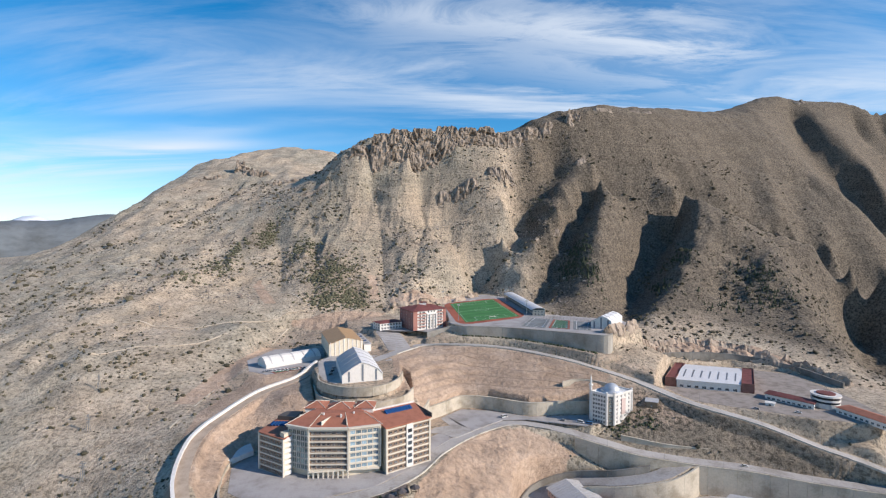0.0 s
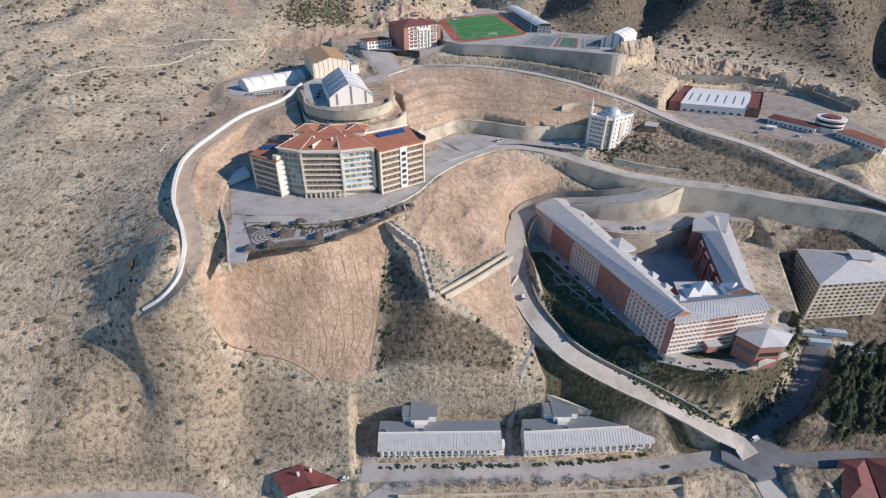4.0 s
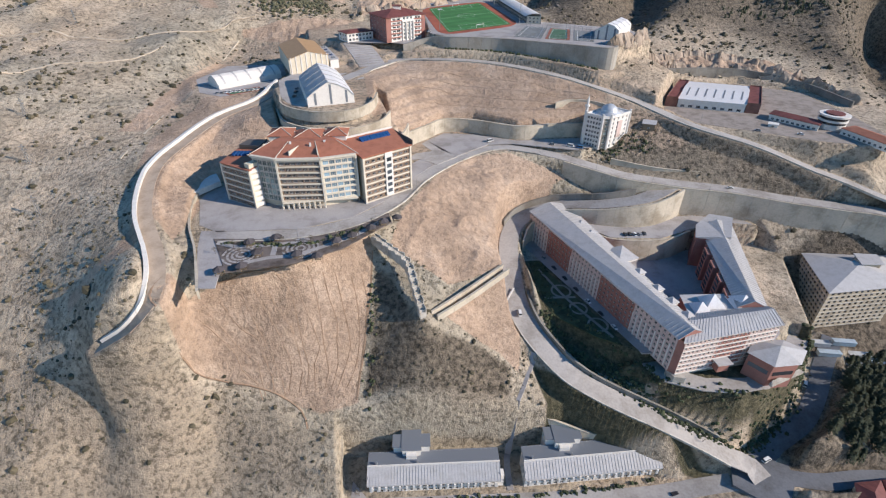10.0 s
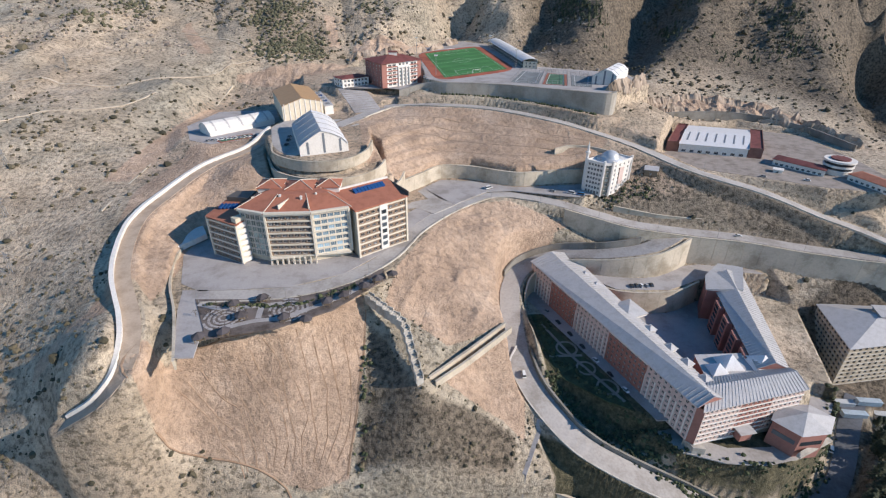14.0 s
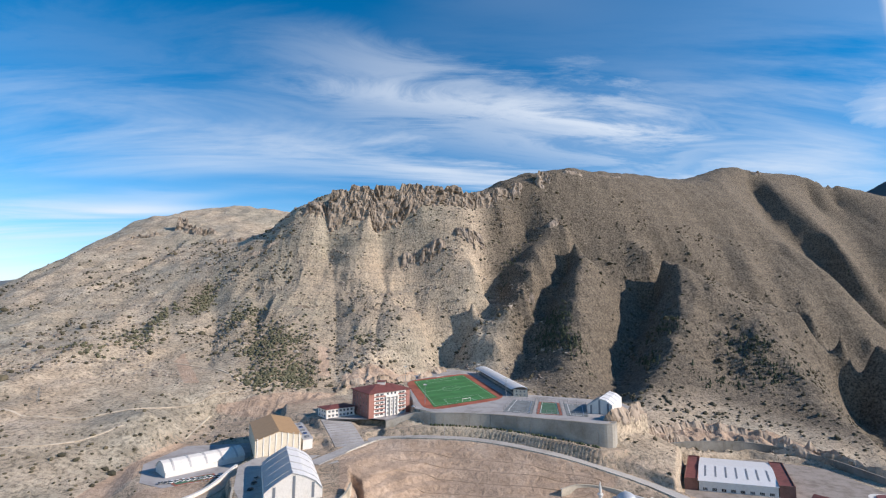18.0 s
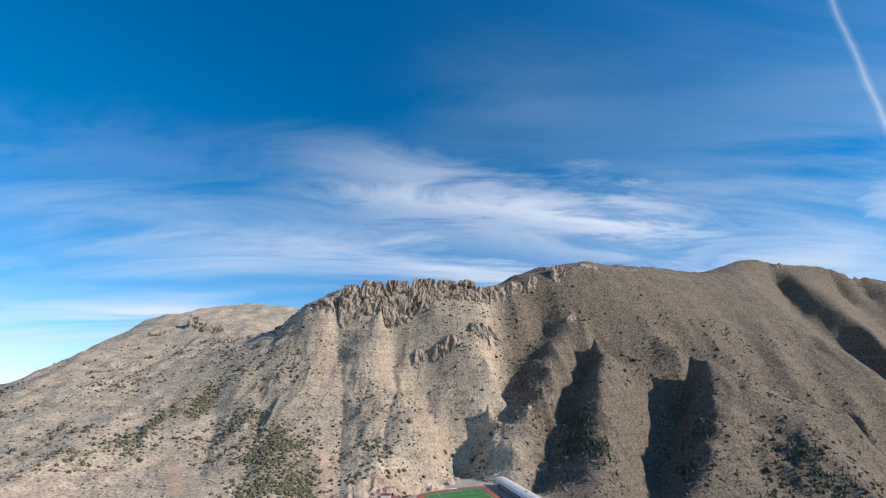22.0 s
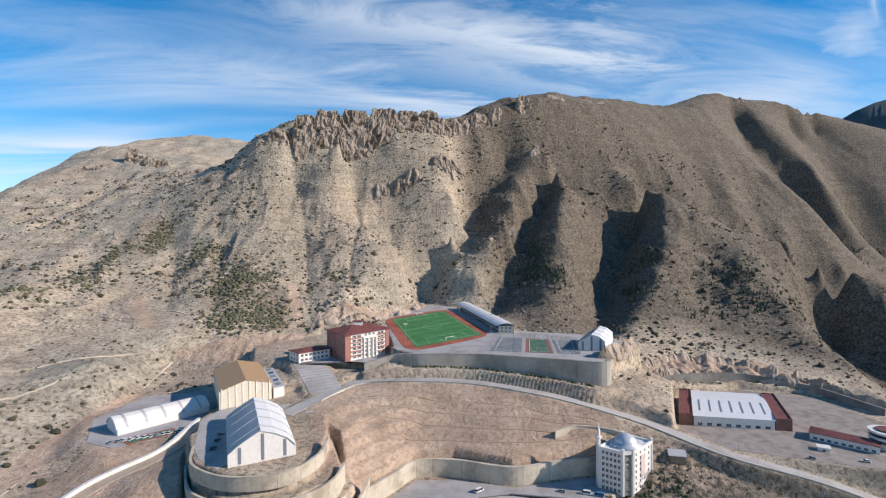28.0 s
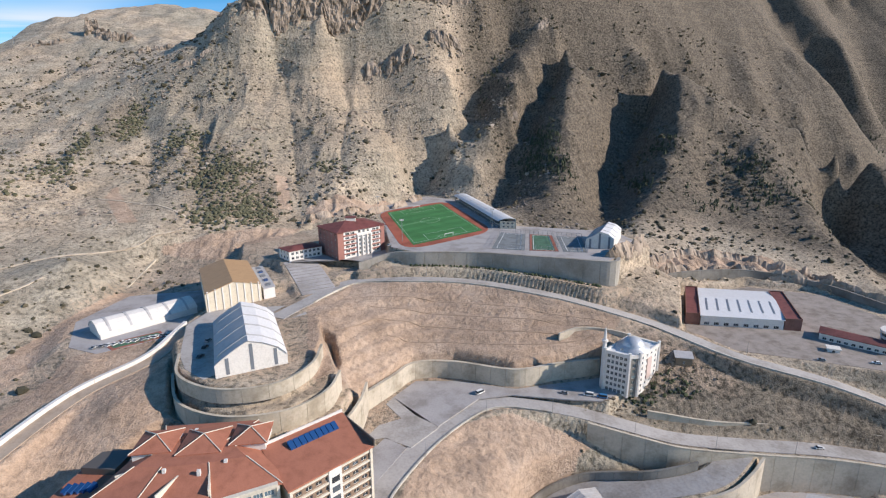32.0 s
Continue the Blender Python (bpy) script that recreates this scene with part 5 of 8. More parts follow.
# ---------------------------------------------------------------- tower with a dome
def tower():
    f, r, b, l = Vector((126, 367)), Vector((147, 381)), Vector((136, 393)), Vector((114.5, 378))
    g, e = -142.0, -119.0
    ob = thing("domed_tower", "white seven-storey tower with a lead dome and a slim minaret", "building", at=(*((f + b) / 2), g))
    c1, c2 = f + (l - f).normalized() * 3.2, f + (r - f).normalized() * 4.2
    facade(ob, tuple(l), tuple(c1), g, e, 5, 7, WHITE, width=1.5, high=1.9, bars=1)
    facade(ob, tuple(c1), tuple(c2), g, e, 1, 7, GREY_WALL, width=2.2, high=1.8, glass_mat=GLASS_GREEN)
    facade(ob, tuple(c2), tuple(r), g, e, 4, 7, WHITE, width=1.5, high=1.8, bars=1)
    facade(ob, tuple(r), tuple(b), g, e, 4, 7, WHITE)
    facade(ob, tuple(b), tuple(l), g, e, 0, 0, WHITE)
    mid_face = [c2.lerp(r, 0.40), c2.lerp(r, 0.62)]
    strip(ob, tuple(mid_face[0]), tuple(mid_face[1]), g + 7, e - 4, 0.35, PINK, "tall_panel", depth=0.1)
    for q in (l, c1, c2, r, b):
        poly = [(q.x + 0.9 * math.cos(k * math.pi / 3), q.y + 0.9 * math.sin(k * math.pi / 3)) for k in range(6)]
        solid("corner_fin", poly, g, e + 2.2, WHITE, ob)
    for a, d in ((l, c1), (c1, c2), (c2, r), (r, b), (b, l)):
        strip(ob, tuple(a), tuple(d), e - 0.8, e + 1.0, 0.5, WHITE, "cornice")
    solid("roof_deck", [tuple(q) for q in (l, c1, c2, r, b)], e - 0.5, e + 0.1, ROOF_WHITE, ob)
    m = (f + b + r + l) / 4
    poly = [(m.x + 9 * math.cos(2 * math.pi * k / 8 + 0.3), m.y + 8 * math.sin(2 * math.pi * k / 8 + 0.3)) for k in range(8)]
    bm = bmesh.new()
    rings = []
    for rad, z in ((9.0, 0.1), (8.6, 1.2), (6.0, 1.7), (5.8, 2.6), (5.4, 3.5), (4.5, 4.6), (3.1, 5.6), (1.5, 6.2), (0.3, 6.4)):
        rings.append([bm.verts.new((m.x + rad * math.cos(2 * math.pi * k / 24), m.y + rad * math.sin(2 * math.pi * k / 24), e + z)) for k in range(24)])
    for s, t in zip(rings[:-1], rings[1:]):
        for k in range(24):
            bm.faces.new((s[k], s[(k + 1) % 24], t[(k + 1) % 24], t[k]))
    bm.faces.new(rings[-1])
    for fc in bm.faces:
        fc.smooth = True
    part("dome", bm, STEEL, ob, "grey lead-clad dome")
    bm = bmesh.new()
    base = l + (b - l).normalized() * 2 - (c1 - l).normalized() * 1.6
    rings = []
    for rad, z in ((1.3, g), (1.2, e - 2), (1.0, e + 4), (1.7, e + 4.6), (1.7, e + 5.6), (0.85, e + 5.8), (0.8, e + 9), (0.05, e + 13)):
        rings.append([bm.verts.new((base.x + rad * math.cos(2 * math.pi * k / 10), base.y + rad * math.sin(2 * math.pi * k / 10), z)) for k in range(10)])
    for s, t in zip(rings[:-1], rings[1:]):
        for k in range(10):
            bm.faces.new((s[k], s[(k + 1) % 10], t[(k + 1) % 10], t[k]))
    part("minaret", bm, WHITE, ob)
    for k in range(4):
        q = (l + c1) / 2 + (b - l) * (0.2 + 0.2 * k)
        solid("roof_vent", [(q.x - 0.6, q.y - 0.6), (q.x + 0.6, q.y - 0.6), (q.x + 0.6, q.y + 0.6), (q.x - 0.6, q.y + 0.6)], e, e + 1.6, RAIL, ob)


tower()


# ---------------------------------------------------------------- the large dormitory round a court
def sheet_roof(ob, quad, z, rise, over, ribs, at=0.5):
    """A ridged sheet-metal roof over corners 0-1 (front eave) and 2-3 (back eave)."""
    q = grown(quad, over)
    m0, m1 = lerp(q[0], q[3], at), lerp(q[1], q[2], at)
    for pts, hs in (([q[0], q[1], m1, m0], [z, z, z + rise, z + rise]), ([m0, m1, q[2], q[3]], [z + rise, z + rise, z, z])):
        bm = bmesh.new()
        hi = [bm.verts.new((*a, h + 0.3)) for a, h in zip(pts, hs)]
        lo = [bm.verts.new((*a, h)) for a, h in zip(pts, hs)]
        bm.faces.new(hi), bm.faces.new(lo[::-1])
        for k in range(4):
            bm.faces.new((lo[k], lo[(k + 1) % 4], hi[(k + 1) % 4], hi[k]))
        part("roof_slope", bm, ROOF_GREY, ob, "grey standing-seam sheet roof")
        c = [(*a, h + 0.3) for a, h in zip(pts, hs)]
        seams(ob, c, ribs, ROOF_GREY)
    for a, b in ((q[1], q[2]), (q[3], q[0])):
        m = lerp(a, b, at if a == q[1] else 1 - at)
        bm = bmesh.new()
        bm.faces.new([bm.verts.new(v) for v in ((*a, z), (*b, z), (*m, z + rise))])
        part("gable", bm, BRICK, ob)


def dormitory():
    g, e = -192.0, -170.5
    west = [(71, 330), (117, 206), (131, 210), (98, 339)]
    south = [(117, 206), (172, 214), (171, 227), (131, 222)]
    east = [(158, 228), (172, 227), (198, 309), (177, 307)]
    ob = thing("dormitory", "large pink and brick-red dormitory with grey sheet roofs", "building", at=(130, 250, g))
    a, b = west[0], west[1]
    for u0, u1, mt, fm, n in ((0.0, 0.17, PINK, FRAME_WHITE, 7), (0.17, 0.36, BRICK, FRAME_WHITE, 8), (0.36, 0.57, PINK, FRAME_WHITE, 9), (0.57, 0.78, BRICK, FRAME_WHITE, 9), (0.78, 1.0, PINK, FRAME_WHITE, 9)):
        p, q = lerp(a, b, u0), lerp(a, b, u1)
        facade(ob, p, q, g, e, n, 7, mt, width=1.5, high=1.5, margin=0.3, frame_mat=fm)
        if mt is PINK:
            for k in range(n + 1):
                s, t = lerp(p, q, max(0, (k - 0.1) / n)), lerp(p, q, min(1, (k + 0.1) / n))
                strip(ob, s, t, g + 1, e - 6, 0.35, WHITE, "pilaster", depth=0.1)
        else:
            strip(ob, p, q, e - 0.8, e, 0.5, WHITE, "cornice", depth=0.2)
    facade(ob, west[2], west[3], g, e, 0, 0, BRICK)
    facade(ob, west[3], west[0], g, e, 0, 0, PINK)
    sheet_roof(ob, west, e, 4.2, 0.8, 56)
    p, q = (119.5, 203.5), south[1]
    facade(ob, west[1], p, g, e, 0, 0, BRICK)
    facade(ob, p, lerp(p, q, 0.36), g, e, 8, 7, PINK, width=1.4, high=1.5, margin=0.2)
    facade(ob, lerp(p, q, 0.36), lerp(p, q, 0.68), g, e, 7, 7, BRICK, width=1.4, high=1.5, margin=0.2)
    facade(ob, lerp(p, q, 0.68), q, g, e, 7, 7, PINK, width=1.4, high=1.5, margin=0.2)
    for r in range(8):
        z = g + 0.2 + r * (e - g - 0.8) / 7
        strip(ob, p, q, z - 0.25, z + 0.35, 0.3, WHITE, "band", depth=0.1)
    facade(ob, south[1], south[2], g, e, 3, 7, BRICK)
    facade(ob, south[2], south[3], g, e, 0, 0, BRICK)
    sheet_roof(ob, [(119.5, 203.5), south[1], south[2], south[3]], e, 2.6, 0.9, 30, 0.62)
    facade(ob, east[1], east[2], g, e, 14, 7, PINK, width=1.5)
    facade(ob, east[2], east[3], g, e, 0, 0, BRICK)
    facade(ob, east[3], east[0], g, e, 16, 7, BRICK, width=1.5)
    facade(ob, east[0], east[1], g, e, 0, 0, BRICK)
    sheet_roof(ob, [east[1], east[2], east[3], east[0]], e, 4.0, 0.8, 40)
    for k in range(4):
        t0 = 0.30 + 0.17 * k
        s, t = lerp(east[3], east[0], t0), lerp(east[3], east[0], t0 + 0.10)
        strip(ob, s, t, g, e - 0.4, 3.0, BRICK, "bay", depth=0.2)
        for r in range(7):
            strip(ob, lerp(s, t, 0.2), lerp(s, t, 0.8), g + 1.5 + r * 2.8, g + 3.0 + r * 2.8, 3.15, GLASS, "bay_window", depth=-2.9)
    # head block at the north end of the east wing
    head = [(167, 292), (185, 288), (200, 313), (189, 319), (174, 306)]
    solid("head_block", head, g, e + 1.5, BRICK, ob)
    solid("head_roof", grown(head, 0.8), e + 1.5, [e + 2.2, e + 4.5, e + 3.0, e + 2.2, e + 2.0], ROOF_GREY, ob)
    # cross gable and small gablets of the west wing toward the court
    for x, y, s, h in ((113, 275, 7.0, 4.0), (103, 300, 2.2, 2.2), (100, 312, 2.2, 2.2), (118, 258, 2.2, 2.2), (122, 243, 2.2, 2.2), (125, 232, 2.2, 2.2), (128, 221, 2.2, 2.2)):
        d = Vector((west[1][0] - west[0][0], west[1][1] - west[0][1])).normalized()
        o = Vector((-d.y, d.x))
        c = Vector((x, y))
        quad = [tuple(c - d * s - o * s), tuple(c + d * s - o * s), tuple(c + d * s + o * s), tuple(c - d * s + o * s)]
        solid("dormer", quad, e, e + 1.6, WHITE, ob)
        hip_roof(quad, e + 1.7, h * 0.7, 0.4, ROOF_GREY, ob, name="dormer_roof")
    for base in (south, [(119, 202), (124, 201), (124, 208), (117, 207)]):
        solid("plinth", grown(base, 0.15), g - 5, g - 0.02, CONCRETE, ob)
    # link with glazed pyramids between the wings
    link = [(131, 219), (158, 226), (158, 240), (134, 240)]
    solid("link_block", link, g, e - 2, BRICK, ob)
    solid("link_roof", grown(link, 0.5), e - 2, e - 1.6, ROOF_GREY, ob)
    for x, y, s, h in ((139, 229, 4.0, 4.2), (147, 233, 5.0, 6.0), (163, 232, 6.0, 5.5)):
        hip_roof([(x - s, y - s), (x + s, y - s), (x + s, y + s), (x - s, y + s)], e - 1.2, h, 0.2, ROOF_WHITE, ob, name="pyramid_roof")
    # polygonal dining hall to the south-east
    dining = [(156, 207), (163, 198), (176, 199), (184, 207), (178, 214), (164, 215)]
    solid("dining_hall", dining, g - 6, -182, BRICK, ob)
    c = Vector(middle(dining))
    bm = bmesh.new()
    ring = [bm.verts.new((*q, -181.9)) for q in grown(dining, 0.9)]
    tip = bm.verts.new((c.x, c.y, -177.6))
    for k in range(6):
        bm.faces.new((ring[k], ring[(k + 1) % 6], tip))
    bm.faces.new(ring[::-1])
    part("dining_roof", bm, ROOF_GREY, ob)
    for k in range(6):
        s, t = dining[k], dining[(k + 1) % 6]
        strip(ob, lerp(s, t, 0.1), lerp(s, t, 0.9), g + 3, g + 5.4, 0.15, GLASS, "ribbon_window", depth=0.1)
    for k in range(5):
        p0, p1 = lerp((163, 196), (184, 204), k * 0.02), lerp((163, 196), (184, 204), 1 - k * 0.02)
        strip(ob, p0, p1, g - 1, g + 0.2 + k * 0.3, 1.6 - k * 0.4, CONCRETE, "step", depth=0.1)
    solid("porch", [(141, 204), (147, 205), (146, 211), (140, 210)], g, g + 5, BRICK, ob)
    solid("porch_roof", [(140, 203), (148, 204), (147, 212), (139, 211)], g + 5, g + 5.5, ROOF_GREY, ob)


dormitory()


# ---------------------------------------------------------------- unfinished block east of the court
def raw_block():
    p = [(235, 257), (284, 262), (302, 294), (246, 297)]
    g, e = -214.0, -186.5
    ob = building("raw_apartment_block", p, g, "unfinished nine-storey block of bare tan masonry", "building")
    for k, cnt in ((0, 12), (1, 0), (2, 0), (3, 11)):
        facade(ob, p[k], p[(k + 1) % 4], g, e, cnt, 9 if cnt else 0, RAW, width=2.0, high=1.9, margin=1.2, frame_mat=FRAME_DARK, sill=0.9)
        for r in range(10):
            z = g + r * (e - g - 0.6) / 9
            strip(ob, p[k], p[(k + 1) % 4], z - 0.2, z + 0.3, 0.25, CONCRETE, "floor_slab", depth=0.1)
    hip_roof(p, e + 0.3, 6.0, 1.0, ROOF_GREY, ob, "grey sheet roof", inset=0.7)
    solid("stair_tower", [(266, 276), (278, 275), (282, 284), (270, 286)], e, e + 6.5, RAW, ob)
    solid("tower_roof", [(265, 275), (279, 274), (283, 285), (269, 287)], e + 6.5, e + 7, ROOF_GREY, ob)


raw_block()


# ---------------------------------------------------------------- two long low buildings beside the street
def low_building(x0, x1, y_back, y_ridge, y_front, tilt, label):
    """tilt: how far the east end lies to the north."""
    g, e = -245.0, -230.2

    def at(x, y):
        return (x, y + tilt * (x - x0) / (x1 - x0))

    p = [at(x0, y_front + 2.6), at(x1, y_front + 2.6), at(x1, y_back), at(x0, y_back)]
    ob = building("low_teaching_block", p, g, label, "building", "low blocks by the street")
    facade(ob, p[0], p[1], g, e - 4.5, 20, 3, WHITE, width=2.0, high=1.8)
    facade(ob, p[1], p[2], g, e - 2, 4, 3, WHITE)
    facade(ob, p[2], p[3], g, e, 0, 0, WHITE)
    facade(ob, p[3], p[0], g, e - 2, 4, 3, WHITE)
    f = [at(x0 - 0.5, y_front), at(x1 + 0.5, y_front), at(x1 + 0.5, y_ridge), at(x0 - 0.5, y_ridge)]
    solid("front_slope", f, e - 5.2, [e - 4.2, e - 4.2, e + 0.2, e + 0.2], ROOF_GREY, ob, "grey sheet roof")
    seams(ob, [(*f[0], e - 4.15), (*f[1], e - 4.15), (*f[2], e + 0.25), (*f[3], e + 0.25)], 44, ROOF_GREY, 0.09)
    bk = [at(x0 - 0.5, y_ridge), at(x1 + 0.5, y_ridge), at(x1 + 0.5, y_back + 0.6), at(x0 - 0.5, y_back + 0.6)]
    solid("back_roof", bk, e - 0.6, [e + 0.6, e + 0.6, e - 0.1, e - 0.1], SKYLIGHT, ob, "dark grey felt roof")
    strip(ob, bk[0], bk[1], e, e + 1.0, 0.2, WHITE, "ridge_upstand", depth=0.2)
    for k in range(19):
        x = x0 + 2 + (x1 - x0 - 4) * k / 18
        a, b = at(x - 0.45, y_front - 0.4), at(x + 0.45, y_front + 2.4)
        solid("eave_fin", [(a[0], a[1]), (b[0], a[1]), (b[0], b[1]), (a[0], b[1])], e - 8.4, [e - 5.2, e - 5.2, e - 4.6, e - 4.6], WHITE, ob)
    # stair head with a cross-shaped roof
    cx = x0 + 21
    cy = at(cx, y_back + 3)[1]
    for hx, hy, z in ((9, 3.2, 5.0), (4.5, 5.5, 5.3)):
        q = [(cx - hx, cy - hy), (cx + hx, cy - hy), (cx + hx, cy + hy), (cx - hx, cy + hy)]
        solid("stair_head", q, g, e + z - 0.5, WHITE, ob)
        solid("stair_roof", grown(q, 0.5), e + z - 0.5, e + z, SKYLIGHT, ob)
    solid("stair_porch", [(cx - 2.6, cy - 7.5), (cx + 2.6, cy - 7.5), (cx + 2.6, cy - 5.2), (cx - 2.6, cy - 5.2)], e, e + 3, WHITE, ob)
    for dx in (4.0, 24.0):
        q = at(x0 + dx, y_ridge + 0.8)
        solid("roof_vent", [(q[0] - 0.5, q[1] - 0.5), (q[0] + 0.5, q[1] - 0.5), (q[0] + 0.5, q[1] + 0.5), (q[0] - 0.5, q[1] + 0.5)], e, e + 2.2, RAIL, ob)
    q = at(x1 - 0.5, y_front + 4)
    for r in range(4):
        solid("fire_stair", [(q[0], q[1] - 1.5), (q[0] + 3, q[1] - 1.5), (q[0] + 3, q[1] + 2.5), (q[0], q[1] + 2.5)], g + 2.2 + r * 2.6, g + 2.5 + r * 2.6, WHITE, ob)
    return ob


low_building(-31, 33, 192, 184.5, 177, 0.5, "long low white block with a grey sheet roof beside the street")
low_building(46, 115, 192.5, 184.5, 177, 4.0, "long low white block with a grey sheet roof below the road")


# ---------------------------------------------------------------- small houses at the foot of the slope
def red_house():
    p = [(-85, 170.5), (-76, 160), (-51, 166.5), (-59.5, 178.5)]
    g, e = -256.0, -245.5
    ob = building("red_roofed_house", p, g, "white house with a dark red sheet roof", "house")
    for k in range(4):
        facade(ob, p[k], p[(k + 1) % 4], g, e, 4, 2, WHITE, width=1.3, high=1.3)
    sheet = [p[0], p[1], p[2], p[3]]
    q = grown(sheet, 0.8)
    m0, m1 = lerp(q[0], q[3], 0.5), lerp(q[1], q[2], 0.5)
    for pts, hs in (([q[0], q[1], m1, m0], [e, e, e + 3, e + 3]), ([m0, m1, q[2], q[3]], [e + 3, e + 3, e, e])):
        bm = bmesh.new()
        hi = [bm.verts.new((*a, h + 0.25)) for a, h in zip(pts, hs)]
        lo = [bm.verts.new((*a, h)) for a, h in zip(pts, hs)]
        bm.faces.new(hi), bm.faces.new(lo[::-1])
        for k in range(4):
            bm.faces.new((lo[k], lo[(k + 1) % 4], hi[(k + 1) % 4], hi[k]))
        part("roof_slope", bm, ROOF_DARK_RED, ob)
    for x, y in ((-72, 169), (-66, 171)):
        solid("chimney", [(x - 0.5, y - 0.5), (x + 0.5, y - 0.5), (x + 0.5, y + 0.5), (x - 0.5, y + 0.5)], e, e + 5.2, WHITE, ob)


red_house()


def street_block():
    p = [(192, 146), (226, 148), (231, 169), (204, 167.5)]
    g, e = -250.0, -232.0
    ob = building("red_roofed_block", p, g, "apartment house with a red roof and cream balconies", "house")
    for k in range(4):
        facade(ob, p[k], p[(k + 1) % 4], g, e, 6, 4, CREAM)
    for u0, u1 in ((0.0, 0.46), (0.54, 1.0)):
        q = [lerp(p[0], p[1], u0), lerp(p[0], p[1], u1), lerp(p[3], p[2], u1), lerp(p[3], p[2], u0)]
        hip_roof(q, e + 0.2, 2.6, 0.7, ROOF_DARK_RED, ob, "dark red tile roof")
    for k in range(4):
        for j in range(3):
            x = 190.5 - k * 2.4 + 2
            solid("balcony", [(x - 2, 150 + j * 4.5), (x, 150 + j * 4.5), (x, 153.5 + j * 4.5), (x - 2, 153.5 + j * 4.5)], g + 2 + k * 0.2, e - 1.5 - k * 2.5, RAW, ob)


street_block()

# ---------------------------------------------------------------- paving, lawns and pitches


def slab(name, poly, z, material, label, category="pavement", up=0.12, deep=0.5, kind="structure"):
    bm = bmesh.new()
    prism(bm, poly, z - deep, z + up)
    return tagged(part(name, bm, material), label, category, kind=kind)


slab("pavement_plaza", [(-127, 314), (-129, 296), (-119, 268), (-108, 261), (-66, 263), (-40, 274.5), (-22, 295), (-7, 324), (6, 343), (-3, 352), (-18, 333), (-24, 322), (-80, 322), (-100, 312)], -141.0, PAVING, "pale grey concrete paving in front of the faculty building")
slab("pavement_drive", [(-116, 262), (-112, 246), (-101, 214), (-93, 214), (-98, 248), (-104, 262)], -141.0, PAVING, "pale concrete drive beside the little park")
slab("pavement_parking", [(22, 357), (46, 378), (64, 379), (96, 369), (110, 366), (124, 374), (119, 389), (68, 384.5), (37, 398), (15, 401), (2, 386), (12, 368)], -141.0, PAVING, "grey paved parking yard below a retaining wall")
slab("pavement_walk", [(-14, 350), (-4, 352), (8, 343), (22, 356), (14, 368), (2, 386), (-2, 380), (5, 366), (-6, 362)], -141.0, ASPHALT, "pale paved way past a grass island")
slab("pavement_sports", [(-118, 434), (-113, 467), (-124, 500), (-170, 494), (-180, 450), (-164, 413), (-146, 403), (-118, 418)], -113.2, PAVING, "grey paving round the long hall")
slab("pavement_gym", [(-96, 377), (-89, 363), (-78, 352), (-74, 356), (-87, 401), (-60, 411), (-44, 422), (-50, 438), (-100, 436), (-106, 415)], -105.4, ASPHALT, "pale paving beside the gym hall")
slab("pavement_main", [(-64, 495), (-40, 501), (-10, 488), (6, 497), (7, 522), (-10, 512), (-30, 494), (-42, 511), (-64, 497.5)], -94.2, PAVING, "pale grey plaza in front of the brick building")
slab("pavement_stadium", [(7, 496), (23, 479.5), (66, 472), (110, 452), (142, 436.5), (187, 469), (188, 518), (112, 556), (97, 708), (60, 750), (2, 678)], -86.5, PAVING, "grey concrete apron round the pitch")
slab("pavement_hall", [(181, 405), (200, 386), (236, 366), (267, 348), (300, 338), (322, 350), (330, 400), (330, 462), (290, 488), (226, 478)], -129.0, worn("buff_paving", (0.31, 0.27, 0.24), 0.9), "buff paving round the white hall")
slab("pavement_court", [(64, 322), (73, 329), (97, 328.5), (120, 319), (146, 315.5), (166, 327), (190, 330), (203, 322), (207, 300), (188, 228), (172, 215), (120, 216), (108, 216)], -190.05, PAVING, "grey paved court round and inside the dormitory")
slab("pavement_north_court", [(77, 329.5), (97, 329), (120, 319.5), (146, 316), (166, 327.5), (190, 330.5), (214, 324.5), (219, 316), (201, 320), (172, 311), (150, 301), (118, 303), (101, 320)], -175.0, PAVING, "grey paved forecourt below the ramp wall", deep=1.5)
slab("pavement_dorm_drive", [(108, 217), (109, 212), (115.5, 202.6), (131.6, 196.3), (149.7, 194), (165.2, 196.6), (186.5, 209.3), (206, 227), (198, 233), (187, 221), (176, 213), (174, 210), (157, 203.5), (137, 204), (122, 211.5), (116, 221)], -196.0, ASPHALT, "pale drive round the dormitory")
slab("lawn_dorm", [(65.5, 300), (67, 255), (70, 246), (88, 229), (100, 222), (98, 233), (88, 258), (76, 286), (72, 300)], -189.96, worn("dark_lawn", (0.06, 0.075, 0.035), 0.95, spread=0.4), "dark green garden below the dormitory", "lawn")
slab("pavement_street", [(-40, 166), (118, 166), (119, 184), (114, 176.5), (44, 176.5), (34, 176.5), (-32, 176.5), (-40, 186)], -244.0, PAVING, "grey street yard along the low blocks")
slab("pavement_junction", [(147, 172), (154, 166), (160, 160.5), (170, 162.5), (177, 170), (183, 186), (176, 191), (164, 187), (152, 183)], -236.4, DARK_ASPHALT, "dark asphalt road junction", deep=2)




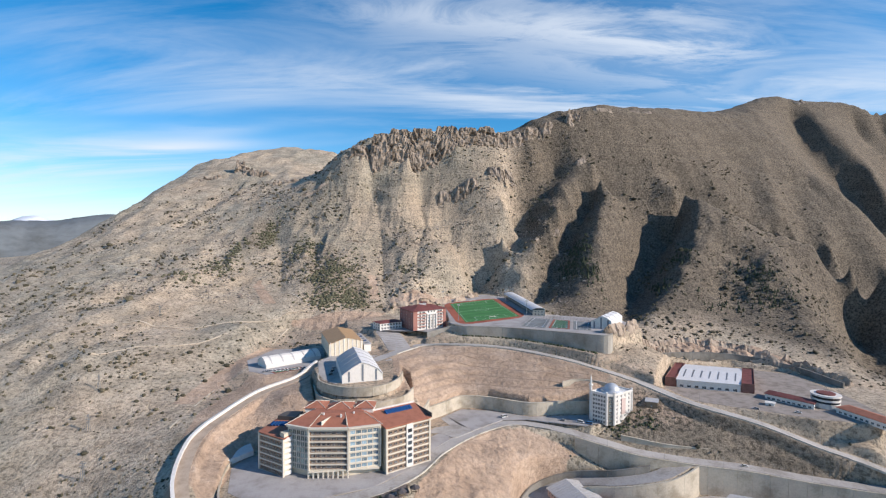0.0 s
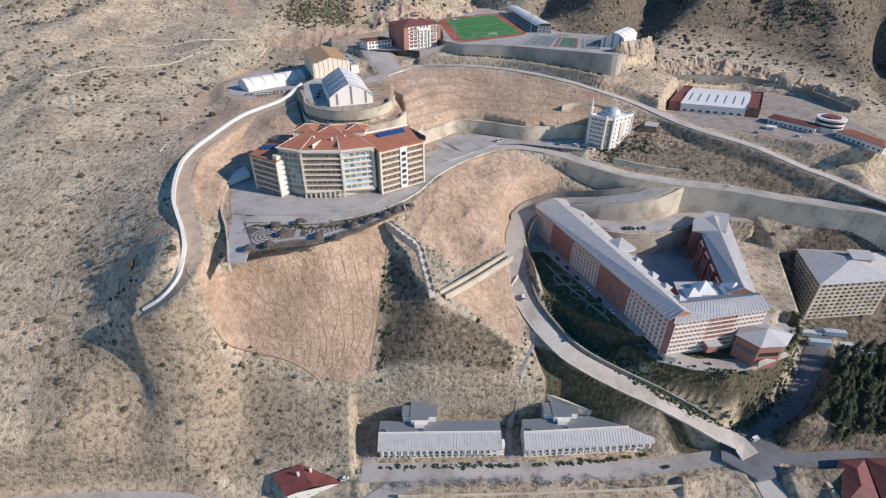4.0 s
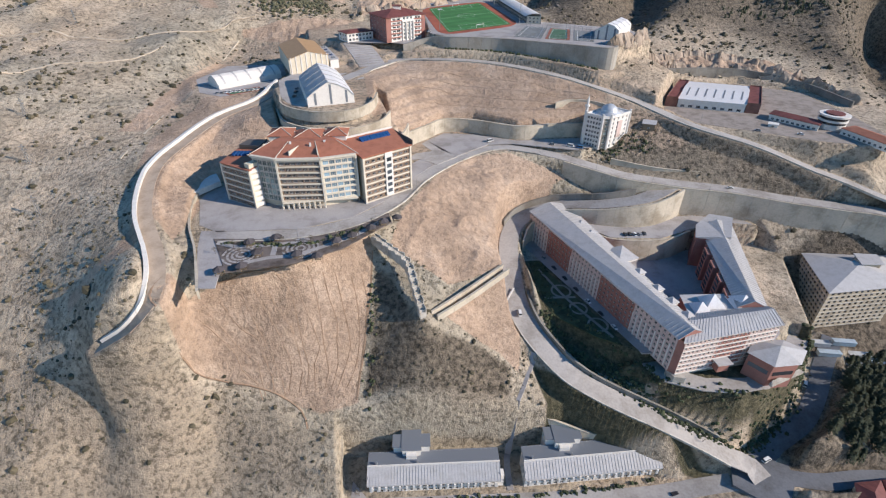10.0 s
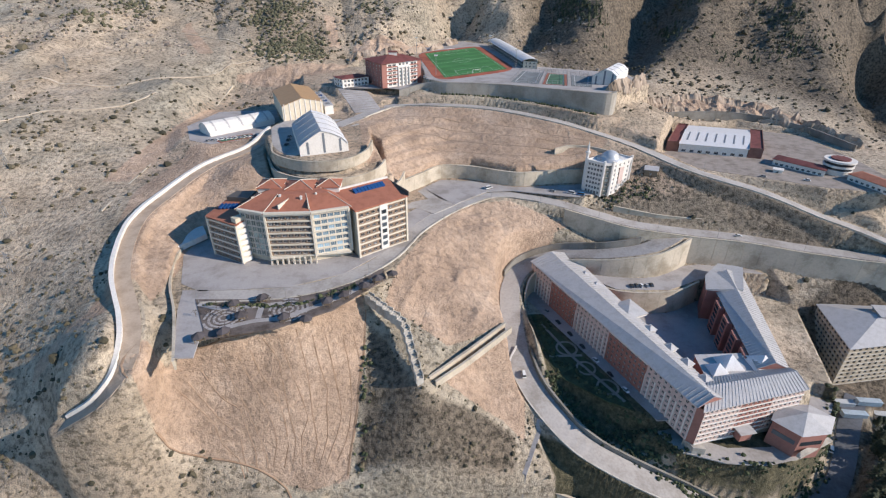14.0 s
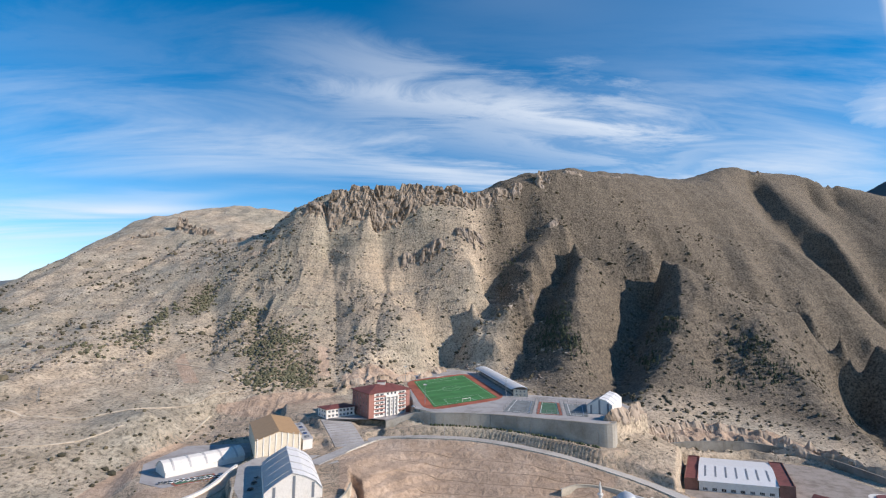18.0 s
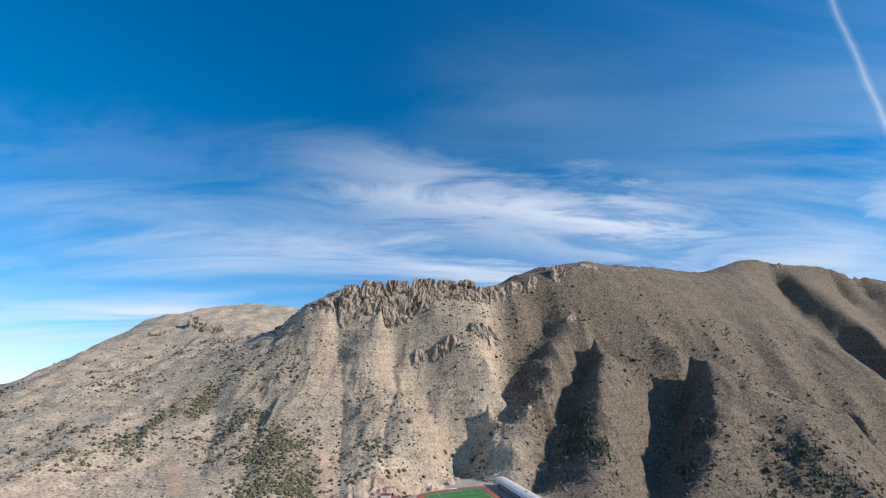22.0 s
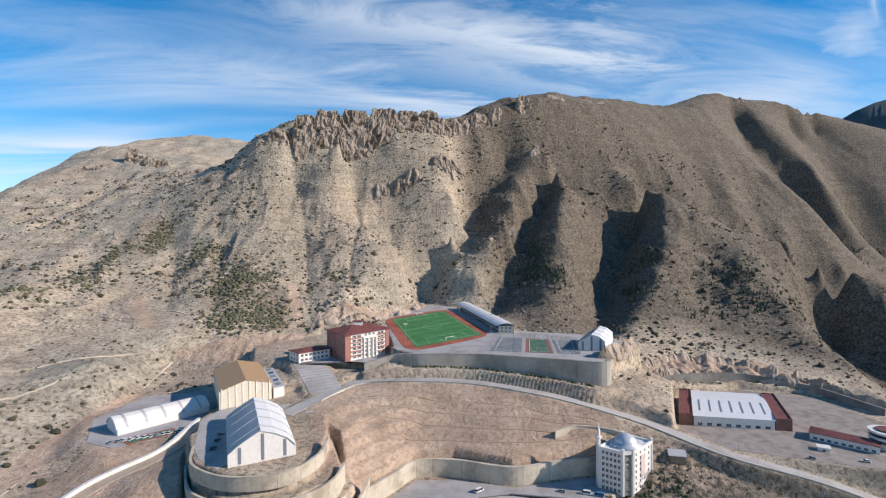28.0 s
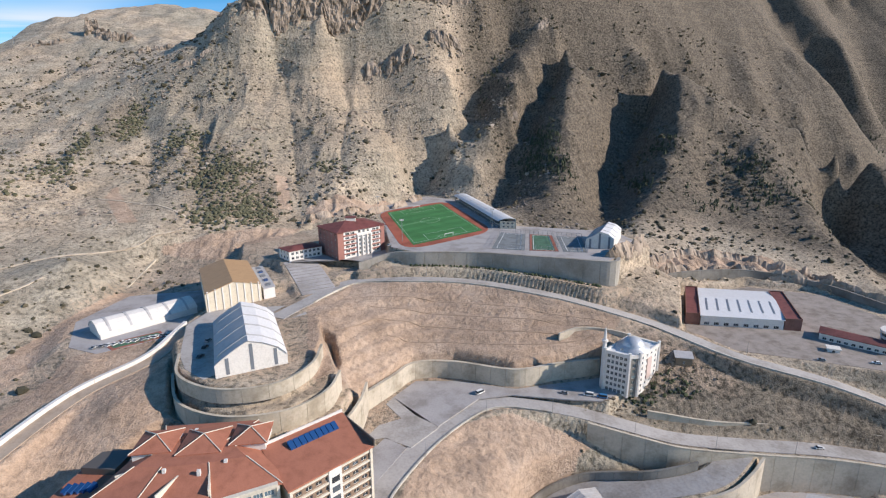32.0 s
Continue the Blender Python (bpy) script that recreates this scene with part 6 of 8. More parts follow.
def rounded(poly, r, n=6):
    out = []
    m = len(poly)
    for k in range(m):
        p, q, s = Vector(poly[k - 1]), Vector(poly[k]), Vector(poly[(k + 1) % m])
        a, b = q + (p - q).normalized() * r, q + (s - q).normalized() * r
        for i in range(n + 1):
            t = i / n
            out.append(tuple(a * (1 - t) ** 2 + q * 2 * t * (1 - t) + b * t * t))
    return out


def stadium():
    f = [(23, 499), (84, 541), (70, 690), (9, 640)]
    z = -86.3
    ob = building("football_pitch", f, z, "green artificial football pitch with white lines", "football pitch")
    red = grown(f, 9)
    solid("running_track", rounded([red[0], red[1], red[2], red[3]], 26), z - 0.3, z + 0.05, TRACK, ob, "red running track")
    solid("turf", f, z - 0.2, z + 0.12, TURF, ob)
    for k in range(7):
        a, b = (k * 2 + 0.5) / 14, (k * 2 + 1.5) / 14
        q = [lerp(f[0], f[3], a), lerp(f[1], f[2], a), lerp(f[1], f[2], b), lerp(f[0], f[3], b)]
        solid("mown_band", grown(q, -0.4), z, z + 0.135, worn_turf, ob)

    def uv(u, v):
        return Vector(lerp(lerp(f[0], f[1], u), lerp(f[3], f[2], u), v))

    def mark(pts, w=0.35, closed=False):
        bm = bmesh.new()
        seq = pts + ([pts[0]] if closed else [])
        for p, q in zip(seq[:-1], seq[1:]):
            d = (q - p).normalized()
            o = Vector((d.y, -d.x)) * w / 2
            prism(bm, [tuple(p + o - d * w / 2), tuple(q + o + d * w / 2), tuple(q - o + d * w / 2), tuple(p - o - d * w / 2)], z + 0.1, z + 0.16)
        bmesh.ops.recalc_face_normals(bm, faces=bm.faces)
        part("pitch_line", bm, FADED_LINE, ob)

    mark([uv(0.03, 0.03), uv(0.97, 0.03), uv(0.97, 0.97), uv(0.03, 0.97)], closed=True)
    mark([uv(0.03, 0.5), uv(0.97, 0.5)])
    mark([uv(0.5 + 0.15 * math.cos(k * math.pi / 12), 0.5 + 0.085 * math.sin(k * math.pi / 12)) for k in range(24)], closed=True)
    for v0, v1 in ((0.03, 0.17), (0.97, 0.83)):
        mark([uv(0.22, v0), uv(0.22, v1), uv(0.78, v1), uv(0.78, v0)])
        mark([uv(0.38, v0), uv(0.38, (2 * v0 + v1) / 3), uv(0.62, (2 * v0 + v1) / 3), uv(0.62, v0)])
    for v in (0.025, 0.975):
        a, b = uv(0.44, v), uv(0.56, v)
        g = thing("football_goal", "white metal football goal", "goal", "goals on the pitch", at=(a.x, a.y, z))
        for p in (a, b):
            solid("post", [(p.x - 0.12, p.y - 0.12), (p.x + 0.12, p.y - 0.12), (p.x + 0.12, p.y + 0.12), (p.x - 0.12, p.y + 0.12)], z, z + 2.6, LINE, g)
        strip(g, tuple(a), tuple(b), z + 2.45, z + 2.7, 0.12, LINE, "crossbar", depth=0.12)


worn_turf = worn("mown_turf", (0.045, 0.20, 0.055), 0.95, big=0.05, small=1.0, spread=0.2, tint=(0.8, 0.9, 0.8))
stadium()


def grandstand():
    a, b, c, d = Vector((100, 546)), Vector((111, 542)), Vector((100, 702)), Vector((89, 706))
    z = -86.4
    ob = thing("grandstand", "long white grandstand with a curved sheet canopy", "grandstand", at=(100, 620, z))
    n = 7
    for k in range(5):
        t0, t1 = k / 5, (k + 1) / 5
        solid("seat_tier", [tuple(a.lerp(b, t0)), tuple(a.lerp(b, t1)), tuple(d.lerp(c, t1)), tuple(d.lerp(c, t0))], z, z + 0.8 + 0.8 * k, CONCRETE if k % 2 else COURT_GREY, ob)
    bm = bmesh.new()
    prof = [(-0.15, 6.0), (0.1, 7.4), (0.4, 8.4), (0.75, 8.8), (1.1, 8.2), (1.15, 0.0)]
    for (u0, z0), (u1, z1) in zip(prof[:-1], prof[1:]):
        p = [a.lerp(b, u0), a.lerp(b, u1), d.lerp(c, u1), d.lerp(c, u0)]
        hs = [z + z0, z + z1, z + z1, z + z0]
        hi = [bm.verts.new((q.x, q.y, h + 0.2)) for q, h in zip(p, hs)]
        lo = [bm.verts.new((q.x, q.y, h)) for q, h in zip(p, hs)]
        bm.faces.new(hi), bm.faces.new(lo[::-1])
        for k in range(4):
            bm.faces.new((lo[k], lo[(k + 1) % 4], hi[(k + 1) % 4], hi[k]))
    part("canopy", bm, ROOF_WHITE, ob)
    for k in range(n):
        t = k / (n - 1)
        for u in (0.0, 1.0):
            p = a.lerp(b, u).lerp(d.lerp(c, u), t)
            solid("canopy_post", [(p.x - 0.25, p.y - 0.25), (p.x + 0.25, p.y - 0.25), (p.x + 0.25, p.y + 0.25), (p.x - 0.25, p.y + 0.25)], z, z + 6.4, RAIL, ob)
        bm = bmesh.new()
        for (u0, z0), (u1, z1) in zip(prof[:4], prof[1:5]):
            p0, p1 = a.lerp(b, u0).lerp(d.lerp(c, u0), t), a.lerp(b, u1).lerp(d.lerp(c, u1), t)
            w = (d - a).normalized() * 0.3
            bm.faces.new([bm.verts.new((q.x, q.y, h)) for q, h in ((p0 - w, z + z0 + 0.3), (p1 - w, z + z1 + 0.3), (p1 + w, z + z1 + 0.3), (p0 + w, z + z0 + 0.3))])
        part("canopy_rib", bm, ROOF_GREY, ob)
    facade(ob, (100, 545.6), (112, 541.4), z, z + 6.5, 3, 2, CREAM, width=1.6)


grandstand()


def mast(x, y, z, high, lamps=True, name="floodlight_mast", label="tall grey floodlight mast at the pitch", cat="floodlight", group="pitch masts", r=0.28):
    ob = thing(name, label, cat, group, at=(x, y, z))
    bm = bmesh.new()
    bmesh.ops.create_cone(bm, cap_ends=True, segments=8, radius1=r, radius2=r * 0.5, depth=high, matrix=Matrix.Translation((x, y, z + high / 2)))
    part("pole", bm, RAIL, ob)
    if lamps:
        solid("lamp_frame", [(x - 1.6, y - 0.2), (x + 1.6, y - 0.2), (x + 1.6, y + 0.2), (x - 1.6, y + 0.2)], z + high - 1.2, z + high, RAIL, ob)
        for k in range(4):
            solid("lamp", [(x - 1.5 + k * 0.8, y - 0.5), (x - 0.95 + k * 0.8, y - 0.5), (x - 0.95 + k * 0.8, y - 0.2), (x - 1.5 + k * 0.8, y - 0.2)], z + high - 1.0, z + high - 0.3, LINE, ob)
    return ob


for mx, my in ((16, 512), (93, 546), (84, 660), (0, 640)):
    mast(mx, my, -86.4, 17)


def courts():
    z = -86.38
    for quad, mt, lab in (([(77, 480), (98, 471), (114, 521), (97, 531)], COURT_GREY, "grey fenced ball court with faded lines"),
                          ([(101, 470), (120, 464), (133, 513), (117, 520)], COURT_GREEN, "green fenced ball court with a red border"),
                          ([(123, 463), (138, 458), (152, 501), (136, 511)], COURT_GREY, "shaded grey ball court beside the narrow hall")):
        ob = building("ball_court", quad, z, lab, "sports court", "courts beside the pitch")
        solid("surface", quad, z - 0.2, z + 0.1, COURT_RED if mt is COURT_GREEN else mt, ob)
        solid("play_area", grown(quad, -2.2), z, z + 0.14, mt, ob)
        c = Vector(middle(quad))
        m = bmesh.new()
        for k in range(4):
            p, q = Vector(grown(quad, -3)[k]), Vector(grown(quad, -3)[(k + 1) % 4])
            d = (q - p).normalized()
            o = Vector((d.y, -d.x)) * 0.15
            prism(m, [tuple(p + o), tuple(q + o), tuple(q - o), tuple(p - o)], z + 0.1, z + 0.17)
        bmesh.ops.recalc_face_normals(m, faces=m.faces)
        part("court_lines", m, LINE, ob)
        for k in range(4):
            for j in range(5):
                p = lerp(quad[k], quad[(k + 1) % 4], j / 5)
                solid("fence_post", [(p[0] - 0.1, p[1] - 0.1), (p[0] + 0.1, p[1] - 0.1), (p[0] + 0.1, p[1] + 0.1), (p[0] - 0.1, p[1] + 0.1)], z, z + 3.5, RAIL, ob)
            for h in (1.7, 3.4):
                strip(ob, quad[k], quad[(k + 1) % 4], z + h, z + h + 0.12, 0.06, RAIL, "fence_rail", depth=0.06)
    quad = [(-148, 414), (-140, 406), (-119, 420), (-125, 428)]
    ob = building("yard_court", quad, -113, "small green ball court with a red border by the long hall", "sports court")
    solid("surface", quad, -113.2, -112.85, COURT_RED, ob)
    solid("play_area", grown(quad, -1.6), -113.0, -112.8, COURT_GREEN, ob)


courts()


# ---------------------------------------------------------------- retaining walls
def retaining(name, line, high, material, label, thick=0.9, panel=8.0, coping=True, drop=None):
    """A wall of cast panels: the line gives the top; each panel is a piece of its own."""
    pts = [Vector(p) for p in curve_through(line, 2.5)]
    ob = thing(name, label, "retaining wall", at=tuple(pts[0] - Vector((0, 0, high))))
    run, start = 0.0, 0
    for k in range(1, len(pts)):
        run += (pts[k] - pts[k - 1]).length
        if run >= panel or k == len(pts) - 1:
            seg = pts[start:k + 1]
            bm, cp = bmesh.new(), bmesh.new()
            rings, caps = [], []
            for i, p in enumerate(seg):
                q0, q1 = pts[max(0, start + i - 1)], pts[min(len(pts) - 1, start + i + 1)]
                d = Vector((q1.x - q0.x, q1.y - q0.y)).normalized()
                n = Vector((-d.y, d.x))
                shrink = d * (0.06 if i == 0 else (-0.06 if i == len(seg) - 1 else 0))
                c = Vector((p.x, p.y)) + shrink
                for b_, store, w, z0, z1 in ((bm, rings, thick / 2, p.z - high, p.z - 0.3), (cp, caps, thick / 2 + 0.15, p.z - 0.3, p.z)):
                    l, r = c + n * w, c - n * w
                    store.append([b_.verts.new((*l, z1)), b_.verts.new((*r, z1)), b_.verts.new((*r, z0)), b_.verts.new((*l, z0))])
            for b_, store in ((bm, rings), (cp, caps)):
                for s, t in zip(store[:-1], store[1:]):
                    for j in range(4):
                        b_.faces.new((s[j], t[j], t[(j + 1) % 4], s[(j + 1) % 4]))
                b_.faces.new(store[0]), b_.faces.new(store[-1][::-1])
                bmesh.ops.recalc_face_normals(b_, faces=b_.faces)
            w = part("panel", bm, material, ob)
            part("coping", cp, material, w)
            run, start = 0.0, k
    return ob


retaining("terrace_wall", [(-97, 379, -104.9), (-90.5, 358.5, -104.9), (-75.5, 345, -104.8), (-60, 341, -104.6), (-45, 344, -104.2), (-34, 356, -103), (-31, 372, -101.5)], 6.5, WALL_CONCRETE, "curved cream concrete wall below the gym hall")
retaining("terrace_wall", [(-100, 376, -113.2), (-89.5, 351.5, -113.2), (-74.5, 339, -113.2), (-58, 334.5, -113.2), (-40, 337, -112.8), (-27, 348.5, -112), (-22.5, 363, -111)], 10, WALL_CONCRETE, "curved cream concrete wall on the lower ledge")
retaining("terrace_wall", [(-36, 333, -128), (-22, 343, -126), (-14, 358, -124), (-11, 372, -123)], 16, WALL_CONCRETE, "short curved cream wall behind the faculty building")
retaining("yard_wall", [(-12, 375.5, -130.5), (2, 390.5, -130.5), (15, 403.8, -130.5), (37, 401.6, -130.5), (68, 387.6, -130.5), (95, 391, -130.5), (119, 392.5, -130.5)], 12, WALL_CONCRETE, "long cream retaining wall behind the parking yard", thick=1.6)
retaining("stadium_wall", [(-16, 483, -93), (6, 486, -88), (23, 477.3, -85.8), (65, 469.5, -85.8), (108.5, 449.6, -85.8), (142, 433.5, -85.8), (152, 441, -85.8)], 28, STADIUM_WALL, "tall grey stone wall under the ball courts", thick=2.0)
retaining("hall_wall", [(190, 440, -118), (205, 462, -116), (220, 490, -115), (290, 497, -117), (335, 472, -122), (345, 420, -124)], 13, GREY_WALL, "grey retaining wall behind the white hall", thick=1.2)
retaining("bowl_wall", [(98, 402, -118), (112, 406, -117), (130, 402, -118), (150, 392, -122)], 6, WALL_CONCRETE, "low cream wall on the earth slope above the tower")
retaining("slope_wall", [(132, 362, -146), (165, 352.5, -149.5), (205, 345, -150.5), (240, 333, -152)], 5, WALL_CONCRETE, "low pale wall at the foot of the earth slope")
retaining("court_back_wall", [(-58, 204.5, -214), (-45, 206, -213.5), (-32, 205, -213), (-22, 204, -213)], 6, WALL_CONCRETE, "short pale wall above the low block")
retaining("court_back_wall", [(44, 205, -216), (62, 202, -221), (84, 196, -226), (108, 193.5, -230), (119, 187, -236)], 9, WALL_CONCRETE, "pale wall behind the low block below the road")
retaining("street_wall", [(-20, 157.5, -242.6), (40, 158.5, -242.6), (90, 160, -242.4), (124, 161, -240.5)], 3, WALL_CONCRETE, "low pale wall along the street verge", thick=0.5)
retaining("house_wall", [(-50, 180, -246), (-46, 192, -238), (-46, 203, -226)], 5, WALL_CONCRETE, "pale wall running up beside the red house")


def beside(line, off, lift, t0=0.0, t1=1.0):
    """A line beside a road: off to its left, lifted."""
    p = np.array(line, float)[int(len(line) * t0):max(2, int(len(line) * t1))][::3]
    d = np.gradient(p[:, :2], axis=0)
    d /= np.linalg.norm(d, axis=1, keepdims=True) + 1e-9
    return [(x - dy * off, y + dx * off, z + lift) for (x, y, z), (dx, dy) in zip(p, d)]


low_line, ramp_line, strip_line, up_line = (ROADS[k][0] for k in ("lower_road", "ramp_road", "strip_road", "upper_road"))
retaining("road_wall", beside(low_line, -8.3, 0.9, 0.50), 24, WALL_CONCRETE, "cream retaining wall below the lower road")
retaining("road_wall", beside(ramp_line, 9.7, 0.9, 0.0, 0.36), 22, WALL_CONCRETE, "cream retaining wall below the ramp")
retaining("road_wall", beside(ramp_line, -6.8, 4.6, 0.08, 0.33), 6, GREY_WALL, "grey wall above the ramp")
retaining("garden_wall", beside(ramp_line, 7.0, 2.6, 0.46, 0.82), 6, GREY_WALL, "grey wall between the ramp and the dormitory garden")
retaining("road_parapet", beside(strip_line, 4.2, 1.9, 0.0, 0.86), 3.6, WHITE, "white parapet wall along the winding track", thick=1.6)
retaining("road_parapet", beside(low_line, -5.0, 0.7, 0.0, 0.48), 1.6, CONCRETE, "low concrete parapet along the lower road", thick=0.5)
retaining("road_parapet", beside(up_line, -5.0, 0.7, 0.06, 0.95), 1.6, CONCRETE, "low concrete parapet along the upper road", thick=0.5)
retaining("road_parapet", beside(ramp_line, -6.4, 0.6, 0.40, 0.84), 1.4, CONCRETE, "low concrete parapet along the ramp", thick=0.5)
retaining("path_wall", [(-181.7, 323.4, -126.2), (-181.0, 380.3, -121.2), (-179.3, 447.5, -117.7), (-178, 512, -111.2), (-178, 560, -104.2)], 2.4, WALL_CONCRETE, "pale low wall along the hill path", thick=0.7)
retaining("drive_wall", [(-100, 212, -141), (-112, 243, -139.5), (-124, 268, -139), (-131, 296, -138.5), (-128, 314, -138.5)], 4.5, WALL_CONCRETE, "cream wall along the edge of the plaza", thick=0.8)
slab("pavement_bay", [(-143, 305), (-133, 297), (-122, 313), (-131, 329)], -137.0, WHITE, "white concrete bay beside the plaza", deep=3)




# ---------------------------------------------------------------- steps and flume on the slope
def slope_stair():
    line = curve_through([(-28, 258, -143.5), (-20, 252, -147), (-11, 246, -152), (-7, 236, -159), (-3, 224, -168)], 1.15)
    ob = thing("slope_stair", "long pale concrete stair down the earth slope", "stairs", at=line[0])
    for p, q in zip(line[:-1], line[1:]):
        a, b = Vector(p[:2]), Vector(q[:2])
        d = (b - a).normalized()
        o = Vector((d.y, -d.x))
        for nm, w0, w1, up in (("step", -1.4, 1.4, 0.0), ("side_wall", -1.8, -1.4, 0.6), ("side_wall", 1.4, 1.8, 0.6)):
            if nm == "side_wall" and (line.index(p) % 3):
                continue
            e = b + d * (1.2 * 2 if nm == "side_wall" else 0)
            solid(nm, [tuple(a + o * w0), tuple(e + o * w0), tuple(e + o * w1), tuple(a + o * w1)][::1 if w1 < w0 else -1], p[2] - 4, p[2] + 0.5 + up, CONCRETE, ob)


slope_stair()
retaining("flume_wall", [(1, 228, -169), (14, 238, -167.5), (28, 249, -165.5), (41, 259, -163)], 4, WALL_CONCRETE, "concrete flume wall across the slope", thick=0.9)
retaining("flume_wall", [(4, 226, -170), (17, 235.5, -168.5), (31, 246.5, -166.5), (44, 256.5, -164)], 4, WALL_CONCRETE, "concrete flume wall across the slope", thick=0.9)


# ---------------------------------------------------------------- the little park below the plaza
def park():
    z = -140.95
    poly = [(-107, 254), (-92, 225), (-64, 231), (-42, 243), (-19, 268), (-21, 278), (-40, 263), (-66, 252)]
    slab("lawn_park", poly, z + 0.2, worn("grey_brown_beds", (0.15, 0.125, 0.115), 0.95, spread=0.4), "grey-brown planting beds of a small park", "lawn")
    for cx, cy, n in ((-89, 239, 4), (-62, 244, 4)):
        ob = thing("ring_plaza", "circular paved seat rings of stone blocks", "plaza", "park rings", at=(cx, cy, z))
        for r in range(n):
            rad = 1.6 + r * 2.1
            m = int(6 + r * 5)
            for k in range(m):
                if r == n - 1 and k % 4 == 3:
                    continue
                a0, a1 = 2 * math.pi * k / m, 2 * math.pi * (k + 0.86) / m
                q = [(cx + rr * math.cos(a), cy + rr * math.sin(a)) for rr, a in ((rad, a0), (rad + 1.1, a0), (rad + 1.1, a1), (rad, a1))]
                solid("stone", q, z, z + 0.4, PAVING, ob)
    for pts in ([(-104, 250), (-92, 246), (-80, 247), (-66, 249)], [(-88, 231), (-76, 236), (-64, 238), (-50, 246), (-36, 256), (-24, 270)], [(-75, 250), (-74, 238)]):
        ribbon("pavement_path", [(p[0], p[1], z + 0.32) for p in curve_through([(a, b, 0) for a, b in pts], 3)], 1.3, PAVING, "winding pale garden path", category="path", thick=0.4)


park()


def pavilion(x, y, turn):
    """A small open shelter: six posts, a bench and a dark pyramid roof."""
    z = -140.7
    ob = thing("garden_pavilion", "small wooden garden shelter with a dark pyramid roof", "pavilion", "park shelters", at=(x, y, z))
    ring = [(x + 2.3 * math.cos(turn + k * math.pi / 3), y + 2.3 * math.sin(turn + k * math.pi / 3)) for k in range(6)]
    for px, py in ring:
        solid("post", [(px - 0.1, py - 0.1), (px + 0.1, py - 0.1), (px + 0.1, py + 0.1), (px - 0.1, py + 0.1)], z - 0.3, z + 2.6, WOOD, ob)
    bm = bmesh.new()
    eave = [bm.verts.new((x + (px - x) * 1.35, y + (py - y) * 1.35, z + 2.5)) for px, py in ring]
    tip = bm.verts.new((x, y, z + 4.3))
    for k in range(6):
        bm.faces.new((eave[k], eave[(k + 1) % 6], tip))
    bm.faces.new(eave[::-1])
    part("roof", bm, SHELTER_ROOF, ob, "dark felt roof")
    solid("bench", [(x - 1.4, y - 0.3), (x + 1.4, y - 0.3), (x + 1.4, y + 0.3), (x - 1.4, y + 0.3)], z - 0.1, z + 0.45, WOOD, ob)


SHELTER_ROOF = worn("shelter_felt", (0.085, 0.075, 0.08), 0.9, spread=0.3)
for k, (px, py) in enumerate([(-94, 224), (-85, 227), (-81, 238), (-87, 247), (-62, 236), (-52, 234), (-45, 247), (-38, 252), (-29, 259), (-23, 265), (-16, 269), (-75, 251)]):
    pavilion(px, py, k * 0.7)


def garden():
    """Paths and ring walks in the dark garden below the dormitory, its shade put into their grey."""
    z = -189.75
    for k, (cx, cy, r) in enumerate(((79, 268, 5.0), (85, 252, 4.2), (92, 238, 4.6))):
        ob = thing("ring_walk", "round stone walk in the dark garden, greyed as if in shade", "garden path", "garden ring walks", at=(cx, cy, z))
        for j in range(18):
            a0, a1 = 2 * math.pi * j / 18, 2 * math.pi * (j + 0.9) / 18
            solid("stone", [(cx + rr * math.cos(a), cy + rr * math.sin(a)) for rr, a in ((r, a0), (r + 1.1, a0), (r + 1.1, a1), (r, a1))], z - 0.3, z + 0.15, GREY_WALL, ob)
    for pts in ([(70, 290), (75, 276), (80, 262), (88, 246), (97, 228)], [(68, 262), (79, 262), (86, 262)]):
        ribbon("pavement_garden_path", [(p[0], p[1], z) for p in curve_through([(a, b, 0) for a, b in pts], 3)], 0.8, GREY_WALL, "narrow garden path, greyed as if in shade", category="path", thick=0.4)


garden()


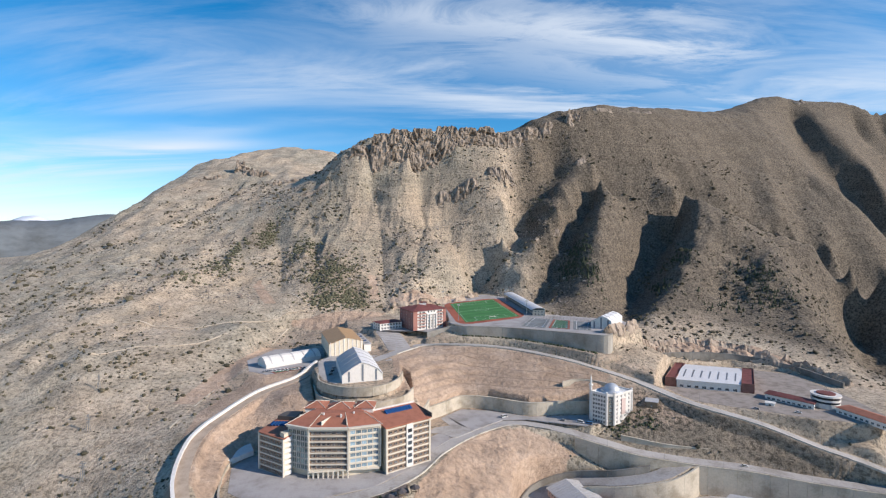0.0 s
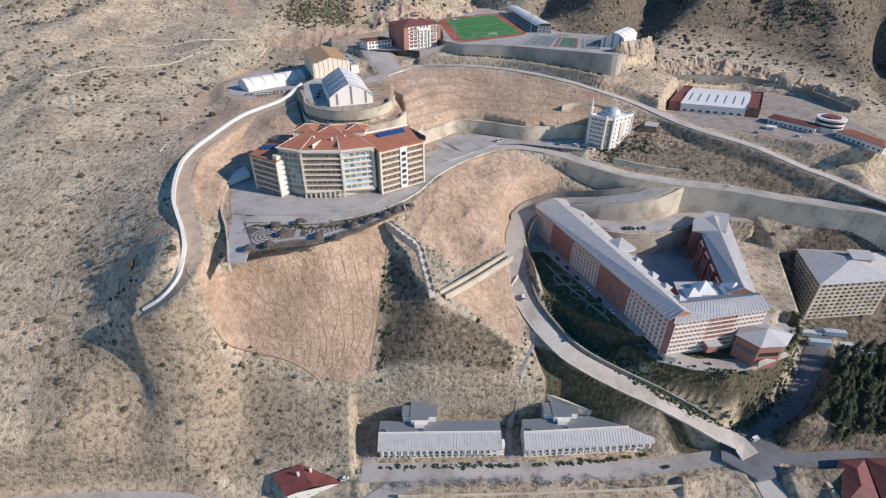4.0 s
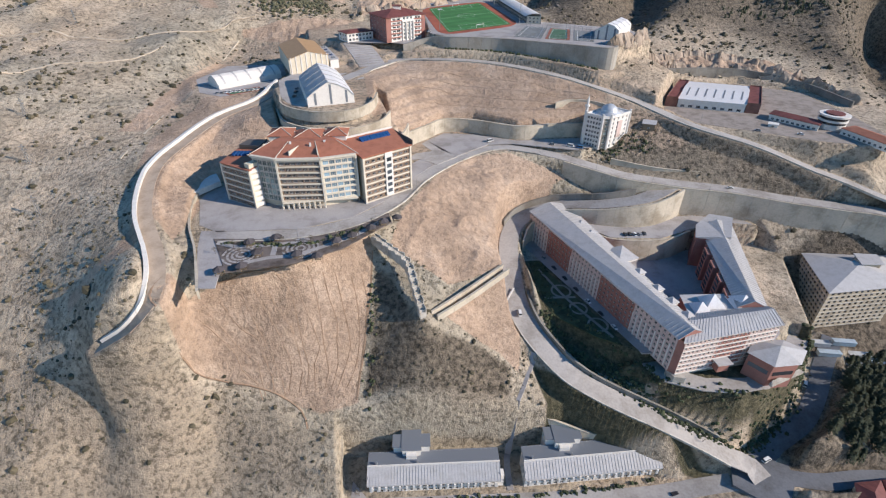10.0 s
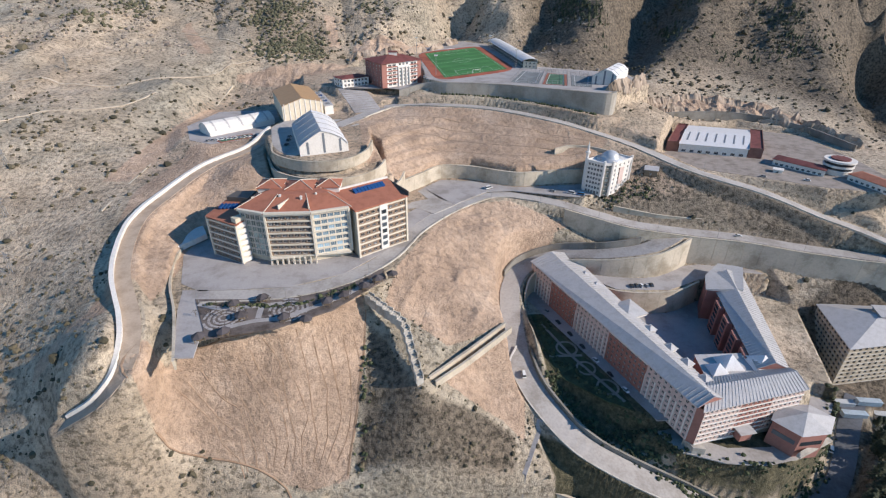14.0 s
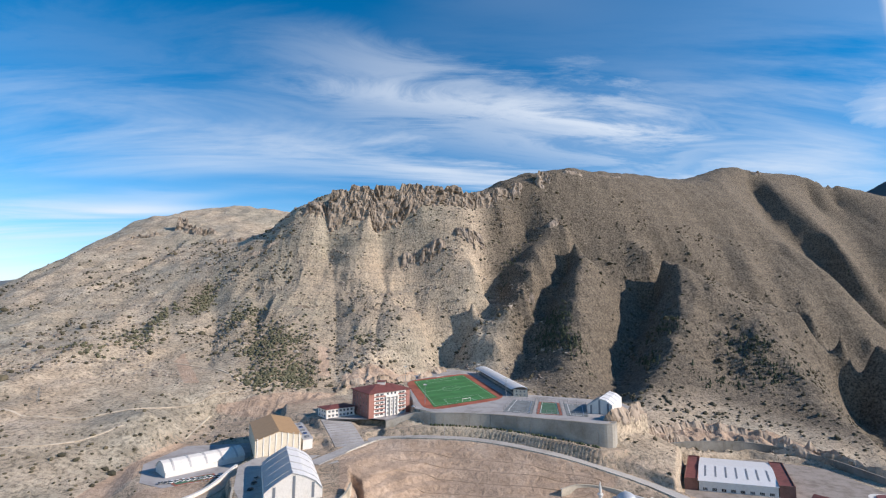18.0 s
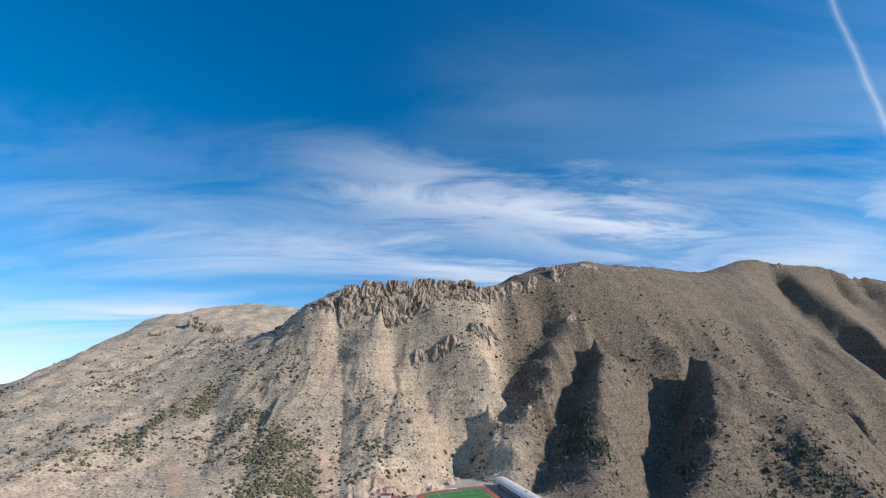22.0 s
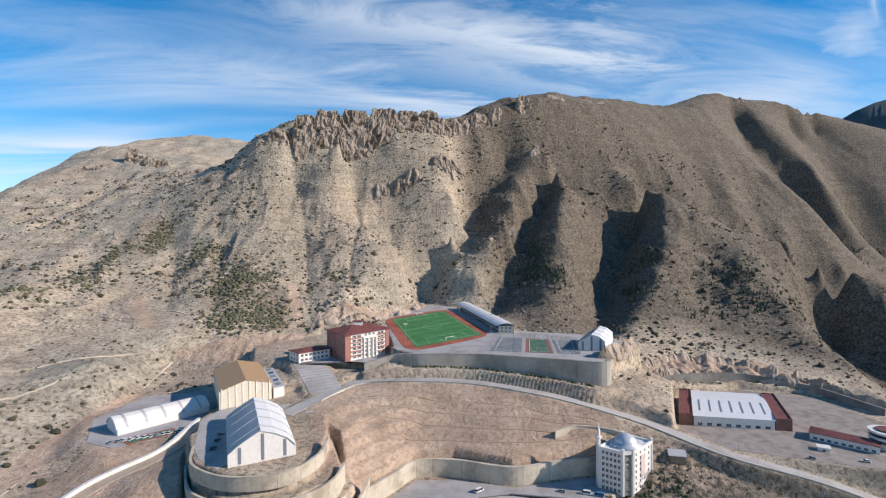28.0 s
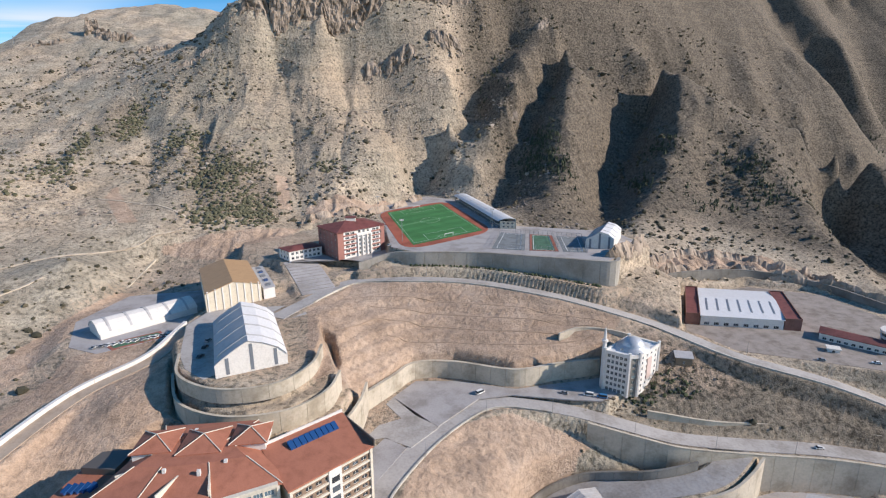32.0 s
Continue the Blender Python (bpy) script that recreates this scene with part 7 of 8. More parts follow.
# ---------------------------------------------------------------- vehicles
def car(x, y, turn, colour, label, van=False, z=None):
    ob = thing("van" if van else "car", label, "van" if van else "car", at=(x, y, (height(x, y) if z is None else z) + 0.0), turn=turn)
    key = (colour, van)
    if key not in CAR_MESHES:
        paint = plain("car_paint", colour, 0.3)
        L, W_, H_ = (2.7, 1.0, 1.0) if van else (2.15, 0.88, 0.82)
        bm = bmesh.new()
        box(bm, -L, L, -W_, W_, 0.35, H_)
        bmesh.ops.bevel(bm, geom=bm.edges[:], offset=0.12, segments=1, affect="EDGES")
        body = bpy.data.meshes.new("body")
        bm.to_mesh(body)
        bm.free()
        body.materials.append(paint)
        bm = bmesh.new()
        x0, x1, x2, x3, top = (-2.5, -2.4, 1.3, 2.1, 2.1) if van else (-1.7, -1.1, 0.5, 1.2, 1.42)
        lo = [bm.verts.new(v) for v in ((x0, -W_ + 0.06, H_ - 0.02), (x3, -W_ + 0.06, H_ - 0.02), (x3, W_ - 0.06, H_ - 0.02), (x0, W_ - 0.06, H_ - 0.02))]
        hi = [bm.verts.new(v) for v in ((x1, -W_ + 0.2, top), (x2, -W_ + 0.2, top), (x2, W_ - 0.2, top), (x1, W_ - 0.2, top))]
        for k in range(4):
            bm.faces.new((lo[k], lo[(k + 1) % 4], hi[(k + 1) % 4], hi[k]))
        bm.faces.new(hi)
        cabin = bpy.data.meshes.new("cabin")
        bm.to_mesh(cabin)
        bm.free()
        cabin.materials.append(GLASS)
        bm = bmesh.new()
        prism(bm, [(x1 + 0.02, -W_ + 0.2), (x2 - 0.02, -W_ + 0.2), (x2 - 0.02, W_ - 0.2), (x1 + 0.02, W_ - 0.2)], top, top + 0.06)
        roof = bpy.data.meshes.new("roof_panel")
        bm.to_mesh(roof)
        bm.free()
        roof.materials.append(paint)
        bm = bmesh.new()
        bmesh.ops.create_cone(bm, cap_ends=True, segments=12, radius1=0.34, radius2=0.34, depth=0.24, matrix=Matrix.Rotation(radians(90), 4, "X"))
        wheel = bpy.data.meshes.new("wheel")
        bm.to_mesh(wheel)
        bm.free()
        wheel.materials.append(FRAME_DARK)
        CAR_MESHES[key] = body, cabin, roof, wheel, L, W_
    body, cabin, roof, wheel, L, W_ = CAR_MESHES[key]
    for nm, me in (("body", body), ("cabin", cabin), ("roof_panel", roof)):
        c = new(nm, me)
        c.parent = ob
    for sx in (-1, 1):
        for sy in (-1, 1):
            w = new("wheel", wheel)
            w.parent = ob
            w.location = (sx * L * 0.62, sy * (W_ - 0.1), 0.34)
    return ob


CAR_MESHES = {}
WHITE_CAR, GREY_CAR, DARK_CAR, RED_CAR, BLUE_CAR = (0.75, 0.75, 0.74), (0.30, 0.31, 0.33), (0.03, 0.03, 0.035), (0.30, 0.03, 0.03), (0.05, 0.20, 0.42)
for cx, cy, ct, cc, cl, cv, cz in (
    (51, 249, 1.5, WHITE_CAR, "white van parked on the ramp", True, -190.3), (207, 334, -0.2, WHITE_CAR, "white car driving on the lower road", False, -156.7),
    (48, 383, 0.5, WHITE_CAR, "white van in the parking yard", True, -140.85), (92, 376, 2.6, GREY_CAR, "grey car by the yard wall", False, -140.85), (104, 372, 2.7, WHITE_CAR, "white van by the yard wall", True, -140.85),
    (110, 369, 2.7, BLUE_CAR, "blue van beside the tower", True, -140.85), (-86, 374, 1.3, DARK_CAR, "dark car in the shade of the gym hall", False, -105.2), (-87, 384, 1.3, DARK_CAR, "dark car in the shade of the gym hall", False, -105.2), (-88, 392, 1.3, GREY_CAR, "grey car in the shade of the gym hall", False, -105.2),
  
   
    (150, 272, 0.1, GREY_CAR, "grey car in the dormitory court", False, -196.85), (171, 184, 0.4, WHITE_CAR, "white pickup at the junction", True, -236.2), (212, 222, 0.9, WHITE_CAR, "white van under the trees", True, None),
    (-48, 168, 0.3, WHITE_CAR, "white car by the red house", False, None), (-41, 171, 0.3, GREY_CAR, "grey car by the red house", False, None), (120, 172, 0.2, DARK_CAR, "dark tractor by the street", True, -243.85),
    (6, 500, 0.7, GREY_CAR, "grey car beside the pitch", False, -86.3), (262, 360, 2.5, WHITE_CAR, "white car by the drum building", False, -128.8), (236, 368, 2.6, GREY_CAR, "grey car at the roadside", False, -128.8),
):
    car(cx, cy, ct, cc, cl, cv, cz)


def container(x, y, turn, colour, label):
    ob = thing("site_container", label, "container", "site containers", at=(x, y, height(x, y)), turn=turn)
    m = worn("container_sheet", colour, 0.6, spread=0.15)
    bm = bmesh.new()
    box(bm, -6, 6, -1.5, 1.5, 0, 2.8)
    c = part("shell", bm, m)
    c.parent = ob
    bm = bmesh.new()
    for k in range(13):
        box(bm, -6 + k - 0.12, -6 + k + 0.12, -1.58, 1.58, 0.1, 2.9)
    c = part("ribs", bm, m)
    c.parent = ob
    bm = bmesh.new()
    box(bm, -6.3, 6.3, -1.8, 1.8, 2.9, 3.05)
    c = part("roof_sheet", bm, m)
    c.parent = ob


for k, (cx, cy) in enumerate(((230, 243), (243, 241), (256, 240), (232, 236), (246, 233), (262, 236))):
    container(cx, cy, -0.15, (0.42, 0.50, 0.56) if k % 2 else (0.52, 0.54, 0.55), "pale blue-grey site cabin below the raw block")


def debris():
    """Building rubble and formwork round the tower and the long hall."""
    rng = random.Random(5)
    for cx, cy, rx, ry, n, lab in ((160, 378, 10, 6, 60, "loose timber and formwork beside the tower"), (-126, 414, 12, 5, 50, "rubble and materials by the long hall"), (118, 366, 12, 3, 40, "site rubble at the tower's foot")):
        bm = bmesh.new()
        for _ in range(n):
            x, y = cx + rng.gauss(0, rx * 0.6), cy + rng.gauss(0, ry * 0.6)
            z = height(x, y)
            s, l, t = rng.uniform(0.2, 0.7), rng.uniform(0.6, 2.6), rng.uniform(0, 3.2)
            m = Matrix.Translation((x, y, z + s * 0.4)) @ Matrix.Rotation(t, 4, "Z") @ Matrix.Diagonal((l, s, s * 0.9, 1))
            bmesh.ops.create_cube(bm, size=1.0, matrix=m)
        tagged(part("rubble", bm, WOOD), lab, "rubble", kind="stuff")
    q = [(158, 381), (166, 378), (169, 384), (161, 387)]
    z = height(163, 382)
    ob = building("site_shed", q, z, "grey timber shed with a sheet roof", "shed")
    for k in range(4):
        facade(ob, q[k], q[(k + 1) % 4], z - 1.5, z + 3.2, 1, 1, WOOD, width=1.2)
    solid("roof", grown(q, 0.6), z + 3.1, [z + 3.4, z + 3.4, z + 4.2, z + 4.2], ROOF_GREY, ob)


debris()
for k in range(26):
    t = k / 25
    for line, off in ((up_line, 5.6), (low_line, -5.7)):
        p = beside(line, off, 0, 0, 1)
        i = int(t * (len(p) - 1))
        if k % 2 == 0 and abs(p[i][0]) < 330:
            mast(p[i][0], p[i][1], p[i][2] - 0.2, 8, False, "street_lamp", "slim grey street lamp by the road", "street lamp", "street lamps", 0.12)

# steps and path between the two low blocks
ribbon("pavement_steps", draped_line([(55, 224), (47, 210), (40.5, 198), (39, 186), (39, 178)], 0.2), 1.6, PAVING, "narrow stepped path between the low blocks", category="path", thick=2.0)
retaining("bay_wall", [(50.5, 268, -186.6), (45, 258, -188.6), (43, 246, -190), (45, 236, -192.6)], 3, WHITE, "pale wall round a lay-by on the ramp", thick=0.6)

# long shallow steps of the ramped plaza, and the edges of the benches cut into the earth bowl
ramp_plan = ROADS["plaza_ramp"][0]
STEP_EDGE = worn("step_edge", (0.33, 0.31, 0.29), 0.9)
for k in range(1, len(ramp_plan) - 1):
    a, b = Vector(ramp_plan[k - 1]), Vector(ramp_plan[k + 1])
    d = (b - a).normalized()
    o = Vector((-d.y, d.x, 0)).normalized()
    c = Vector(ramp_plan[k])
    ribbon("pavement_step", [tuple(c - o * 10), tuple(c - o * 3), tuple(c + o * 3), tuple(c + o * 10)], 0.35, STEP_EDGE, "low grey step edge across the ramped plaza", up=0.16, category="step", thick=0.4)
BENCH_SOIL = worn("bench_soil", (0.36, 0.265, 0.19), 0.95, spread=0.2)
bench_rng = random.Random(8)
for k in range(4):
    u = 0.16 + 0.2 * k
    low_pts, top_pts = [(-16, 386), (4, 404), (34, 404), (68, 394), (96, 396), (116, 400)], [(-40, 446), (-18, 462), (18, 456), (58, 446), (100, 427), (134, 412)]
    pts = [lerp(p, q, u) for p, q in zip(low_pts, top_pts)]
    pts = [(x, y + bench_rng.uniform(-1.0, 1.0)) for x, y in pts]
    cut = bench_rng.choice((0, 0, 1))
    ribbon("path_bench", draped_line(pts[cut:], 0.05), 0.35 + 0.3 * bench_rng.random(), BENCH_SOIL, "shallow bench cut along the earth bowl", category="bench", thick=0.6)

# more parked cars
lot_rng = random.Random(33)
PAINTS = ((WHITE_CAR, "white"), (GREY_CAR, "grey"), (WHITE_CAR, "white"), (DARK_CAR, "dark"))
for k in range(13):
    paint, word = PAINTS[lot_rng.randrange(4)]
    car(-150 + k * 2.9 + lot_rng.uniform(-0.3, 0.3), 410 + k * 1.1 + lot_rng.uniform(-0.5, 0.5), 1.2 + lot_rng.uniform(-0.1, 0.1), paint, word + " car parked in the yard of the long hall", False, -113.08)
for k in range(7):
    paint, word = PAINTS[lot_rng.randrange(4)]
    u = 0.2 + 0.09 * k
    car(64 + 44 * u + 3.5, 330 - 124 * u - 3.0, -1.22, paint, word + " car parked along the dormitory", False, -189.9)
for k in range(5):
    paint, word = PAINTS[lot_rng.randrange(4)]
    car(128 + k * 3.2, 306 + lot_rng.uniform(-0.5, 0.5), 1.5, paint, word + " car parked in the north court", False, -174.85)

retaining("court_wall", [(100.5, 319, -174.4), (117.5, 301.2, -174.4), (150, 299, -174.4), (172.5, 308.8, -174.4)], 18.5, WALL_CONCRETE, "cream wall between the upper and the lower court", thick=1.0)

# ---------------------------------------------------------------- rocks, scrub and trees


def joined(name, places, template_v, template_f, material, label, category, smooth_faces=False):
    """Many small alike pieces as one mesh: places are rows of x, y, z, sx, sy, sz, turn."""
    tv, tf = np.array(template_v, float), np.array(template_f, np.int64)
    p = np.array(places, float)
    n, m = len(p), len(tv)
    rng = np.random.default_rng(len(name) + n)
    v = tv[None] * (1 + rng.uniform(-0.28, 0.28, (n, m, 1)))
    v = v * p[:, None, 3:6]
    c, s = np.cos(p[:, 6])[:, None], np.sin(p[:, 6])[:, None]
    x, y = v[:, :, 0] * c - v[:, :, 1] * s, v[:, :, 0] * s + v[:, :, 1] * c
    v = np.stack([x, y, v[:, :, 2]], -1) + p[:, None, :3]
    f = (tf[None] + (np.arange(n) * m)[:, None, None]).reshape(-1, 3)
    me = bpy.data.meshes.new(name)
    me.vertices.add(n * m)
    me.vertices.foreach_set("co", v.reshape(-1).astype(np.float32))
    me.loops.add(f.size)
    me.loops.foreach_set("vertex_index", f.ravel().astype(np.int32))
    me.polygons.add(len(f))
    me.polygons.foreach_set("loop_start", (np.arange(len(f)) * 3).astype(np.int32))
    me.polygons.foreach_set("use_smooth", np.full(len(f), smooth_faces))
    me.update(calc_edges=True)
    me.materials.append(material)
    return tagged(new(name, me), label, category, kind="stuff")


def leafy(name, low, high, rough=0.9):
    m, nt, b = shader(name, rough)
    geo = nt.nodes.new("ShaderNodeNewGeometry")
    r = ramp_node(nt, geo.outputs["Random Per Island"], [(0.0, low), (1.0, high)])
    nt.links.new(r.outputs[0], b.inputs["Base Color"])
    return m


BUSH_MAT = leafy("scrub_leaves", (0.045, 0.042, 0.026), (0.13, 0.11, 0.07))
GREEN_BUSH = leafy("evergreen_leaves", (0.025, 0.035, 0.016), (0.08, 0.095, 0.045))
OLIVE_BUSH = leafy("olive_leaves", (0.062, 0.064, 0.036), (0.15, 0.14, 0.085))
PINE_MAT = leafy("pine_needles", (0.026, 0.034, 0.018), (0.075, 0.086, 0.047))
STONE_MAT = leafy("loose_stone", (0.17, 0.14, 0.115), (0.36, 0.31, 0.26), 0.95)
BARK = worn("bark", (0.12, 0.09, 0.07), 0.95)

G_ = (1 + 5 ** 0.5) / 2
ICO_V = [(-1, G_, 0), (1, G_, 0), (-1, -G_, 0), (1, -G_, 0), (0, -1, G_), (0, 1, G_), (0, -1, -G_), (0, 1, -G_), (G_, 0, -1), (G_, 0, 1), (-G_, 0, -1), (-G_, 0, 1)]
ICO_V = [tuple(c / 1.9 for c in v) for v in ICO_V]
ICO_F = [(0, 11, 5), (0, 5, 1), (0, 1, 7), (0, 7, 10), (0, 10, 11), (1, 5, 9), (5, 11, 4), (11, 10, 2), (10, 7, 6), (7, 1, 8), (3, 9, 4), (3, 4, 2), (3, 2, 6), (3, 6, 8), (3, 8, 9), (4, 9, 5), (2, 4, 11), (6, 2, 10), (8, 6, 7), (9, 8, 1)]
CONE_V, CONE_F = [], []
for tier, (z0, z1, r) in enumerate(((0.12, 0.55, 0.34), (0.35, 0.8, 0.26), (0.6, 1.0, 0.17))):
    base = len(CONE_V)
    for k in range(7):
        a = 2 * math.pi * k / 7 + tier
        rr = r * (1.15 if k % 2 else 0.8)
        CONE_V.append((rr * math.cos(a), rr * math.sin(a), z0 - 0.04 * (k % 2)))
    CONE_V.append((0, 0, z1))
    CONE_F += [(base + k, base + (k + 1) % 7, base + 7) for k in range(7)]


def open_land(x, y):
    """Which places are neither terraced, paved nor bare."""
    ok = np.ones(len(x), bool)
    for poly, _, _ in TERRACES.values():
        ok &= inside(x, y, poly) < -3
    for line, width, _ in ROADS.values():
        sel = ok & (np.abs(x) < 500) & (y < 700)
        if sel.any():
            d, _ = along(x[sel], y[sel], line[::2] + line[-1:])
            ok[sel] &= d > width / 2 + 3
    for poly in EARTH:
        ok &= inside(x, y, poly) < 1
    return ok


def scatter():
    rng = np.random.default_rng(11)
    # scrub over the whole mountainside, in drifts
    n = 60000
    x, y = rng.uniform(-620, 720, n), rng.uniform(168, 1020, n)
    keep = rng.uniform(0, 1, n) < np.clip(0.16 + 0.5 * fbm(x, y, 70, 3, 61) + 0.25 * fbm(x, y, 18, 2, 62), 0.02, 0.7)
    x, y = x[keep], y[keep]
    ok = open_land(x, y)
    x, y = x[ok], y[ok]
    z = ground(x, y)
    s = rng.gamma(3.0, 0.26, len(x)) + 0.32
    s = np.where(y > 560, s * 1.35, s)
    joined("scrub", np.c_[x, y, z + s * 0.3, s, s * rng.uniform(0.7, 1.2, len(x)), s * rng.uniform(0.6, 0.95, len(x)), rng.uniform(0, 6.3, len(x))], ICO_V, ICO_F, BUSH_MAT, "low dry scrub dotted over the mountainside", "scrub")
    # evergreen shrubs and young conifers in patches
    rows = []
    for cx, cy, rx, ry, n in PATCHES:
        px, py = cx + rng.normal(0, rx * 0.5, n), cy + rng.normal(0, ry * 0.5, n)
        rows.append(np.c_[px, py])
    p = np.concatenate(rows)
    ok = open_land(p[:, 0], p[:, 1])
    p = p[ok]
    z = ground(p[:, 0], p[:, 1])
    h = rng.uniform(2.4, 6.5, len(p))
    east = p[:, 0] > 0
    joined("conifer_wood", np.c_[p, z - 0.3, h * 0.85, h * 0.85, h, rng.uniform(0, 6.3, len(p))][east], CONE_V, CONE_F, PINE_MAT, "patches of dark young conifers on the slopes", "wood")
    w = h * 0.34
    joined("evergreen_shrubs", np.c_[p, z + w * 0.4, w * 1.15, w, w * 0.85, rng.uniform(0, 6.3, len(p))][~east], ICO_V, ICO_F, OLIVE_BUSH, "drifts of olive-green evergreen shrubs on the mountainside", "shrubs")
    # loose stone on the faces and below the cliffs
    n = 15000
    x, y = rng.uniform(-420, 200, n), rng.uniform(580, 1000, n)
    keep = rng.uniform(0, 1, n) < np.clip(0.12 + 0.7 * fbm(x, y, 45, 3, 71, True), 0.0, 0.8)
    x, y = x[keep], y[keep]
    ok = open_land(x, y)
    x, y = x[ok], y[ok]
    s = rng.gamma(2.0, 0.36, len(x)) + 0.35
    joined("loose_rock", np.c_[x, y, ground(x, y) + s * 0.1, s * 1.3, s, s * 0.8, rng.uniform(0, 6.3, len(x))], ICO_V, ICO_F, STONE_MAT, "pale loose stones below the crags", "rocks")
    n = 9000
    x, y = rng.uniform(-230, 60, n), rng.uniform(172, 300, n)
    keep = rng.uniform(0, 1, n) < np.clip(0.25 + 0.6 * fbm(x, y, 25, 3, 73), 0.02, 0.8)
    x, y = x[keep], y[keep]
    ok = open_land(x, y)
    x, y = x[ok], y[ok]
    s = rng.gamma(2.0, 0.14, len(x)) + 0.14
    joined("dry_tufts", np.c_[x, y, ground(x, y) + s * 0.3, s * 1.3, s, s, rng.uniform(0, 6.3, len(x))], ICO_V, ICO_F, BUSH_MAT, "dry grass tufts and small thorns on the lower slope", "scrub")
    # hedge shrubs in the dormitory garden and along the ramp
    rows = []
    for line, wide, n in (([(66, 250, 0), (76, 226, 0), (100, 210, 0), (124, 196.5, 0), (150, 190, 0), (170, 194, 0), (194, 210, 0), (212, 232, 0)], 4.0, 900), ([(70, 296, 0), (72, 262, 0), (92, 226, 0), (112, 209, 0)], 4.0, 160), ([(126, 368, 0), (140, 372, 0), (152, 374, 0), (160, 368, 0)], 5.0, 90), ([(-28, 244, 0), (-30, 225, 0), (-30, 206, 0)], 1.8, 34), ([(-102, 250, 0), (-62, 247.5, 0), (-34, 262, 0)], 1.4, 110), ([(20, 475, 0), (60, 466, 0), (104, 446, 0), (136, 430, 0)], 0.8, 90), ([(-30, 174, 0), (60, 175, 0), (112, 180, 0)], 1.0, 120)):
        pts = np.array(curve_through(line, 1.0))
        k = rng.integers(0, len(pts), n)
        rows.append(np.c_[pts[k, 0] + rng.normal(0, wide * 0.6, n), pts[k, 1] + rng.normal(0, wide * 0.6, n)])
    p = np.concatenate(rows)
    s = rng.uniform(0.45, 1.25, len(p))
    joined("garden_shrubs", np.c_[p, ground(p[:, 0], p[:, 1]) + s * 0.4, s, s, s, rng.uniform(0, 6.3, len(p))], ICO_V, ICO_F, GREEN_BUSH, "dark green shrubs in the dormitory garden", "shrubs")


PATCHES = [
    (214, 770, 16, 40, 120), (190, 750, 16, 36, 110), (208, 706, 18, 40, 130), (353, 733, 18, 30, 70), (310, 695, 14, 40, 60), (436, 690, 30, 30, 80), (434, 645, 34, 24, 70), (360, 640, 30, 24, 40),
    (-284, 806, 14, 40, 221), (-314, 755, 10, 34, 119), (-215, 755, 24, 24, 136), (-153, 688, 40, 50, 442), (-117, 631, 24, 30, 255), (-146, 612, 26, 20, 204), (-312, 688, 24, 30, 136), (-51, 715, 34, 14, 60), (-330, 628, 30, 14, 50),
    (640, 820, 60, 60, 60), (930, 1010, 40, 60, 90), (1070, 1100, 40, 60, 90), (170, 880, 24, 40, 30),
]
scatter()


def crag(x, y, wide, deep, high, seed, turn=0.0, lift=0.0, stone=None, top=None):
    """A rock outcrop: a broken wall of upright columns, ledges and hollows, with a ragged top that runs back into the slope."""
    c, s = math.cos(turn), math.sin(turn)
    nu = max(8, int(wide / (1.1 if stone is None else 0.9)))
    nv = max(6, int((high if top is None else 46) / 1.3))
    u, v = np.meshgrid(np.linspace(-0.5, 0.5, nu) * wide, np.linspace(0, 1, nv), indexing="ij")
    ends = np.clip((0.5 - np.abs(u / wide)) * 5, 0, 1) ** 0.6
    flat = u[:, 0]
    gx, gy = x + flat * c + deep / 2 * s, y + flat * s - deep / 2 * c
    foot = ground(gx + (4 * s if top else 0), gy - (4 * c if top else 0)) - 3.0
    step = lattice(np.floor(flat / 4.2 + seed).astype(np.int64), np.zeros(nu, np.int64), seed) * 0.16 + fbm(flat, flat * 0 + seed, 9, 3, seed) * 0.14
    tall = (high + 2.0) * ends[:, 0] * (0.86 + step)
    if stone is not None:
        tall = (high + 2.0) * ends[:, 0] ** 0.4 * (0.9 + step * 0.4)
    if top is not None:
        tall = np.maximum(top - high * (0.5 - step * 1.1) - foot, 3.0) * ends[:, 0] ** 0.5
    z = foot[:, None] + tall[:, None] * v + lift
    up = z - foot[:, None]
    warp = fbm(u + seed * 31, up, 11, 3, seed + 1) * 3
    block = lattice(np.floor((u + warp) / 4.5).astype(np.int64), np.floor((up + warp) / 8.0).astype(np.int64), seed + 2)
    crack = fbm(u + warp + seed * 17, up * 0.5 + seed * 3, 9, 5, seed + 3, True)
    hole = np.clip(fbm(u + seed * 13, up * 1.3, 13, 2, seed + 4) - 0.25, 0, 1)
    size = min(1.0, (high if top is None else 24) / 24)
    out = (block * 1.7 + crack * 3.2 - hole * 12) * (0.35 + 0.65 * size)
    back = v ** 1.6 * deep * 0.45
    px = x + u * c - (-deep / 2 + back - out) * s
    py = y + u * s + (-deep / 2 + back - out) * c
    rx, ry = x + flat * c - deep * 0.75 * s, y + flat * s + deep * 0.75 * c
    rear = np.stack([rx, ry, ground(rx, ry) - 3.0], -1)[:, None]
    p = np.concatenate([np.stack([px, py, z], -1), rear], 1).reshape(-1, 3)
    i = np.arange(nu * (nv + 1)).reshape(nu, nv + 1)
    f = np.stack([i[:-1, :-1], i[1:, :-1], i[1:, 1:], i[:-1, 1:]], -1).reshape(-1, 4)
    me = bpy.data.meshes.new("rock_outcrop")
    me.from_pydata(p.tolist(), [], f.tolist())
    me.materials.append(stone or CRAG)
    return tagged(new("rock_outcrop", me), "pale quarried rock face cut into the hillside" if stone else "cracked grey-brown crag standing out of the slope", "rock", "crags on the mountain")


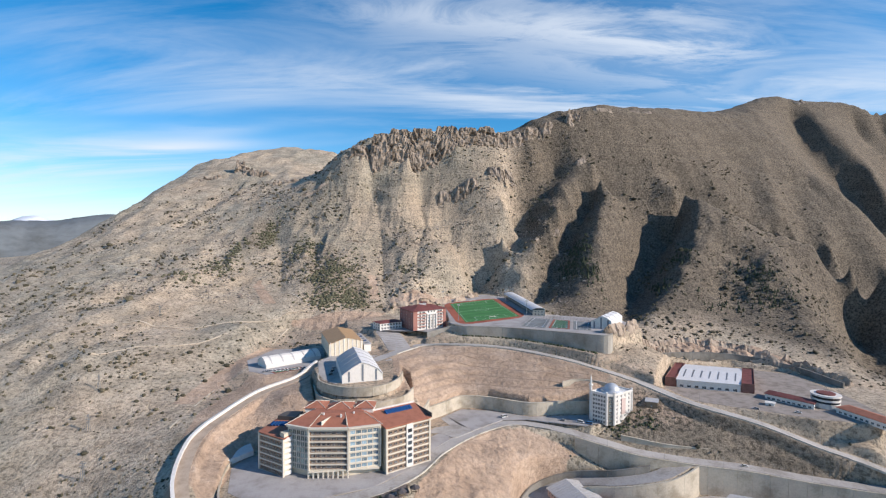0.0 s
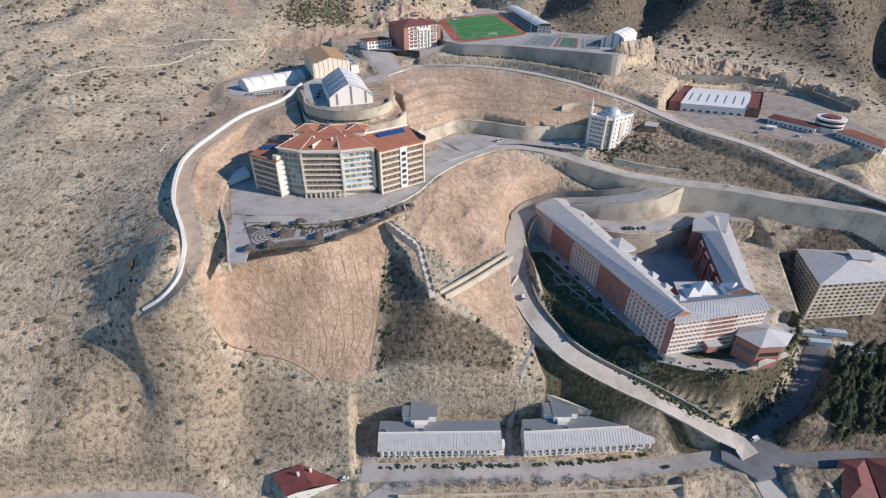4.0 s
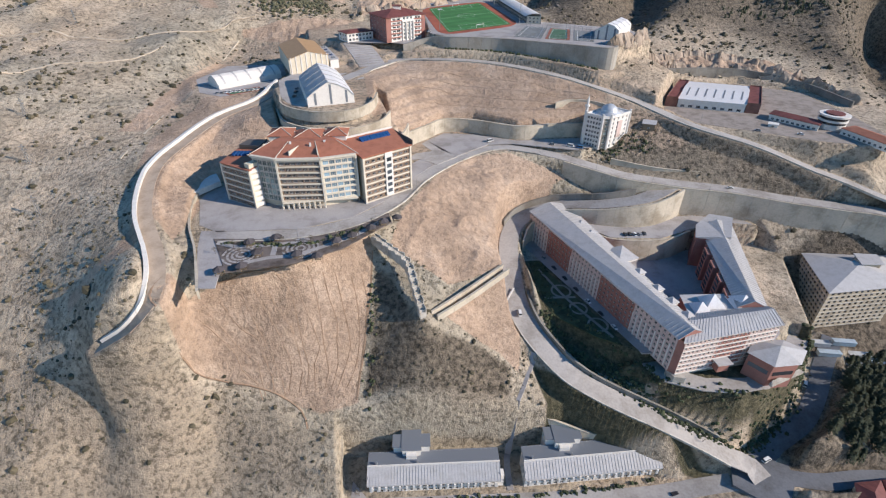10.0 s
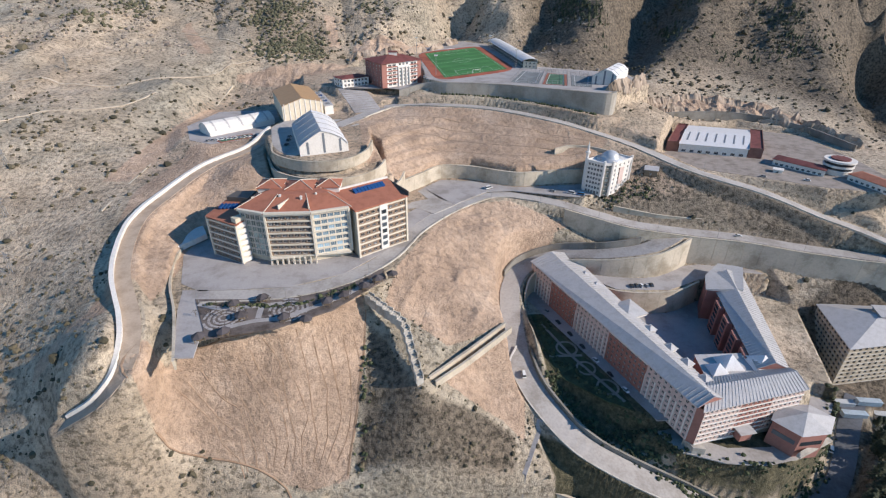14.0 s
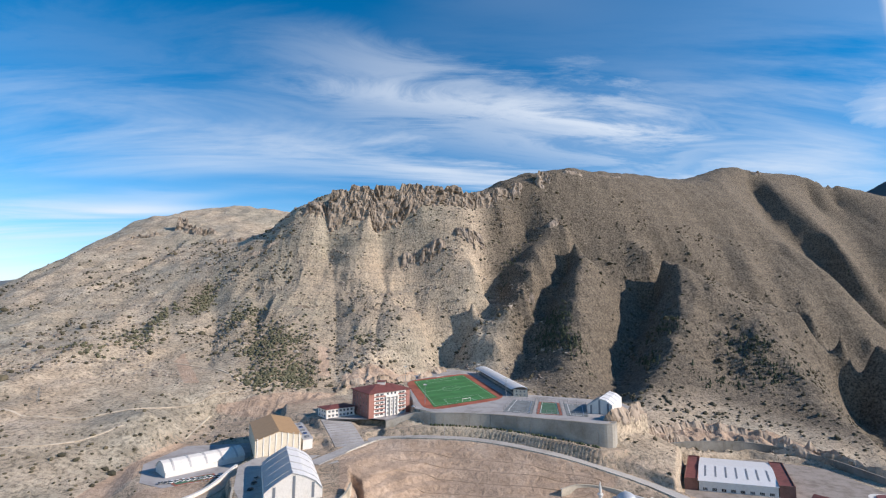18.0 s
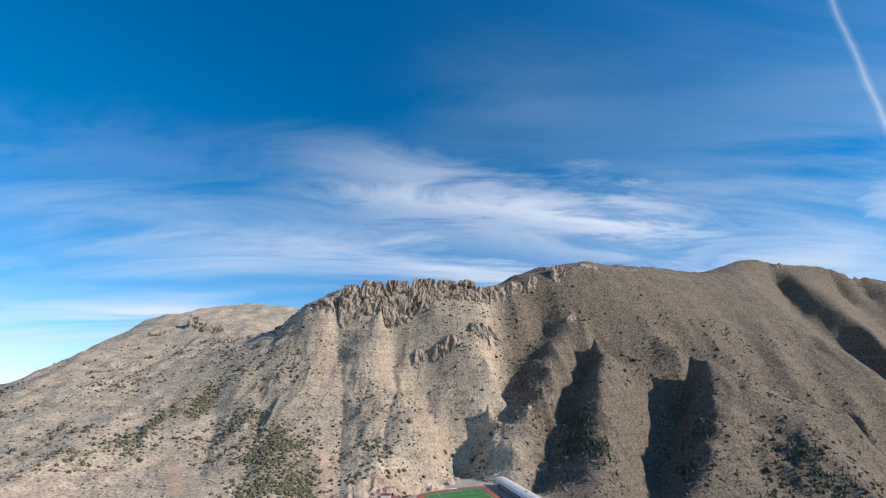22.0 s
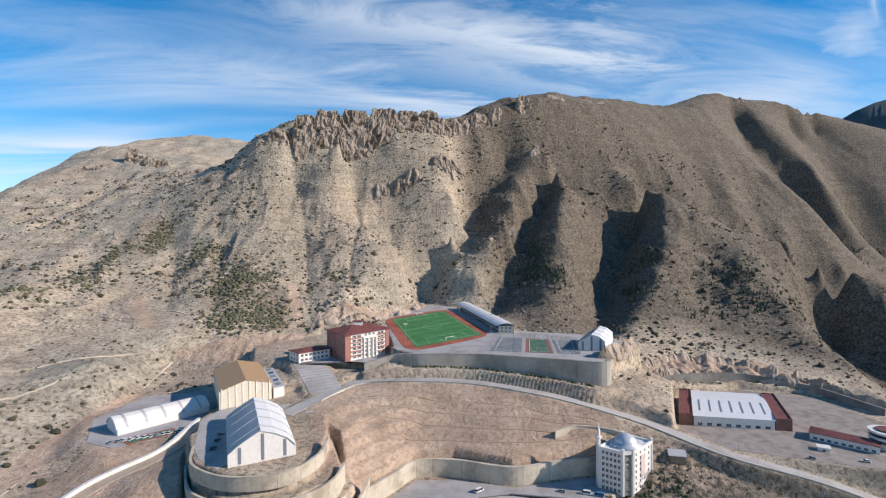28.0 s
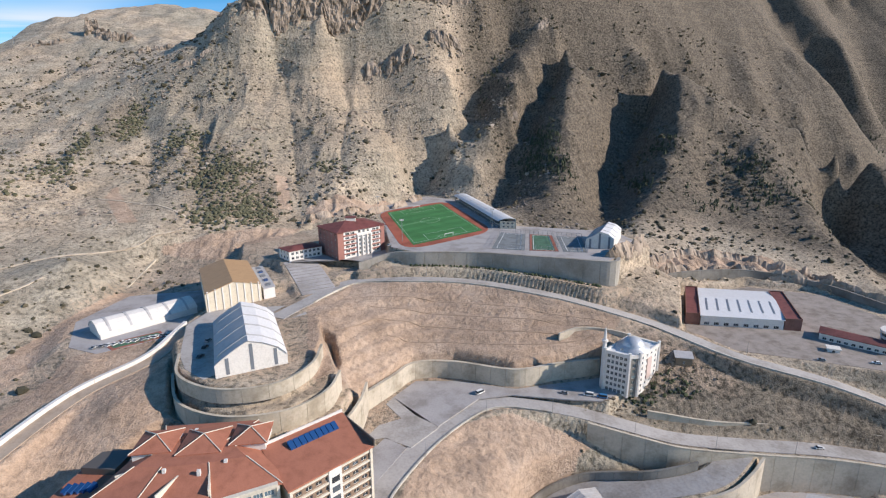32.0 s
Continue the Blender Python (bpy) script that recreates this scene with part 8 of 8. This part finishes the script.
CRAG = worn("crag_rock", (0.31, 0.255, 0.205), 0.97, big=0.06, small=0.35, spread=0.45, bump=0.8)
PALE_CRAG = worn("pale_quarried_rock", (0.40, 0.32, 0.25), 0.97, big=0.05, small=0.3, spread=0.35, bump=0.8)
# the long cliff under the crest: its top in altitude, and how ragged it is
for cx, cy, cw, cd, ct, rag, cs, turn_ in (
    (-114, 904, 40, 14, 193, 5, 1, 0.2), (-80, 908, 48, 14, 202, 5, 2, 0.1), (-38, 914, 54, 14, 206, 6, 3, 0.15), (6, 920, 54, 14, 211, 6, 4, 0.15), (46, 928, 48, 14, 211, 7, 5, 0.2), (82, 937, 44, 14, 215, 9, 6, 0.25), (110, 946, 26, 12, 206, 9, 7, 0.3),
    (138, 956, 36, 12, 209, 9, 8, 0.3), (174, 972, 42, 12, 222, 10, 9, 0.35), (208, 986, 34, 10, 236, 7, 10, 0.5), (262, 996, 34, 10, 262, 5, 12, 0.3), (-152, 900, 40, 10, 170, 4, 19, 0.1),
):
    crag(cx, cy, cw, cd, rag, cs, turn_, top=ct)
for cx, cy, cw, cd, ch_, cs, ct in (
    (6, 880, 36, 10, 20, 13, 0.1), (40, 878, 44, 12, 26, 14, 0.0), (98, 893, 36, 12, 26, 15, 0.1), (122, 905, 26, 10, 20, 16, 0.4), (262, 936, 30, 10, 16, 17, 0.5),
    (-446, 1090, 26, 12, 30, 20, 0.2), (-422, 1076, 30, 12, 22, 21, -0.2), (-392, 1062, 44, 12, 18, 33, 0.1), (-500, 1060, 60, 14, 12, 22, 0.2),
    (-50, 776, 40, 6, 6, 23, 0.0), (-140, 778, 30, 6, 5, 24, 0.1), (-230, 880, 60, 8, 9, 26, 0.1), (60, 830, 40, 8, 8, 27, 0.4), (330, 1024, 60, 10, 10, 28, 0.2), (420, 1056, 80, 10, 9, 29, 0.3),
    (-20, 820, 50, 7, 6, 30, 0.0), (-320, 1000, 70, 12, 10, 31, 0.1), (960, 1340, 50, 14, 14, 32, 0.1), (210, 850, 30, 8, 12, 34, 0.8), (190, 822, 26, 8, 12, 35, 0.8),
):
    crag(cx, cy, cw, cd, ch_, cs, ct)

for k, (cx, cy, ct) in enumerate(((158, 452, 0.6), (182, 470, 0.7), (204, 489, 0.7), (232, 502, 0.1), (262, 505, 0.1), (296, 500, -0.3), (322, 486, -0.6), (345, 462, -0.9), (352, 440, -1.2), (-58, 618, 0.2), (-26, 628, 0.4), (0, 646, 0.8), (22, 674, 1.0), (44, 716, 1.1))):
    crag(cx, cy, 30, 8, 11.0 if cx > 150 else 9.0, 60 + k, ct, -0.5, PALE_CRAG)
for k, (cx, cy, ct) in enumerate(((212, 515, 0.6), (240, 532, 0.3), (272, 540, 0.0), (304, 536, -0.3), (334, 520, -0.6), (360, 492, -0.9))):
    crag(cx, cy, 40, 9, 8.0, 90 + k, ct, -0.5, PALE_CRAG)
for k, (cx, cy) in enumerate(((-198, 245), (-190, 235), (-184, 226), (-178, 216), (-172, 207), (-169, 198), (-166, 190), (-164, 182))):
    crag(cx, cy, 10, 5, 1.8, 80 + k, -1.0, -0.5)


def pine_mesh(seed, high, wide):
    """Trunk and crown of a pine: drooping sprays of small leaf cards along whorled limbs."""
    rng = random.Random(seed)
    bm = bmesh.new()
    bmesh.ops.create_cone(bm, cap_ends=True, segments=7, radius1=0.22, radius2=0.05, depth=high * 0.95, matrix=Matrix.Translation((0, 0, high * 0.475)))
    trunk = bpy.data.meshes.new("trunk")
    bm.to_mesh(trunk)
    bm.free()
    trunk.materials.append(BARK)
    bm = bmesh.new()
    for k in range(520):
        t = rng.uniform(0.16, 1.0)
        reach = wide * (1 - t) ** 0.7 * rng.uniform(0.25, 1.08) + 0.15
        a = rng.uniform(0, 2 * math.pi)
        lobed = 1 + 0.25 * math.sin(3 * a + seed)
        c = Vector((reach * lobed * math.cos(a), reach * lobed * math.sin(a), high * t - reach * 0.18))
        s = rng.uniform(0.28, 0.7)
        d = Vector((math.cos(a), math.sin(a), rng.uniform(-0.5, 0.2))).normalized()
        e = d.cross(Vector((rng.uniform(-0.4, 0.4), rng.uniform(-0.4, 0.4), 1))).normalized()
        vs = [bm.verts.new(c + q) for q in (-d * s - e * s * 0.5, -d * s * 0.2 + e * s * 0.7, d * s * 1.1, -d * s * 0.1 - e * s * 0.7)]
        bm.faces.new(vs)
    crown = bpy.data.meshes.new("crown")
    bm.to_mesh(crown)
    bm.free()
    crown.materials.append(PINE_MAT)
    return trunk, crown


def tree_from(meshes, x, y, z, size, turn, name, label, category, group):
    ob = thing(name, label, category, group, at=(x, y, z), turn=turn)
    ob.scale = (size, size, size)
    for nm, me in zip(("trunk", "crown"), meshes):
        c = new(nm, me)
        c.parent = ob
    return ob


PINES = [pine_mesh(k, 9.5 + k, 3.0 + 0.2 * k) for k in range(4)]
GROVE = [(190, 179), (206, 194), (224, 211), (236, 226), (250, 238), (300, 238), (312, 178), (232, 180)]
tree_rng = random.Random(21)
planted = []
while len(planted) < 170:
    tx, ty = tree_rng.uniform(185, 315), tree_rng.uniform(172, 240)
    if inside(np.array([tx]), np.array([ty]), GROVE)[0] > 0 and all((tx - a) ** 2 + (ty - b) ** 2 > 9 for a, b in planted):
        planted.append((tx, ty))
for tx, ty in planted:
    tree_from(PINES[tree_rng.randrange(4)], tx, ty, height(tx, ty) - 0.2, tree_rng.uniform(0.75, 1.2), tree_rng.uniform(0, 6.3), "pine_tree", "dark green pine in the grove below the road", "tree", "pine grove")


def bare_mesh(seed, high):
    rng = random.Random(seed)
    bm = bmesh.new()

    def limb(p, d, length, r, depth):
        q = p + d * length
        side = d.orthogonal().normalized()
        up = d.cross(side)
        rings = []
        for c, rr in ((p, r), (q, r * 0.6)):
            rings.append([bm.verts.new(c + (side * math.cos(a) + up * math.sin(a)) * rr) for a in (0, 2.1, 4.2)])
        for k in range(3):
            bm.faces.new((rings[0][k], rings[0][(k + 1) % 3], rings[1][(k + 1) % 3], rings[1][k]))
        if depth:
            for _ in range(3 if depth > 1 else 4):
                e = (d + Vector((rng.uniform(-0.9, 0.9), rng.uniform(-0.9, 0.9), rng.uniform(0.0, 0.7)))).normalized()
                limb(p + d * length * rng.uniform(0.55, 1.0), e, length * rng.uniform(0.55, 0.8), r * 0.55, depth - 1)

    limb(Vector((0, 0, 0)), Vector((0, 0, 1)), high * 0.36, 0.14, 4)
    me = bpy.data.meshes.new("trunk")
    bm.to_mesh(me)
    bm.free()
    me.materials.append(BARK)
    bm = bmesh.new()
    for k in range(160):
        a, b = rng.uniform(0, 6.3), rng.uniform(-0.4, 1.2)
        r = high * 0.34 * rng.uniform(0.4, 1.0)
        c = Vector((r * math.cos(a) * math.cos(b), r * math.sin(a) * math.cos(b), high * 0.68 + r * math.sin(b) * 0.8))
        s = rng.uniform(0.08, 0.2)
        d = Vector((rng.uniform(-1, 1), rng.uniform(-1, 1), rng.uniform(-1, 1))).normalized()
        e = d.orthogonal().normalized()
        bm.faces.new([bm.verts.new(c + q) for q in (-d * s, e * s * 0.6, d * s, -e * s * 0.6)])
    crown = bpy.data.meshes.new("crown")
    bm.to_mesh(crown)
    bm.free()
    crown.materials.append(BUSH_MAT)
    return me, crown


BARE = [bare_mesh(40 + k, 5.5 + k) for k in range(3)]
for k in range(24):
    tx, ty = -22 + k * 6.4 + tree_rng.uniform(-2, 2), 162 + tree_rng.uniform(-2.0, 2.0)
    tree_from(BARE[k % 3], tx, ty, height(tx, ty), tree_rng.uniform(0.9, 1.4), tree_rng.uniform(0, 6), "street_tree", "bare winter street tree with thin brown twigs", "tree", "bare street trees")
for k in range(30):
    t = k / 29
    tx, ty = lerp((-100, 244), (-20, 268), t)
    tx, ty = tx + tree_rng.uniform(-4, 4), ty - 10 * math.sin(t * 3.1) + tree_rng.uniform(-5, 5)
    tree_from(BARE[k % 3], tx, ty, -140.8, tree_rng.uniform(0.5, 0.8), tree_rng.uniform(0, 6), "park_tree", "small bare tree in the park beds", "tree", "park trees")
for tx, ty, ts in ((141, 373, 1.4), (146, 369, 1.2), (151, 375, 1.5), (155, 369, 1.1), (137, 368, 1.0), (-36, 178, 1.2), (-40, 184, 1.0), (-52, 182, 1.2), (126, 190, 0.9), (134, 186, 0.8)):
    tree_from(BARE[1], tx, ty, height(tx, ty), ts, tx, "roadside_tree", "bushy bare tree with brown twigs", "tree", "roadside trees")


# ---------------------------------------------------------------- paths on the hill, pylons and far ranges
draped = draped_line
PATH_MAT = worn("pale_path", (0.52, 0.44, 0.35), 0.95, spread=0.2)
for pts, half in (([(-346, 486), (-316, 494), (-270, 502), (-232, 520), (-205, 548), (-190, 563), (-165, 588)], 1.8), ([(-298, 412), (-276, 438), (-240, 452), (-214, 484)], 1.3), ([(-30, 838), (20, 845), (60, 850)], 1.2), ([(-260, 640), (-200, 625), (-160, 600)], 1.0)):
    ribbon("path_hill", draped(pts), half, PATH_MAT, "pale trodden track across the hillside", category="path", thick=0.8)
RILL = worn("rill_soil", (0.32, 0.22, 0.15), 0.95)
rill_rng = random.Random(5)
for k in range(13):
    t = k / 12
    a, b = (-112 + 78 * t, 224 + 22 * t + 3 * math.sin(t * 3)), (-84 + 46 * t, 207 + 3 * t)
    pts = [lerp(a, b, u) for u in (0, 0.2, 0.4, 0.6, 0.8, 1)]
    pts = [(x + rill_rng.uniform(-1.6, 1.6) + 5 * math.sin(u * 3.1), y + rill_rng.uniform(-1.0, 1.0)) for u, (x, y) in zip((0, 0.2, 0.4, 0.6, 0.8, 1), pts)]
    ribbon("path_rill", draped(pts, 0.06), 0.16 + 0.16 * rill_rng.random(), RILL, "thin water-worn rill down the earth fan", category="rill", thick=0.5)


ribbon("path_rim", draped([(-120, 224), (-123, 216), (-115, 209.5), (-101, 211), (-80, 209), (-64, 203.5), (-61, 198)], 0.1), 0.55, RILL, "worn dark rim round the earth fan", category="rill", thick=0.7)
ribbon("path_rim", draped([(-104, 235), (-68, 242.5), (-40, 254)], 0.1), 0.45, RILL, "worn dark rim round the earth fan", category="rill", thick=0.7)
ribbon("path_rim", draped([(-29, 256), (-30, 243), (-32, 230), (-35, 217), (-37, 206)], 0.1), 0.5, RILL, "worn dark rim round the earth fan", category="rill", thick=0.7)


def pylon(x, y, high):
    z = height(x, y)
    ob = thing("power_pole", "thin grey lattice pole on the hillside", "pole", "hillside poles", at=(x, y, z))
    for sx, sy in ((-1, -1), (1, -1), (1, 1), (-1, 1)):
        bm = bmesh.new()
        p, q = Vector((x + sx * 0.9, y + sy * 0.9, z - 0.5)), Vector((x + sx * 0.2, y + sy * 0.2, z + high))
        d = 0.09
        vs = [[bm.verts.new((c.x + a * d, c.y + b * d, c.z)) for a, b in ((-1, -1), (1, -1), (1, 1), (-1, 1))] for c in (p, q)]
        for k in range(4):
            bm.faces.new((vs[0][k], vs[0][(k + 1) % 4], vs[1][(k + 1) % 4], vs[1][k]))
        part("leg", bm, RAIL, ob)
    for k in range(2):
        solid("cross_arm", [(x - 2, y - 0.1), (x + 2, y - 0.1), (x + 2, y + 0.1), (x - 2, y + 0.1)], z + high - 1.5 - k * 2, z + high - 1.3 - k * 2, RAIL, ob)


for tx, ty in ((-240, 330), (-215, 290), (-262, 372), (-300, 520), (-560, 1080)):
    pylon(tx, ty, 12)


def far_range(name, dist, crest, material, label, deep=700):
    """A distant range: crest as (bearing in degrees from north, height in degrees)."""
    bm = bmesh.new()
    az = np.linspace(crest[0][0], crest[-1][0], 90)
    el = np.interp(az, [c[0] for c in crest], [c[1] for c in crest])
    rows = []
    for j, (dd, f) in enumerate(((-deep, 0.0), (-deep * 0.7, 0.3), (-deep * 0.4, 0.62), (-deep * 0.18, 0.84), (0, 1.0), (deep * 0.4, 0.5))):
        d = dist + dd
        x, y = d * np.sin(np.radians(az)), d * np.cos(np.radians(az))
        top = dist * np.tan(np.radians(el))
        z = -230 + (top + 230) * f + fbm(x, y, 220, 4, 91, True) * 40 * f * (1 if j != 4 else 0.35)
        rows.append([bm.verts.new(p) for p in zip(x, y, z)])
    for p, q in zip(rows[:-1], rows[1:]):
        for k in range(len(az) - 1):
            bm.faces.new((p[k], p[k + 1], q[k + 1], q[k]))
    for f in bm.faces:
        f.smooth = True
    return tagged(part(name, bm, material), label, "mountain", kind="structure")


def snow_mat():
    m, nt, b = shader("snowy_range", 0.9)
    pos = nt.nodes.new("ShaderNodeNewGeometry").outputs["Position"]
    sep = nt.nodes.new("ShaderNodeSeparateXYZ")
    nt.links.new(pos, sep.inputs[0])
    n = noise_node(nt, 0.012, 5, 0.65, pos)
    add = nt.nodes.new("ShaderNodeMath")
    add.operation = "MULTIPLY_ADD"
    nt.links.new(n.outputs["Fac"], add.inputs[0])
    add.inputs[1].default_value = 130
    nt.links.new(sep.outputs["Z"], add.inputs[2])
    mr = nt.nodes.new("ShaderNodeMapRange")
    mr.inputs["From Min"].default_value, mr.inputs["From Max"].default_value = 90, 175
    nt.links.new(add.outputs[0], mr.inputs["Value"])
    # below the snow, distance haze is put into the rock's blue-grey
    r = ramp_node(nt, mr.outputs[0], [(0.45, (0.22, 0.25, 0.29)), (0.6, (0.82, 0.85, 0.9))])
    nt.links.new(r.outputs[0], b.inputs["Base Color"])
    return m


far_range("backdrop_snow_range", 4300, [(-62, 0.2), (-48, 0.9), (-43, 0.9), (-41.5, 1.15), (-40.5, 1.75), (-39.4, 1.9), (-38.6, 1.45), (-36, 1.3), (-30, 0.5)], snow_mat(), "far snow-capped range under the sky")
# aerial haze of the western hills is mixed into their base colour
far_range("backdrop_west_range", 3300, [(-60, 0.5), (-45, 1.1), (-40, 1.4), (-37, 1.7), (-34, 2.2), (-30, 2.0)], worn("blue_haze_hill", (0.17, 0.19, 0.20), 0.95, big=0.004, small=0.03), "far hills tinted blue-grey with haze beyond the valley")
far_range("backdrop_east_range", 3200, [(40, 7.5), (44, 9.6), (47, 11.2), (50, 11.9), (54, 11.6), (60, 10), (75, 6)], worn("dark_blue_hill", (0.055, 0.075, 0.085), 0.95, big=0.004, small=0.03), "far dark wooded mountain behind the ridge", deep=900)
